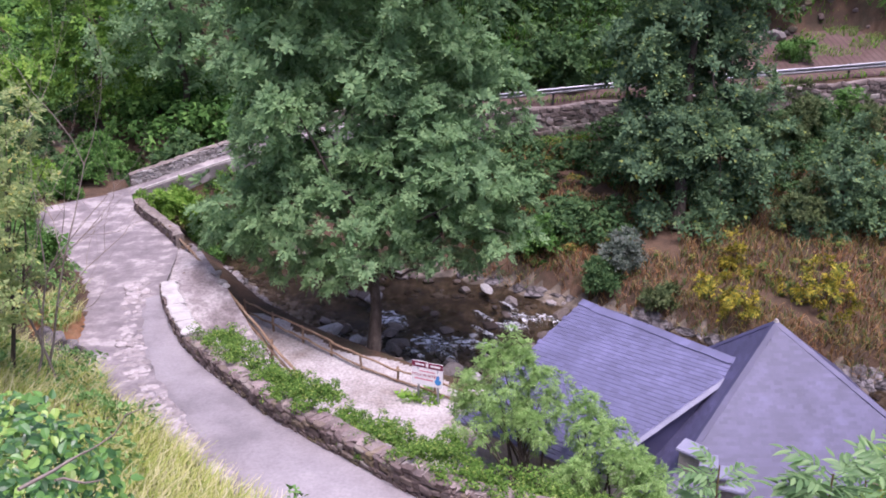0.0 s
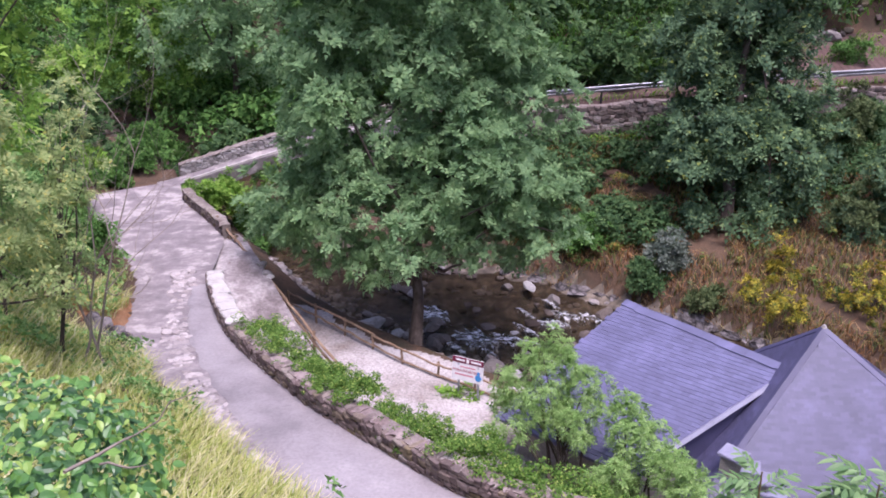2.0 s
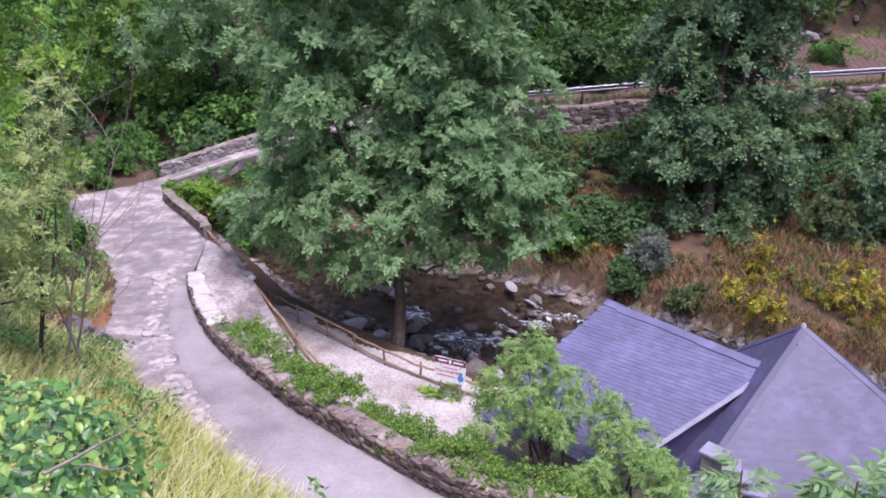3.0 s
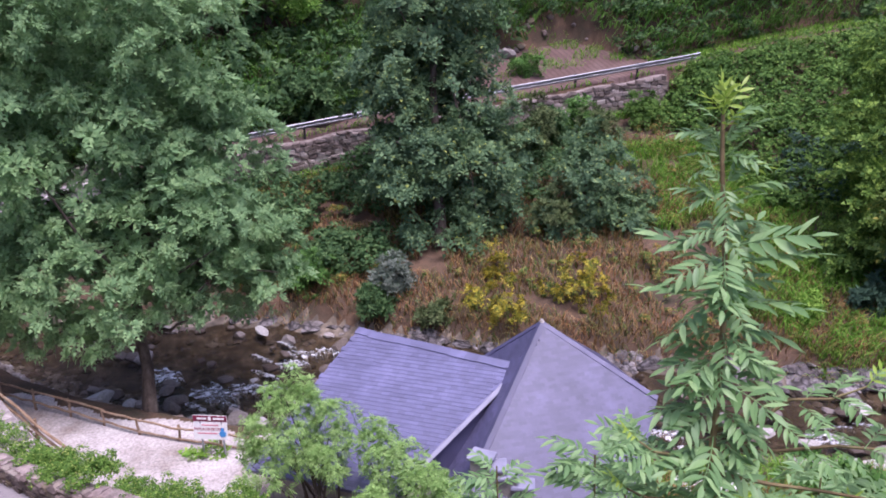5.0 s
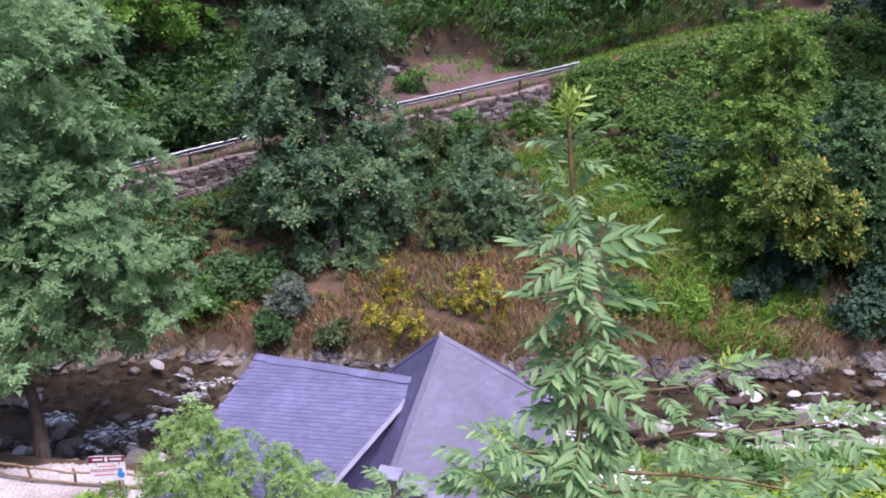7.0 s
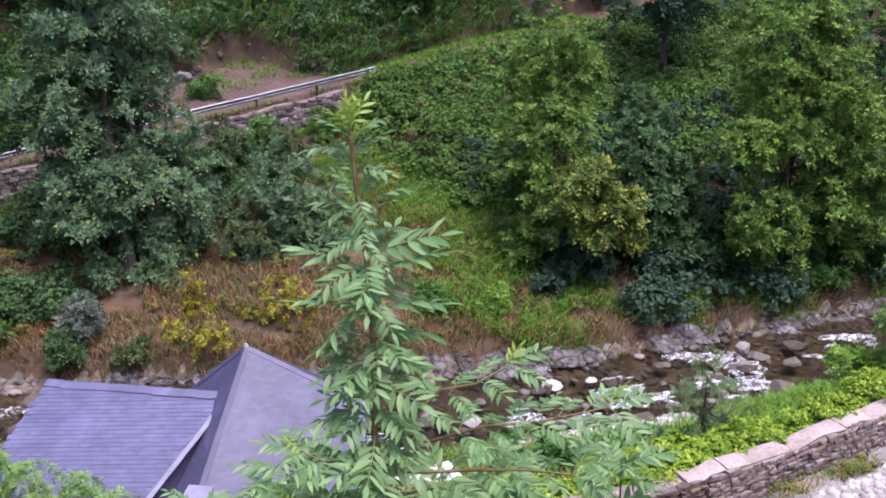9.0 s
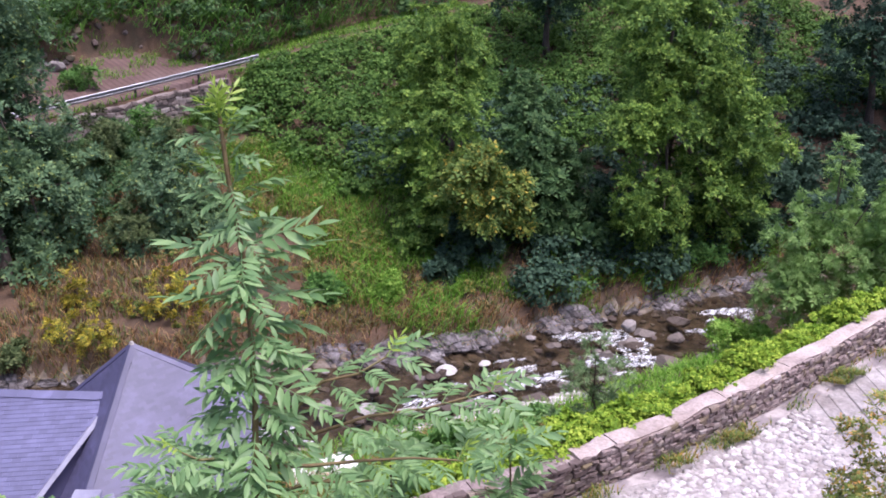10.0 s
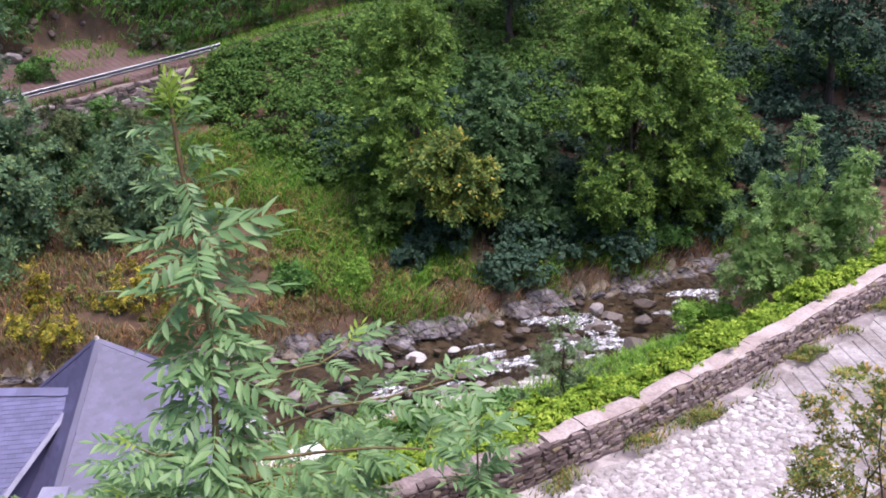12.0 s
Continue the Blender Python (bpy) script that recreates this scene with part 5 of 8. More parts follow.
def ledge(x0, x1, top, seed, label):
    """A long outcrop of slanting strata along the far edge of the stream, broken into blocks."""
    r = np.random.default_rng(seed + 500)
    off = Vector((seed * 7.3, seed * 3.1, 0))
    root = empty("bedrock", (x0, float(np.interp(x0, FAR_X, FAR_Y)), -0.4), label, "rock", "bedrock ledges")
    inv = Matrix.Translation(-root.location)
    nv, a = 20, x0
    while a < x1 - 0.1:
        b = min(a + r.uniform(0.7, 1.7), x1)
        nx = max(3, int((b - a) / 0.13))
        sink, shove = r.uniform(-0.12, 0.12), r.uniform(-0.18, 0.18)
        verts = []
        for i in range(nx + 1):
            x = a + (b - a) * i / nx
            y1 = float(np.interp(x, FAR_X, FAR_Y))
            w = (x - x0) / (x1 - x0)
            e = min(1.0, 4 * w + 0.1, 4 * (1 - w) + 0.1)
            hh = top * e * (0.55 + 0.6 * abs(noise.noise(Vector((x * 0.45, 0, 0)) + off)) + 0.3 * noise.noise(Vector((x * 1.1, 5, 0)) + off))
            end = 0.12 * (abs(2 * i / nx - 1) ** 4)
            for k in range(nv + 1):
                v = k / nv
                y = y1 - 0.75 * e + 1.9 * v + shove * (1 - v)
                z = -0.45 + (hh + 0.45 + sink) * min(1, v * 1.7) ** 0.8
                saw = ((x * 1.05 - y * 0.25 + z * 0.75) / 0.62) % 1.0
                saw2 = ((x * 0.4 + y * 0.7 - z * 0.9) / 0.34) % 1.0
                dn = 0.36 * saw + 0.12 * saw2 + 0.24 * noise.cell(Vector((x * 1.2 + z * 0.9, y * 0.5, z * 2.0)) + off) + 0.16 * noise.noise(Vector((x, y, z)) * 1.6 + off) + 0.06 * noise.noise(Vector((x, y, z)) * 5 + off)
                fade = e * (1 - 0.7 * v)
                lean = 0.35 * (z + 0.45)
                verts.append((x + 0.1 * dn + lean, y - dn * 1.2 * fade + end, z + 0.3 * dn * fade - end))
        k = np.arange((nx + 1) * (nv + 1)).reshape(nx + 1, nv + 1)
        f = np.stack([k[:-1, :-1], k[1:, :-1], k[1:, 1:], k[:-1, 1:]], -1).reshape(-1, 4)
        obj("rock_block", mesh_of("rock_block", verts, f, M_ROCK), root).matrix_parent_inverse = inv
        a = b - 0.08
    return root


ledge(16.5, 26.6, 0.8, 1, "long slanting grey bedrock outcrop above the stream")
ledge(26.0, 30.6, 0.6, 2, "dark fractured bedrock outcrop above the stream")
ledge(30.2, 41.0, 0.4, 5, "dark fractured bedrock under the far trees")
ledge(11.4, 16.9, 0.6, 6, "grey bedrock shelf above the stream")
ledge(6.6, 11.8, 0.5, 3, "low pale bedrock shelf behind the mill")
# pebbles on the shingle
pv = []
base = [(np.array([tuple(v.co) for v in me.vertices]), np.array([tuple(p.vertices) for p in me.polygons])) for me in (boulder_mesh(95), boulder_mesh(96))]
ico = []
for k in range(4):
    bm = bmesh.new()
    bmesh.ops.create_icosphere(bm, subdivisions=1, radius=0.5)
    for v in bm.verts:
        v.co *= 1 + rng.normal(0, 0.12)
    ico.append((np.array([tuple(v.co) for v in bm.verts]), np.array([[w.index for w in f.verts] for f in bm.faces])))
    bm.free()


def pebbles(name, n, spots, size, mat, label, lift=0.0, flat=0.55):
    out = []
    for i in range(n):
        x, y = spots()
        s = size * rng.uniform(0.5, 1.6)
        v, f = ico[i % 4]
        a = rng.uniform(0, 6.28)
        r = np.array([[math.cos(a), -math.sin(a), 0], [math.sin(a), math.cos(a), 0], [0, 0, 1]])
        out.append((v * np.array([s * rng.uniform(0.8, 1.4), s, s * flat]) @ r.T + np.array([x, y, gz(x, y) + lift + s * flat * 0.2]), f))
    v, f = joined(out)
    return tagged(new(name, mesh_of(name, v, f, mat)), label, "stones", "", "stuff")


def shingle_right():
    x = rng.uniform(17.5, 24)
    return x, float(np.interp(x, NEAR_X, NEAR_Y)) + rng.uniform(-1.6, 0.5)


def shingle_left():
    x = rng.uniform(-9, 3)
    return x, float(np.interp(x, NEAR_X, NEAR_Y)) + rng.uniform(-1.3, 2.8)


M_SHORE = varied_stone("shore_stone", [(0.0, (0.17, 0.13, 0.11)), (0.4, (0.30, 0.255, 0.23)), (0.8, (0.44, 0.40, 0.38)), (1.0, (0.62, 0.59, 0.57))])
pebbles("shingle", 720, shingle_right, 0.25, M_COBBLE, "pale pebbles heaped on the near shore")
pebbles("bank_stones", 1150, shingle_left, 0.28, M_SHORE, "loose grey and brown stones on the near shore")


def bed_spot():
    x = rng.uniform(-10, 40)
    y0, y1 = np.interp(x, NEAR_X, NEAR_Y), np.interp(x, FAR_X, FAR_Y)
    return x, float(y0 + (y1 - y0) * rng.uniform(0.05, 0.95))


pebbles("bed_stones", 900, bed_spot, 0.34, M_BOULDER, "brown stones under the shallow water", 0.0, 0.5)


def foam(x, y, rx, ry, ang, seed):
    """A lumpy sheet of broken water."""
    r = np.random.default_rng(seed)
    n = 22
    uu, vv = np.meshgrid(np.linspace(-1, 1, n), np.linspace(-1, 1, n))
    rad = np.hypot(uu, vv)
    ed = 0.75 + 0.25 * np.sin(3 * np.arctan2(vv, uu) + seed) * np.cos(5 * np.arctan2(vv, uu) + seed * 2)
    z = 0.05 + 0.10 * np.clip(ed - rad, -1, 1) + 0.04 * wob(uu * 5 + seed, vv * 5, 1.5) - 0.25 * (rad > ed)
    c, s = math.cos(ang), math.sin(ang)
    v = np.stack([x + uu * rx * c - vv * ry * s, y + uu * rx * s + vv * ry * c, z], -1).reshape(-1, 3)
    k = np.arange(n * n).reshape(n, n)
    f = np.stack([k[:-1, :-1], k[:-1, 1:], k[1:, 1:], k[1:, :-1]], -1).reshape(-1, 4)
    keep = (rad < ed)[:-1, :-1].ravel()
    return v, f[keep]


RAPIDS = [(-2.0, 34.9, 0.9, 0.45, -0.9), (-0.3, 32.9, 1.1, 0.5, -0.8), (1.0, 32.9, 0.8, 0.35, -0.7), (3.4, 35.1, 0.7, 0.3, -0.6), (4.4, 35.0, 0.5, 0.25, -0.6),
          (28.0, 22.7, 1.3, 0.5, -0.5), (28.8, 21.4, 1.3, 0.75, -0.9), (28.0, 20.0, 1.1, 0.6, -0.7), (26.9, 20.9, 0.9, 0.35, -0.5), (23.5, 22.6, 0.9, 0.3, -0.5),
          (22.9, 21.8, 1.1, 0.35, -0.5), (24.2, 21.5, 0.8, 0.3, -0.5), (34.4, 20.2, 1.3, 0.35, -0.5), (19.4, 23.2, 0.8, 0.3, -0.5), (14.5, 25.1, 0.8, 0.3, -0.5)]
sheets = [foam(x, y, 1.3 * rx, 1.35 * ry, a, i + 1) for i, (x, y, rx, ry, a) in enumerate(RAPIDS)]
r2 = np.random.default_rng(41)
for i in range(44):
    c = RAPIDS[int(r2.integers(len(RAPIDS)))]
    sheets.append(foam(c[0] + r2.normal(0, 1.4), c[1] + r2.normal(0, 0.9), r2.uniform(0.5, 1.0), r2.uniform(0.08, 0.18), c[4] + r2.normal(0, 0.2), i + 30))
v, f = joined(sheets)
tagged(new("white_water", mesh_of("white_water", v, f, M_FOAM, True)), "white broken water between the rocks", "rapids", "", "stuff")
# rocks by the far lane
for x, y, s in ((18.9, 56.6, 0.9), (19.9, 56.2, 1.2), (19.4, 57.0, 0.8), (20.6, 56.9, 0.6), (18.2, 56.9, 0.7)):
    boulder((x, y, gz(x, y)), s, rng, "grey boulder piled beside the far lane", 0.75, False, 0.2, "lane boulders")
LANE_ROCK = [boulder_mesh(140 + i, "boulder", M_WALLSTONE) for i in range(4)]
for i in range(34):
    x = rng.uniform(14, 30)
    yb = float(np.interp(x, ROAD2_X, ROAD2_Y)) + 3.7 + 4.0 * float(smooth_step(11, 14, np.array(x)) * (1 - smooth_step(24, 29, np.array(x))))
    y = yb + rng.uniform(0.0, 1.6)
    s = rng.uniform(0.2, 0.75)
    o = new("boulder", LANE_ROCK[int(rng.integers(4))])
    o.matrix_basis = pose(x, y, gz(x, y) + s * 0.1, rng.uniform(-20, 20), 0, rng.uniform(0, 360)) @ Matrix.Diagonal((s * 1.2, s * 0.9, s * 0.7, 1))
    tagged(o, "rough grey stone in the earth bank", "rock", "bank stones")
# edging stones below the ramp railing
for i in range(26):
    u = i / 25
    x, y = -8.3 + 4.0 * u + rng.normal(0, 0.06), 31.0 - 4.75 * u + rng.normal(0, 0.06)
    boulder((x + 0.2, y + 0.1, gz(x + 0.2, y + 0.1)), rng.uniform(0.18, 0.4), rng, "pale edging stone below the railing", 0.8, True, 0.2, "edging stones")


# ---- trees and shrubs ----
def tree(seed, name, at, blobs, label, leaf_mat, clumps, per, leaf, trunk_r=0.2, clump_r=0.6, aspect=0.5, category="tree", group="trees", limbs=9, base_z=None, up=0.5, top=None, bark=None, extra=None):
    """A tapered trunk with limbs to each mass of the crown, and the leaves. Blobs are given from the foot of the tree."""
    rng = np.random.default_rng(seed)
    x, y = at
    z = gz(x, y) - 0.05 if base_z is None else base_z
    root = empty(name, (x, y, z), label, category, group)
    blobs = np.array(blobs, float)
    hi = blobs[np.argmax(blobs[:, 2])]
    tip = np.array(top if top is not None else hi[:3])
    stem = bent((0, 0, 0), tip, 8, rng, 0.09 * trunk_r * 6)
    pieces = [tube_arrays(stem, [trunk_r * (1.25 if i == 0 else 1.0) * (1 - 0.85 * i / 8) for i in range(9)], 10)]
    v, f = joined(pieces)
    obj("trunk", mesh_of("trunk", v, f, bark or M_BARK, True), root)
    if extra:
        (ex, ey), end, er = extra
        v, f = tube_arrays(bent((ex, ey, 0), end, 6, rng, 0.08), [er * (1.2 - 0.15 * i) for i in range(7)], 9)
        obj("trunk", mesh_of("trunk", v, f, bark or M_BARK, True), root)
    arms = []
    for i in range(limbs):
        b = blobs[rng.integers(len(blobs))]
        u = rng.uniform(0.3, 0.85)
        s = np.array(stem[int(u * 8)])
        d = unit(rng.normal(size=3) + np.array([0, 0, 0.3]))
        e = b[:3] + d * b[3:] * 0.75
        mid = (s + e) / 2 + np.array([0, 0, -0.08 * np.linalg.norm(e - s)]) + rng.normal(0, 0.15, 3)
        q = [s, (s + mid) / 2 + rng.normal(0, 0.06, 3), mid, (mid + e) / 2 + rng.normal(0, 0.08, 3), e]
        r0 = trunk_r * (1 - 0.85 * u) * 0.75
        arms.append(tube_arrays(q, [r0, r0 * 0.8, r0 * 0.6, r0 * 0.4, r0 * 0.15], 6))
    for v, f in arms:
        obj("limb", mesh_of("limb", v, f, bark or M_BARK, True), root)
    pairs = 3 if aspect < 0.46 else 2
    leaves = 11
    share, grown = (0.62, 1.16) if category == "bush" or name == "broadleaf_tree" else (0.78, 1.08)
    leaf *= grown
    tufts = max(6, int(share * clumps * per / (leaves * (2 * pairs + 1))))
    masses = lobes(rng, blobs)
    v, f = joined([tuft_arrays(rng, masses, int(tufts * 0.8), leaves, pairs, leaf * 2.4, aspect * 0.6),
                   tuft_arrays(rng, blobs, max(2, int(tufts * 0.2)), leaves, pairs, leaf * 2.8, aspect * 0.75, up, 0.4)])
    obj("crown", mesh_of("crown", v, f, leaf_mat), root)
    return root


def rel(at, base, blobs):
    """Crown masses given by world places, turned into places from the tree's foot."""
    return [(b[0] - at[0], b[1] - at[1], b[2] - base, *b[3:]) for b in blobs]


ASH_AT = (-2.4, 29.6)
tree(1, "ash_tree", ASH_AT, rel(ASH_AT, 1.2, [
    (-3.2, 33.5, 14.0, 4.3, 4.0, 3.6), (-3.3, 32.8, 9.5, 4.7, 4.2, 3.6), (0.1, 32.5, 8.2, 3.4, 3.4, 3.2), (-6.4, 31.6, 5.9, 2.6, 2.3, 1.7),
    (-3.8, 30.2, 5.9, 3.6, 2.8, 1.7), (0.6, 31.0, 5.4, 2.9, 2.4, 1.7), (-0.8, 33, 12.6, 3.8, 3.4, 3.4), (-5.6, 33, 12.0, 2.7, 2.8, 3.4), (-1.0, 30.4, 7.4, 3.0, 2.2, 2.2), (-5.5, 32.0, 8.2, 1.9, 2.0, 2.0), (-4.7, 31.0, 7.2, 1.8, 1.4, 1.5), (-6.6, 31.0, 4.9, 1.5, 1.2, 0.9), (-4.6, 30.4, 4.2, 1.6, 1.2, 0.7), (-3.4, 29.2, 4.6, 1.4, 1.0, 0.8), (0.2, 29.8, 5.0, 1.9, 1.2, 0.9), (2.0, 31.2, 6.4, 1.5, 1.3, 1.2), (-3.2, 31.6, 10.0, 2.0, 1.5, 1.4), (-1.6, 31.4, 9.8, 1.8, 1.4, 1.5), (-0.6, 31.6, 11.6, 1.8, 1.4, 1.4)]),
    "tall spreading ash with grey-green leaves on the stream bank", M_ASH, 2300, 140, 0.135, 0.22, 0.56, 0.42, limbs=18, top=(0.5, 2.6, 11.5))

T2 = (10.6, 39.8)
tree(2, "alder_tree", T2, rel(T2, gz(*T2), [
    (11.6, 43.5, 12.5, 3.4, 3.0, 4.0), (11.4, 42.6, 8.2, 3.6, 3.0, 3.0), (12.8, 41.2, 5.4, 3.4, 2.4, 2.2), (9.8, 41.2, 5.6, 2.8, 2.2, 2.2), (9.4, 42.8, 9.4, 2.6, 2.4, 2.4), (11.6, 40.0, 3.2, 2.9, 1.8, 1.5), (12.0, 42.2, 6.8, 3.0, 2.2, 1.8), (11.8, 44.0, 16.5, 2.4, 2.2, 3.0), (11.8, 43.2, 10.3, 3.0, 2.4, 2.4)]),
    "dark dense tree on the far bank below the lane", M_ALDER, 1150, 115, 0.17, 0.3, 0.5)
T3 = (17.6, 39.6)
tree(3, "alder_tree", T3, rel(T3, gz(*T3), [(17.9, 39.2, 4.4, 2.5, 2.0, 2.0), (16.6, 39.0, 3.0, 1.7, 1.4, 1.6), (19.0, 38.2, 3.0, 1.7, 1.4, 1.5), (17.6, 38.6, 2.4, 1.7, 1.2, 1.2), (19.6, 37.6, 2.2, 1.5, 1.2, 1.1), (20.0, 38.8, 3.8, 1.3, 1.1, 1.3), (18.2, 39.9, 6.4, 1.4, 1.3, 1.2)]),
    "rounded dark shrub-like tree on the far bank", M_ALDER, 280, 120, 0.14, 0.13, 0.4)
T4 = (28.0, 30.5)
tree(4, "ash_tree", T4, rel(T4, gz(*T4), [(29.6, 33.5, 10.2, 2.4, 2.2, 2.6), (28.4, 32.4, 7.4, 2.8, 2.4, 2.3), (27.0, 32, 5.0, 2.0, 1.8, 2.0), (26.2, 31.4, 3.2, 1.7, 1.4, 1.5), (27.4, 30.6, 3.2, 1.9, 1.4, 1.6)]),
    "green ash leaning over the far bank", M_ASHGREEN, 520, 120, 0.14, 0.34, 0.4)
M_TURN = leaf_material("maple_leaves", [(0.0, (0.06, 0.12, 0.03)), (0.5, (0.12, 0.20, 0.05)), (0.85, (0.20, 0.26, 0.06)), (1.0, (0.42, 0.34, 0.06))], 0.9, (1.5, 1.2, 0.7), 0.3)
T5 = (28.3, 28.6)
tree(5, "maple_tree", T5, rel(T5, gz(*T5), [(27.3, 28.6, 6.3, 1.3, 1.1, 1.0), (26.3, 28.8, 5.2, 1.2, 1.0, 1.2), (28.2, 27.9, 5.0, 1.3, 1.1, 1.2), (27.5, 28.1, 4.2, 1.3, 1.0, 1.0), (28.5, 27.6, 3.9, 1.0, 0.8, 0.8)]),
    "small maple with leaves turning yellow", M_TURN, 180, 110, 0.17, 0.12, 0.4)
T6 = (37.0, 25.4)
tree(6, "ash_tree", T6, rel(T6, gz(*T6), [(36.8, 25.8, 11.5, 3.4, 3.0, 3.2), (37.0, 25.0, 8.2, 3.6, 3.0, 2.8), (33.6, 25.4, 7.4, 1.9, 1.7, 1.6), (39.2, 23.2, 6.6, 2.6, 2.3, 2.2), (33.2, 24.0, 4.5, 1.8, 1.5, 1.7), (36, 23.6, 4.8, 2.4, 2.0, 1.6), (34.6, 24.2, 2.8, 2.4, 1.6, 1.6), (38.0, 22.6, 3.6, 2.0, 1.6, 1.6)]),
    "large green ash above the stream", M_ASHGREEN, 960, 120, 0.145, 0.38, 0.42)
T7 = (32.2, 15.2)
tree(7, "willow_tree", T7, rel(T7, gz(*T7), [(32.3, 15.0, 8.6, 0.45, 0.45, 0.8), (33.0, 13.2, 8.0, 0.4, 0.4, 0.8), (31.4, 15.7, 7.0, 0.4, 0.4, 0.7), (32.4, 15.1, 7.0, 1.0, 1.0, 1.8), (31.2, 15.8, 5.4, 1.2, 1.1, 1.6), (32.6, 14.2, 5.2, 1.6, 1.4, 1.8), (33.0, 13.0, 6.4, 1.0, 0.9, 1.6), (32.0, 14.8, 3.6, 1.7, 1.3, 1.5), (30.9, 15.8, 3.6, 1.2, 1.0, 1.4), (33.6, 13.2, 4.4, 1.2, 1.0, 1.4)]),
    "slender young tree between the wall and the stream", M_FEATHER, 640, 90, 0.12, 0.1, 0.28, 0.34)
T8 = (19.2, 15.1)
tree(8, "willow_bush", T8, rel(T8, gz(*T8), [(19.3, 15.2, 5.3, 0.55, 0.5, 0.8), (18.9, 15.3, 4.4, 0.9, 0.8, 0.9), (19.8, 14.7, 4.3, 0.8, 0.7, 0.9), (19.5, 14.9, 3.4, 1.1, 0.9, 0.9), (18.7, 15.2, 2.9, 1.1, 0.9, 0.8)]),
    "feathery grey-green bush by the stream", M_WILLOW, 420, 44, 0.08, 0.05, 0.2, 0.3, "bush", "bushes", 7)
# behind the far lane and the bridge
for i, (x, y, s, m, lab) in enumerate([
        (-20.5, 57, 1.15, M_FRESH, "bright green tree beyond the bridge"), (-14.5, 53.5, 1.2, M_ASH, "grey-green tree beside the bridge"), (-27, 52, 1.1, M_GREEN, "green tree on the bank upstream"),
        (5.5, 57.5, 1.0, M_FRESH, "light green tree above the far lane"), (-3, 57, 1.2, M_DARKLEAF, "dark tree above the far lane"), (10, 60, 1.1, M_DARKLEAF, "dark tree above the far lane"),
        # the three slope trees have their shade in the near-black leaf colour
        (47, 31, 1.2, M_FIR_SHADE, "tree on the shaded slope, its shade put into near-black leaves"), (54, 24, 1.2, M_FIR_SHADE, "tree on the shaded slope, its shade put into near-black leaves"), (44, 40, 1.2, M_FIR_SHADE, "tree on the shaded slope, its shade put into near-black leaves"), (-9, 62, 1.3, M_DARKLEAF, "dark tree above the far lane"), (-34, 60, 1.2, M_GREEN, "green tree on the bank upstream"),
        (1.5, 59, 1.2, M_DARKLEAF, "dark tree above the far lane"), (14.5, 62, 1.1, M_GREEN, "green tree above the far lane"), (36, 55, 1.0, M_DARKLEAF, "dark tree on the upper slope"), (20, 66, 1.2, M_DARKLEAF, "dark tree on the upper slope"), (-20, 70, 1.4, M_DARKLEAF, "dark tree on the upper slope")]):
    h = gz(x, y)
    tree(20 + i, "broadleaf_tree", (x, y), [(0, 0, 6.0 * s, 3.2 * s, 3.0 * s, 3.0 * s), (1.2 * s, -0.8, 3.6 * s, 2.6 * s, 2.4 * s, 2.2 * s), (-1.4 * s, -0.6, 4.0 * s, 2.6 * s, 2.4 * s, 2.2 * s), (0, 0, 9 * s, 2.2 * s, 2.0 * s, 2.2 * s)],
         lab, m, 330, 62, 0.2, 0.22, 0.68, limbs=5)


# far-bank bushes
def bush(seed, name, at, r, h, label, mat, clumps=60, per=85, leaf=0.11, clump_r=0.28, lift=0.0, aspect=0.55, limbs=5):
    x, y = at
    q = np.random.default_rng(seed + 900)
    b = []
    for _ in range(8):
        a, k = q.uniform(0, 6.28), q.uniform(0.15, 0.85)
        s = q.uniform(0.28, 0.5)
        b.append((r * k * math.cos(a), r * k * math.sin(a), lift + h * q.uniform(0.2, 1.0 - 0.45 * k), r * s, r * s, h * s * 0.6))
    return tree(seed, name, at, b, label, mat, clumps, per, leaf, 0.03, clump_r, aspect, "bush", "bushes", limbs)


bush(101, "yellow_bush", (11.4, 33.9), 1.8, 1.9, "bush with yellowing leaves on the far bank", M_YELLOW, 130, 30, 0.10, 0.22)
bush(102, "yellow_bush", (14.9, 33.4), 1.6, 2.0, "bush with yellowing leaves on the far bank", M_YELLOW, 120, 30, 0.10, 0.22)
bush(103, "yellow_bush", (12.2, 36.4), 0.35, 2.0, "slim yellowing shrub on the far bank", M_YELLOW, 26, 50, 0.12, 0.2)
bush(104, "silver_bush", (7.6, 37.3), 1.0, 2.0, "silvery grey-leaved bush on the far bank", M_GREY, 80)
bush(105, "green_bush", (6.6, 36.6), 1.0, 1.3, "leafy green bush on the far bank", M_DARKLEAF, 70)
bush(106, "green_bush", (9.0, 34.9), 0.8, 1.1, "small green bush near the water", M_OLIVE, 50)
bush(107, "green_bush", (4.6, 39.6), 1.3, 1.9, "leafy green bush on the far bank", M_GREEN, 80)
bush(108, "green_bush", (2.2, 40.6), 1.4, 1.9, "leafy green bush on the far bank", M_DARKLEAF, 80)
bush(109, "dark_bush", (15.6, 39.0), 1.6, 2.2, "dark bush under the trees", M_OLIVE, 90)
bush(110, "dark_bush", (26.6, 28.8), 1.6, 2.6, "dark fir-like bush above the rocks", M_FIR_SHADE, 150)
bush(111, "dark_bush", (25.4, 28.6), 0.9, 1.3, "dark bush above the rocks", M_FIR_SHADE, 50)
T9 = (31.0, 29.6)
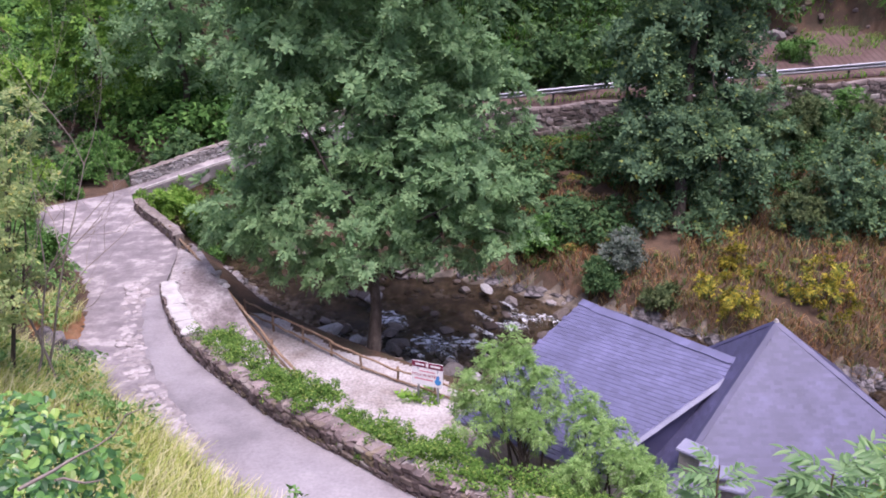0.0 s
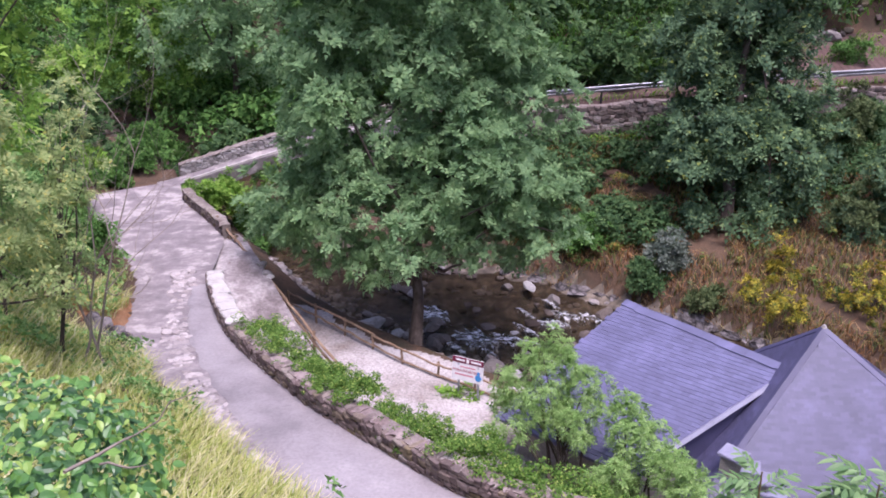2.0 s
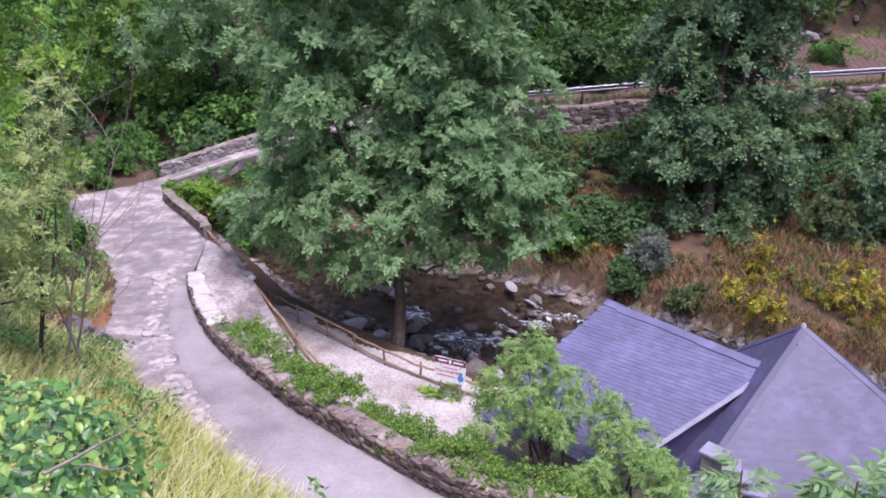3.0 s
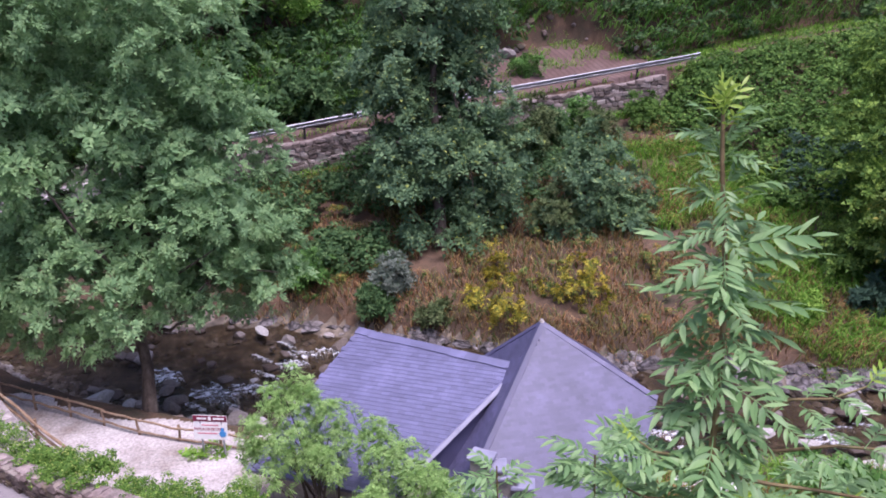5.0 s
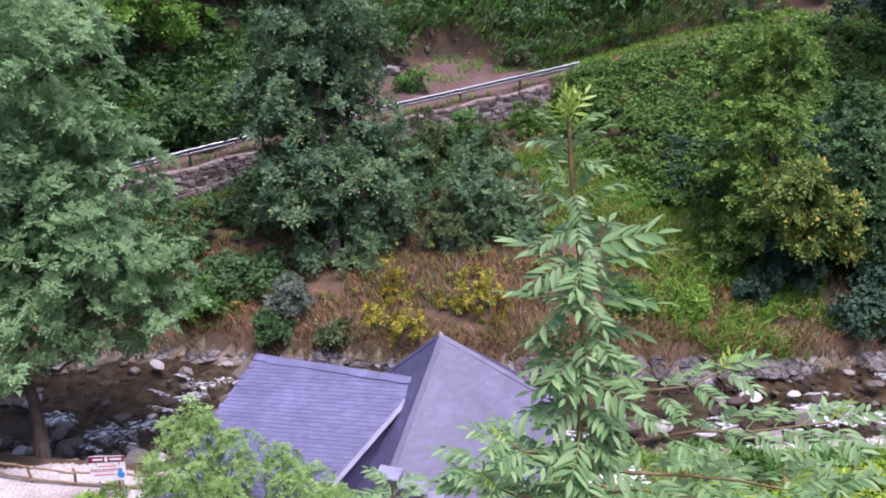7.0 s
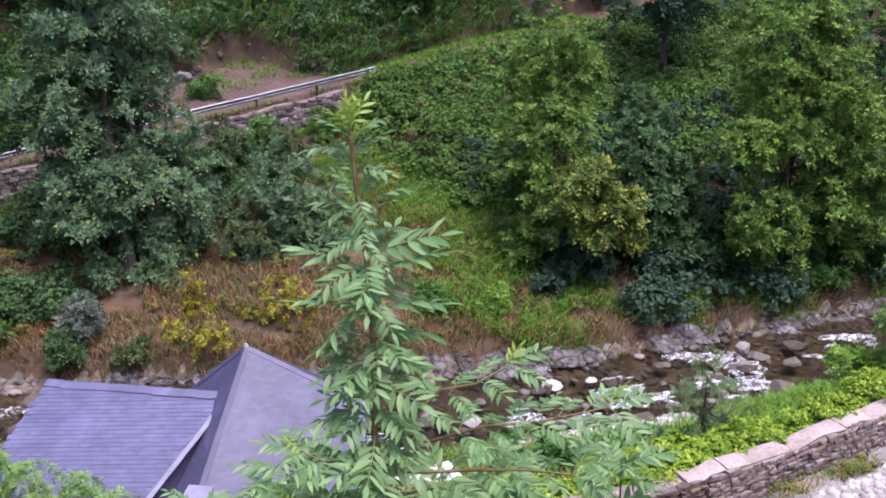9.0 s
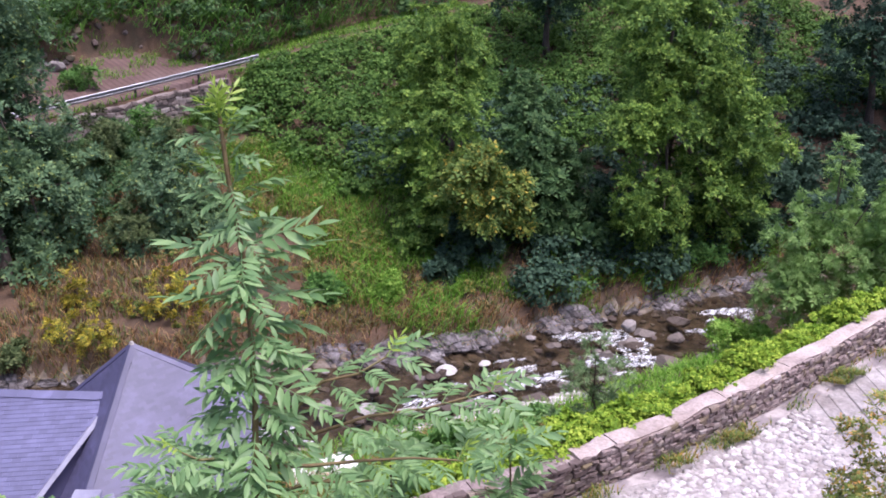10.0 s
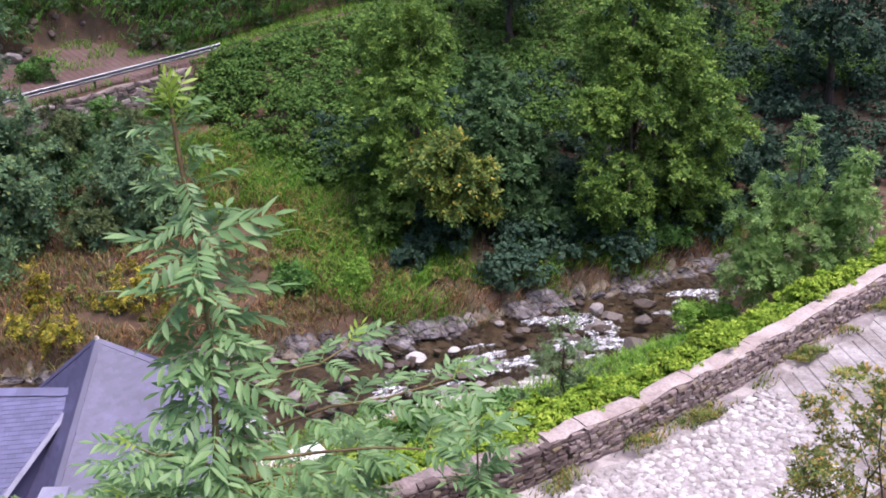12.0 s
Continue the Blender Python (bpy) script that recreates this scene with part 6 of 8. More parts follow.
tree(9, "elder_tree", T9, rel(T9, gz(*T9), [(30.2, 28.0, 4.6, 1.6, 1.4, 1.6), (31.4, 27.2, 3.2, 1.6, 1.4, 1.3), (30.6, 29.0, 6.6, 1.6, 1.4, 1.7), (32.2, 28.4, 5.4, 1.6, 1.4, 1.6), (31.4, 29.8, 8.4, 1.5, 1.3, 1.4), (32.6, 26.4, 2.4, 1.6, 1.3, 1.0)]),
     "dark blue-green elder leaning out between the ash trees", M_DARKLEAF, 330, 110, 0.16, 0.14, 0.42, 0.56)
bush(112, "green_bush", (20.5, 30.6), 0.8, 1.2, "green bush on the far bank", M_GREEN, 50)
bush(113, "green_bush", (22.4, 29.2), 0.6, 1.3, "green bush on the far bank", M_BRIGHT, 40)
bush(114, "green_bush", (21.6, 45.8), 1.3, 2.2, "olive green bush under the lane wall", M_OLIVE, 80)
bush(115, "dark_bush", (18.6, 46.6), 1.4, 2.4, "dark bush under the lane wall", M_DARKLEAF, 80)
bush(132, "green_bush", (17.0, 45.2), 1.7, 4.2, "tall olive green bush against the lane wall", M_OLIVE, 130)
bush(133, "green_bush", (20.4, 46.9), 1.1, 2.9, "green bush climbing the lane wall", M_GREEN, 70)
bush(134, "green_bush", (24.6, 47.0), 1.0, 2.0, "green bush at the end of the lane wall", M_CLIMB, 60)
bush(116, "green_bush", (20.2, 53.2), 1.3, 1.2, "low green bush beside the lane boulders", M_GREEN, 60)
bush(117, "silver_bush", (26.0, 59.5), 1.2, 2.4, "grey-leaved bush above the lane", M_GREY, 70)
bush(118, "dark_bush", (31.6, 30.0), 2.0, 2.8, "dark undergrowth between the trees", M_DARKLEAF, 130)
bush(119, "dark_bush", (33.5, 28.2), 1.8, 2.6, "dark undergrowth between the trees", M_DARKLEAF, 110)
# Bushes added over bare earth; their near-black colour stands for the slope's shade.
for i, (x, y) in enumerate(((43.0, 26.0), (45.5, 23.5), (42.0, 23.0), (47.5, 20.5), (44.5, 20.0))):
    bush(250 + i, "dark_bush", (x, y), 2.0, 2.6, "near-black bush added for the shade on the slope above the stream", M_FIR_SHADE, 120, 60, 0.15, 0.4)
bush(120, "dark_bush", (39.5, 23.0), 1.6, 2.2, "dark bush above the stream", M_DARKLEAF, 90)
bush(121, "green_bush", (36.4, 22.8), 1.2, 1.6, "green bush above the stream", M_GREEN, 60)
bush(122, "green_bush", (-12.2, 40.0), 1.1, 1.9, "green bush below the bridge", M_BRIGHT, 70)
bush(123, "green_bush", (-10.8, 41.0), 1.2, 2.4, "green bush below the bridge", M_GREEN, 60)
bush(124, "green_bush", (-16.8, 42.6), 1.4, 1.6, "dark green bush beside the road", M_GREEN, 70)
bush(125, "dark_bush", (-18.6, 43.5), 1.6, 2.0, "dark green bush beside the road", M_DARKLEAF, 80)
bush(126, "green_bush", (-0.6, 26.0), 0.7, 0.35, "low clump of weeds below the sign", M_BRIGHT, 20, 40, 0.1, 0.18)
bush(127, "green_bush", (0.6, 25.4), 0.7, 0.4, "low clump of weeds below the sign", M_GREEN, 24, 40, 0.1, 0.18)
bush(128, "green_bush", (14.6, 16.9), 1.1, 1.6, "dense green bush on the near bank", M_GREEN, 80)
bush(129, "green_bush", (16.8, 16.0), 0.9, 0.7, "pale green bush on the near bank", M_MAPLE, 70)
bush(130, "green_bush", (18.8, 16.6), 0.8, 0.6, "pale green bush on the near bank", M_MAPLE, 60)
bush(131, "green_bush", (30.2, 16.6), 1.3, 1.6, "bright green bush on the near bank", M_BRIGHT, 80)

for i, (x, y, r, h, m, lab) in enumerate([(-17.6, 36.6, 1.2, 1.8, M_GREEN, "green roadside bush"), (-17.2, 34.2, 1.1, 1.7, M_MAPLE, "pale green roadside bush"), (-19.6, 39.6, 1.5, 2.2, M_GREEN, "green roadside bush"), (-15.6, 32.4, 0.9, 1.3, M_MAPLE, "pale green roadside bush"),
                                        (-21.5, 46.5, 2.2, 3.2, M_DARKLEAF, "dark bush beyond the bridge"), (-17.5, 47.5, 2.0, 3.0, M_DARKLEAF, "dark bush beyond the bridge"), (-13.5, 48.6, 1.8, 2.6, M_DARKLEAF, "dark bush beyond the bridge"), (-25.5, 45.0, 2.4, 3.4, M_GREEN, "green bush beyond the road"), (-20.6, 42.0, 1.5, 2.0, M_GREEN, "green roadside bush"), (-18.4, 41.4, 1.2, 1.5, M_BRIGHT, "bright green roadside bush"), (-22.5, 43.0, 1.8, 2.4, M_GREEN, "green roadside bush"), (-16.9, 41.0, 0.9, 1.0, M_GREEN, "low green roadside bush"), (-23.0, 51.0, 2.4, 4.0, M_BRIGHT, "bright green bush beyond the bridge"), (-18.5, 52.0, 2.2, 3.6, M_GREEN, "green bush beyond the bridge"), (-13.4, 28.6, 0.8, 1.0, M_GREEN, "low green weed clump on the bank")]):
    bush(180 + i, "green_bush" if m is not M_DARKLEAF else "dark_bush", (x, y), r, h, lab + " with dense leaves", m, int(60 * r), 60, 0.12 + 0.05 * (r > 1.7), 0.3 + 0.12 * (r > 1.7))

for i, (x, y, r, h) in enumerate(((-13.0, 40.3, 0.9, 3.5), (-12.3, 40.9, 0.9, 3.6), (-11.6, 41.3, 0.9, 3.8), (-10.8, 41.8, 0.9, 3.9), (-10.1, 42.4, 0.9, 4.0))):
    bush(240 + i, "green_bush", (x, y), r, max(0.5, h - gz(x, y)), "green bush grown up against the bridge kerb", M_FRESH, 90, 60, 0.09)
bush(231, "green_bush", (-16.4, 44.4), 1.5, 1.8, "green bush beside the bridge end", M_GREEN, 110)
bush(232, "green_bush", (-15.4, 45.8), 1.5, 2.0, "dark green bush beside the bridge end", M_DARKLEAF, 110)

for i, x in enumerate((-4.0, -1.6, 0.8, 3.4, 5.6, 7.6, 9.6, 11.4, 13.0)):
    y = float(np.interp(x, ROAD2_X, ROAD2_Y)) + 3.6 + 0.7 * math.sin(i * 2.3)
    bush(210 + i, "dark_bush", (x, y), 1.7, 2.6 + 0.9 * math.sin(i * 1.7), "dark dense bush on the slope above the far lane", M_DARKLEAF if i % 3 else M_GREEN, 110, 60, 0.18, 0.42)

# many-stemmed young tree in front of the mill
FB = (2.2, 20.6)


def thicket(seed, name, at, stems, blobs, label, mat, clumps, per, leaf, clump_r, height, bark):
    rng = np.random.default_rng(seed)
    z = gz(*at)
    root = empty(name, (at[0], at[1], z), label, "tree", "trees")
    blobs = np.array(rel(at, z, blobs))
    for i in range(stems):
        b = blobs[i % len(blobs)]
        s = np.array([rng.normal(0, 0.3), rng.normal(0, 0.3), 0])
        e = b[:3] + rng.normal(0, 0.35, 3) * b[3:]
        q = [s, s + (e - s) * 0.3 + np.array([0, 0, 0.25]), s + (e - s) * 0.65 + np.array([0, 0, 0.2]), e]
        v, f = tube_arrays(q, [0.045, 0.035, 0.025, 0.008], 6)
        obj("stem", mesh_of("stem", v, f, bark, True), root)
    v, f = tuft_arrays(rng, blobs, int(clumps * per / 60), 8, 4, leaf * 2.4, 0.17, 0.5, 0.35, 0.5)
    obj("crown", mesh_of("crown", v, f, mat), root)


thicket(140, "young_ash", FB, 14, [(1.7, 21.8, 5.6, 0.6, 0.5, 0.9), (0.75, 21.6, 5.0, 0.7, 0.6, 0.9), (1.5, 21.3, 4.7, 1.0, 0.8, 1.0), (2.6, 21.3, 5.0, 0.7, 0.6, 0.8), (0.9, 21.2, 4.1, 0.9, 0.7, 0.8), (2.4, 20.9, 4.2, 0.9, 0.8, 0.9), (1.2, 21.8, 5.5, 0.35, 0.3, 0.7), (2.1, 21.5, 5.5, 0.35, 0.3, 0.7)],
        "light green many-stemmed young ash before the mill roof", M_SPRAY, 760, 26, 0.095, 0.26, 4, M_BARK)
thicket(141, "young_ash", (3.9, 19.0), 10, [(3.5, 20.3, 4.9, 0.5, 0.5, 0.6), (3.9, 19.8, 4.4, 0.8, 0.6, 0.7), (4.5, 19.0, 4.2, 0.7, 0.6, 0.6), (3.2, 19.4, 3.6, 0.8, 0.6, 0.7), (4.8, 18.2, 3.8, 0.8, 0.6, 0.7)],
        "yellow-green young ash before the mill roof", M_SPRAY, 760, 26, 0.095, 0.26, 4, M_BARK)

# bank above the road
def bank_tree(seed, name, at, blobs, label, mat, clumps, leaf, clump_r, r=0.05):
    return tree(seed, name, at, rel(at, gz(*at), blobs), label, mat, clumps, 32, leaf, r, clump_r * 1.25, 0.34, limbs=12)


bank_tree(150, "young_tree", (-8.6, 16.4), [(-7.9, 16.6, 13.6, 0.55, 0.5, 0.7), (-7.6, 16.2, 12.7, 0.7, 0.6, 0.8), (-8.3, 15.9, 11.9, 0.8, 0.7, 0.8)],
          "young tree with yellow-tipped leaves above the road", M_BANKLEAF, 170, 0.085, 0.18)
bank_tree(151, "young_tree", (-9.0, 13.6), [(-8.0, 14.1, 12.4, 0.8, 0.7, 0.9), (-8.6, 14.5, 13.6, 0.8, 0.7, 0.9), (-7.4, 14.0, 11.4, 0.7, 0.6, 0.7)],
          "pale green young tree on the bank", M_BANKLEAF, 240, 0.085, 0.18)
bank_tree(152, "young_tree", (-11.6, 19.6), [(-10.9, 19.6, 10.8, 0.9, 0.8, 0.9), (-11.6, 19.2, 12.2, 1.0, 0.8, 1.0), (-12.2, 20.6, 10.4, 0.9, 0.8, 0.8)],
          "pale green young tree on the bank", M_MAPLE, 260, 0.10, 0.22)
bank_tree(153, "overhanging_tree", (-7.6, 7.4), [(-5.0, 8.8, 16.5, 0.7, 0.7, 0.6), (-4.75, 9.2, 17.0, 0.6, 0.6, 0.5), (-5.3, 8.8, 15.7, 0.7, 0.7, 0.6)],
          "bright green branches of a tree beside the viewpoint", M_BRIGHT, 170, 0.07, 0.18, 0.07)


def bare_tree(seed, at, height, label, lean):
    """A dead sapling: trunk, forks and twigs without leaves."""
    rng = np.random.default_rng(seed)
    z = gz(*at)
    root = empty("bare_sapling", (at[0], at[1], z), label, "tree", "bare saplings")

    def grow(a, d, length, r, depth):
        n = 5
        pts, p, dd = [np.array(a)], np.array(a), np.array(d)
        for i in range(n):
            dd = unit(dd + rng.normal(0, 0.14, 3) + np.array([0, 0, 0.05]))
            p = p + dd * length / n
            pts.append(p)
        v, f = tube_arrays(pts, [r * (1 - 0.75 * i / n) for i in range(n + 1)], 5)
        obj("trunk" if depth == 0 else "branch", mesh_of("branch", v, f, M_TWIG, True), root)
        if depth < 3:
            for k in range(5 if depth == 0 else 4):
                i = int(rng.integers(2, n + 1))
                nd = unit(dd + rng.normal(0, 0.55, 3) + np.array([0, 0, 0.2]))
                grow(pts[i], nd, length * rng.uniform(0.4, 0.62), r * 0.5 * (1 - 0.08 * i), depth + 1)
    grow((0, 0, 0), lean, height, 0.035, 0)


bank_tree(154, "young_tree", (-9.4, 15.2), [(-8.2, 15.4, 12.4, 0.8, 0.7, 0.9), (-8.8, 15.2, 13.4, 0.7, 0.6, 0.8), (-8.0, 15.0, 11.2, 0.8, 0.7, 0.8), (-8.6, 16.6, 10.6, 1.0, 0.8, 0.9)],
          "pale green young tree on the bank", M_BANKLEAF, 260, 0.085, 0.18)
bank_tree(155, "young_tree", (-10.2, 17.6), [(-9.6, 17.8, 10.2, 1.0, 0.8, 0.9), (-10.4, 18.0, 11.4, 1.0, 0.8, 1.0)],
          "green young tree above the rocks", M_MAPLE, 240, 0.10, 0.2)
bare_tree(160, (-8.0, 17.2), 5.4, "grey leafless sapling on the bank above the road", (-0.02, 0.0, 1.0))
bare_tree(161, (-8.6, 17.7), 5.0, "grey leafless sapling among young leaves", (0.08, 0.0, 1.0))
bare_tree(162, (-8.3, 16.6), 4.2, "thin leafless sapling on the bank above the road", (0.3, 0.1, 1.0))

# shrub with turning leaves beside the right-hand road
bush(170, "turning_shrub", (6.9, 1.9), 0.85, 2.9, "tangled shrub with green and yellow-red autumn leaves", M_RUST, 700, 36, 0.03, 0.16, 0.2, 0.55, 46)


# ---- ground cover ----
def scatter(rng, n, box, keep=None):
    x = rng.uniform(box[0], box[1], n)
    y = rng.uniform(box[2], box[3], n)
    if keep is not None:
        k = keep(x, y)
        x, y = x[k], y[k]
    return np.stack([x, y, land(x, y)], 1)


def slope_normal(p):
    e = 0.3
    dx = (land(p[:, 0] + e, p[:, 1]) - land(p[:, 0] - e, p[:, 1])) / (2 * e)
    dy = (land(p[:, 0], p[:, 1] + e) - land(p[:, 0], p[:, 1] - e)) / (2 * e)
    return unit(np.stack([-dx, -dy, np.ones(len(p))], 1))


def stuff(name, arrays, mat, label, category):
    v, f = arrays
    return tagged(new(name, mesh_of(name, v, f, mat)), label, category, "", "stuff")


def far_u(x, y):
    yf = np.interp(x, FAR_X, FAR_Y)
    yr = np.interp(x, ROAD2_X, ROAD2_Y)
    return (y - yf) / (yr - yf)


rng = np.random.default_rng(77)
M_WEED = leaf_material("bank_weed_leaves", [(0.0, (0.06, 0.12, 0.03)), (0.4, (0.12, 0.20, 0.05)), (0.75, (0.22, 0.24, 0.06)), (1.0, (0.34, 0.22, 0.08))], 0.8, (1.5, 0.9, 0.5), 0.3)
# dry grass on the lower far bank
p = scatter(rng, 70000, (-6, 28, 25, 49), lambda x, y: (far_u(x, y) > 0.0) & (far_u(x, y) < 0.93) & (wob(x, y, 0.8) + wob(x, y, 2.1) * 0.5 > -0.6) & (x > 1) & (x < 25.5 + 1.5 * wob(x, y, 0.9)))
stuff("dry_grass", blade_arrays(rng, p, 0.42, 0.017, 0.7, (-0.2, -0.5, 0)), M_DRY, "dry brown grass on the far bank", "grass")
def mounds(rng, n, box, keep, r, flat, lift=0.3):
    """Low leafy heaps over the ground."""
    p = scatter(rng, n, box, keep)
    rad = r * rng.uniform(0.6, 1.5, len(p))
    return np.concatenate([p + np.array([0, 0, 1]) * (rad * lift)[:, None], np.stack([rad, rad, rad * flat], 1)], 1)


def ivied(x, y):
    u = far_u(x, y)
    return (u > 0.42) & (u < 0.99) & (x > np.interp(u, [0.4, 0.75, 1.0], [26.8, 25.6, 24.4]) + 1.2 * wob(x, y, 0.7)) & (x < 62)


p = scatter(rng, 16000, (22, 42, 14, 44), lambda x, y: (far_u(x, y) > 0.0) & (far_u(x, y) < 0.62 - 0.4 * smooth_step(25, 29, x)) & (wob(x, y, 1.1) + 0.5 * wob(x, y, 2.7) < -0.2 + 0.8 * smooth_step(0.3, 0.0, far_u(x, y))))
stuff("dry_fringe", blade_arrays(rng, p, 0.45, 0.018, 0.7, (-0.2, -0.6, 0)), M_DRY, "dry orange grass among the green above the rocks", "grass")
b = mounds(rng, 6000, (20, 62, 10, 50), ivied, 0.75, 0.55)
stuff("climber_cover", crown_arrays(rng, b, 6600, 27, 0.17, 0.44, 0.65, 0.6, 0.6), M_CLIMB, "tangle of green climbers over the far slope", "climbers")
# The shade under the trees is carried by these near-black leaves.
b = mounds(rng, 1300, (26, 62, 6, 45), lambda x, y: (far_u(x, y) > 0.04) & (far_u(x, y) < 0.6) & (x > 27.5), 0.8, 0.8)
stuff("shade_cover", crown_arrays(rng, b, 2900, 30, 0.21, 0.5, 0.6, 0.5, 0.7), M_FIR_SHADE, "undergrowth below the trees, their shade put into near-black leaves", "undergrowth")
p = scatter(rng, 72000, (17, 44, 14, 46), lambda x, y: (far_u(x, y) > 0.0) & (wob(x, y, 1.1) + 0.5 * wob(x, y, 2.7) > -0.75 + 0.8 * smooth_step(0.3, 0.0, far_u(x, y))) & (far_u(x, y) < 0.8 - 0.55 * smooth_step(26, 30, x)) & (x > 20.5 + 2.5 * wob(x, y, 0.6)))
stuff("bank_grass", blade_arrays(rng, p, 0.6, 0.022, 0.8, (-0.2, -0.7, 0)), M_GRASS, "bright green grass hanging over the far bank", "grass")
b = mounds(rng, 420, (-14, 20, 34, 50), lambda x, y: (far_u(x, y) > 0.22) & (far_u(x, y) < 0.98) & ((x < 7 + 2 * wob(x, y, 0.8)) | (far_u(x, y) > 0.6)), 0.8, 0.9)
stuff("undergrowth", crown_arrays(rng, b, 1900, 32, 0.19, 0.42, 0.55, 0.5, 0.7), M_DARKLEAF, "dark leafy undergrowth on the far bank", "undergrowth")
b = mounds(rng, 620, (1, 28, 25, 48), lambda x, y: (far_u(x, y) > 0.1) & (far_u(x, y) < 0.9), 0.34, 1.1)
stuff("bank_weeds_far", crown_arrays(rng, b, 640, 34, 0.12, 0.22, 0.5, 0.5, 0.6), M_WEED, "scattered green weeds among the dry grass", "weeds")


def upper(x, y):
    yr = np.interp(x, ROAD2_X, ROAD2_Y)
    pad = 4.0 * smooth_step(11, 14, x) * (1 - smooth_step(24, 29, x))
    return y > yr + 4.2 - 1.9 * (1 - smooth_step(9, 13, x)) + pad - 1.0 * smooth_step(25, 28, x) + 0.4 * wob(x, y, 1.1)


# weeds on the earth bank above the lane, and a green verge where the lane becomes a track
p = scatter(rng, 20000, (8, 46, 48, 60), lambda x, y: (y > np.interp(x, ROAD2_X, ROAD2_Y) + 3.4) & (wob(x, y, 1.7) > 0.05) & (~upper(x, y - 1.0)))
stuff("lane_weeds", blade_arrays(rng, p, 0.35, 0.02, 0.8, (0, -0.6, 0)), M_GRASS, "weeds on the earth bank above the lane", "weeds")
p = scatter(rng, 26000, (27.5, 46, 44, 58), lambda x, y: (y > np.interp(x, ROAD2_X, ROAD2_Y) - 0.4) & (y < np.interp(x, ROAD2_X, ROAD2_Y) + 4.6) & (np.abs(y - np.interp(x, ROAD2_X, ROAD2_Y) - 0.9) > 0.35))
stuff("track_grass", blade_arrays(rng, p, 0.22, 0.02, 0.7), M_GRASS, "green grass along the upper track", "grass")


p = scatter(rng, 24000, (0, 31, 46, 53), lambda x, y: (y > np.interp(x, ROAD2_X, ROAD2_Y) - 1.3) & (y < np.interp(x, ROAD2_X, ROAD2_Y) + 0.1) & (wob(x, y, 1.3) > -0.5))
stuff("lane_edge_grass", blade_arrays(rng, p, 0.42, 0.025, 0.9, (0, -0.7, 0)), M_GRASS, "grass hanging over the lane's retaining wall", "grass")


# upper hillside
b = mounds(rng, 1300, (-34, 74, 28, 84), upper, 1.3, 0.9)
stuff("hillside_brush", crown_arrays(rng, b, 3000, 26, 0.38, 0.7, 0.5, 0.5, 0.7), M_DARKLEAF, "dark brush on the upper hillside", "brush")
b = mounds(rng, 1100, (-12, 46, 46, 68), lambda x, y: upper(x, y) & ~upper(x, y - 7.0), 0.9, 1.0, 0.5)
stuff("lane_brush", crown_arrays(rng, b, 1200, 36, 0.24, 0.5, 0.4, 0.3, 0.7), M_DARKLEAF, "thick green brush above the lane", "brush")
p = scatter(rng, 36000, (-12, 42, 48, 68), lambda x, y: upper(x, y) & ~upper(x, y - 6.0))
nrm = slope_normal(p)
lift = rng.uniform(0.3, 1.8, len(p))[:, None]
stuff("hillside_ferns", blade_arrays(rng, p + nrm * lift * 0.6, 1.1, 0.045, 1.2, (0, -0.9, -0.6)), M_FERN, "drooping ferns above the lane", "ferns")
b = mounds(rng, 900, (-50, -11, 38, 90), lambda x, y: (y > np.interp(x, FAR_X, FAR_Y) + 1.0) & (x < -11), 1.3, 0.9)
stuff("upstream_brush", crown_arrays(rng, b, 2600, 24, 0.34, 0.75, 0.5, 0.5, 0.7), M_GREEN, "green brush along the upstream bank", "brush")
b = mounds(rng, 500, (-45, -13, 26, 70), lambda x, y: (y < np.interp(x, NEAR_X, NEAR_Y) - 0.5) & (poly_side(x, y, BANK, BANK_Z)[0] < -0.6), 0.9, 0.9)
stuff("roadside_brush", crown_arrays(rng, b, 1300, 32, 0.22, 0.5, 0.5, 0.5, 0.7), M_GREEN, "green brush on the slope beside the road", "brush")

# near bank: yellow-green grass and weeds
def near_bank(x, y):
    d, _ = poly_side(x, y, BANK, BANK_Z)
    return (d < -0.25 - 0.3 * wob(x, y, 1.4)) & (wob(x, y, 0.9, 1.0) > -0.8) & (np.hypot(x + 10.3, y - 22.6) > 1.6)


p = scatter(rng, 58000, (-12, 0, 6, 30), near_bank)
stuff("bank_tufts", blade_arrays(rng, p, 0.44, 0.011, 1.0, (0.5, 0.5, 0)), M_LIME, "yellow-green grass on the bank above the road", "grass")


def bank_weeds(x, y):
    d, _ = poly_side(x, y, BANK, BANK_Z)
    return (d < -0.4) & ((wob(x, y, 0.9, 1.0) <= -0.35) | (x < -8.6)) & (np.hypot(x + 10.2, y - 22.2) > 1.7)


p = scatter(rng, 130000, (-20, 2, 2.5, 40), bank_weeds)
nrm = slope_normal(p)
hgt = (0.15 + 0.5 * np.maximum(0, wob(p[:, 0], p[:, 1], 1.5, 2.0)) + rng.uniform(0, 0.2, len(p)))[:, None]
stuff("bank_weeds", sliver_arrays(rng, p + nrm * hgt, unit(nrm + rng.normal(0, 0.5, p.shape)), 0.11 * rng.uniform(0.6, 1.4, len(p)), 0.7), M_MAPLE, "low leafy weeds on the bank above the road", "weeds")
p = scatter(rng, 26000, (10, 44, 12, 36), lambda x, y: (far_u(x, y) > -0.01) & (far_u(x, y) < 0.08))
stuff("edge_grass", blade_arrays(rng, p, 0.5, 0.018, 1.0, (-0.3, -0.9, 0)), M_DRY, "dry grass hanging over the bedrock", "grass")
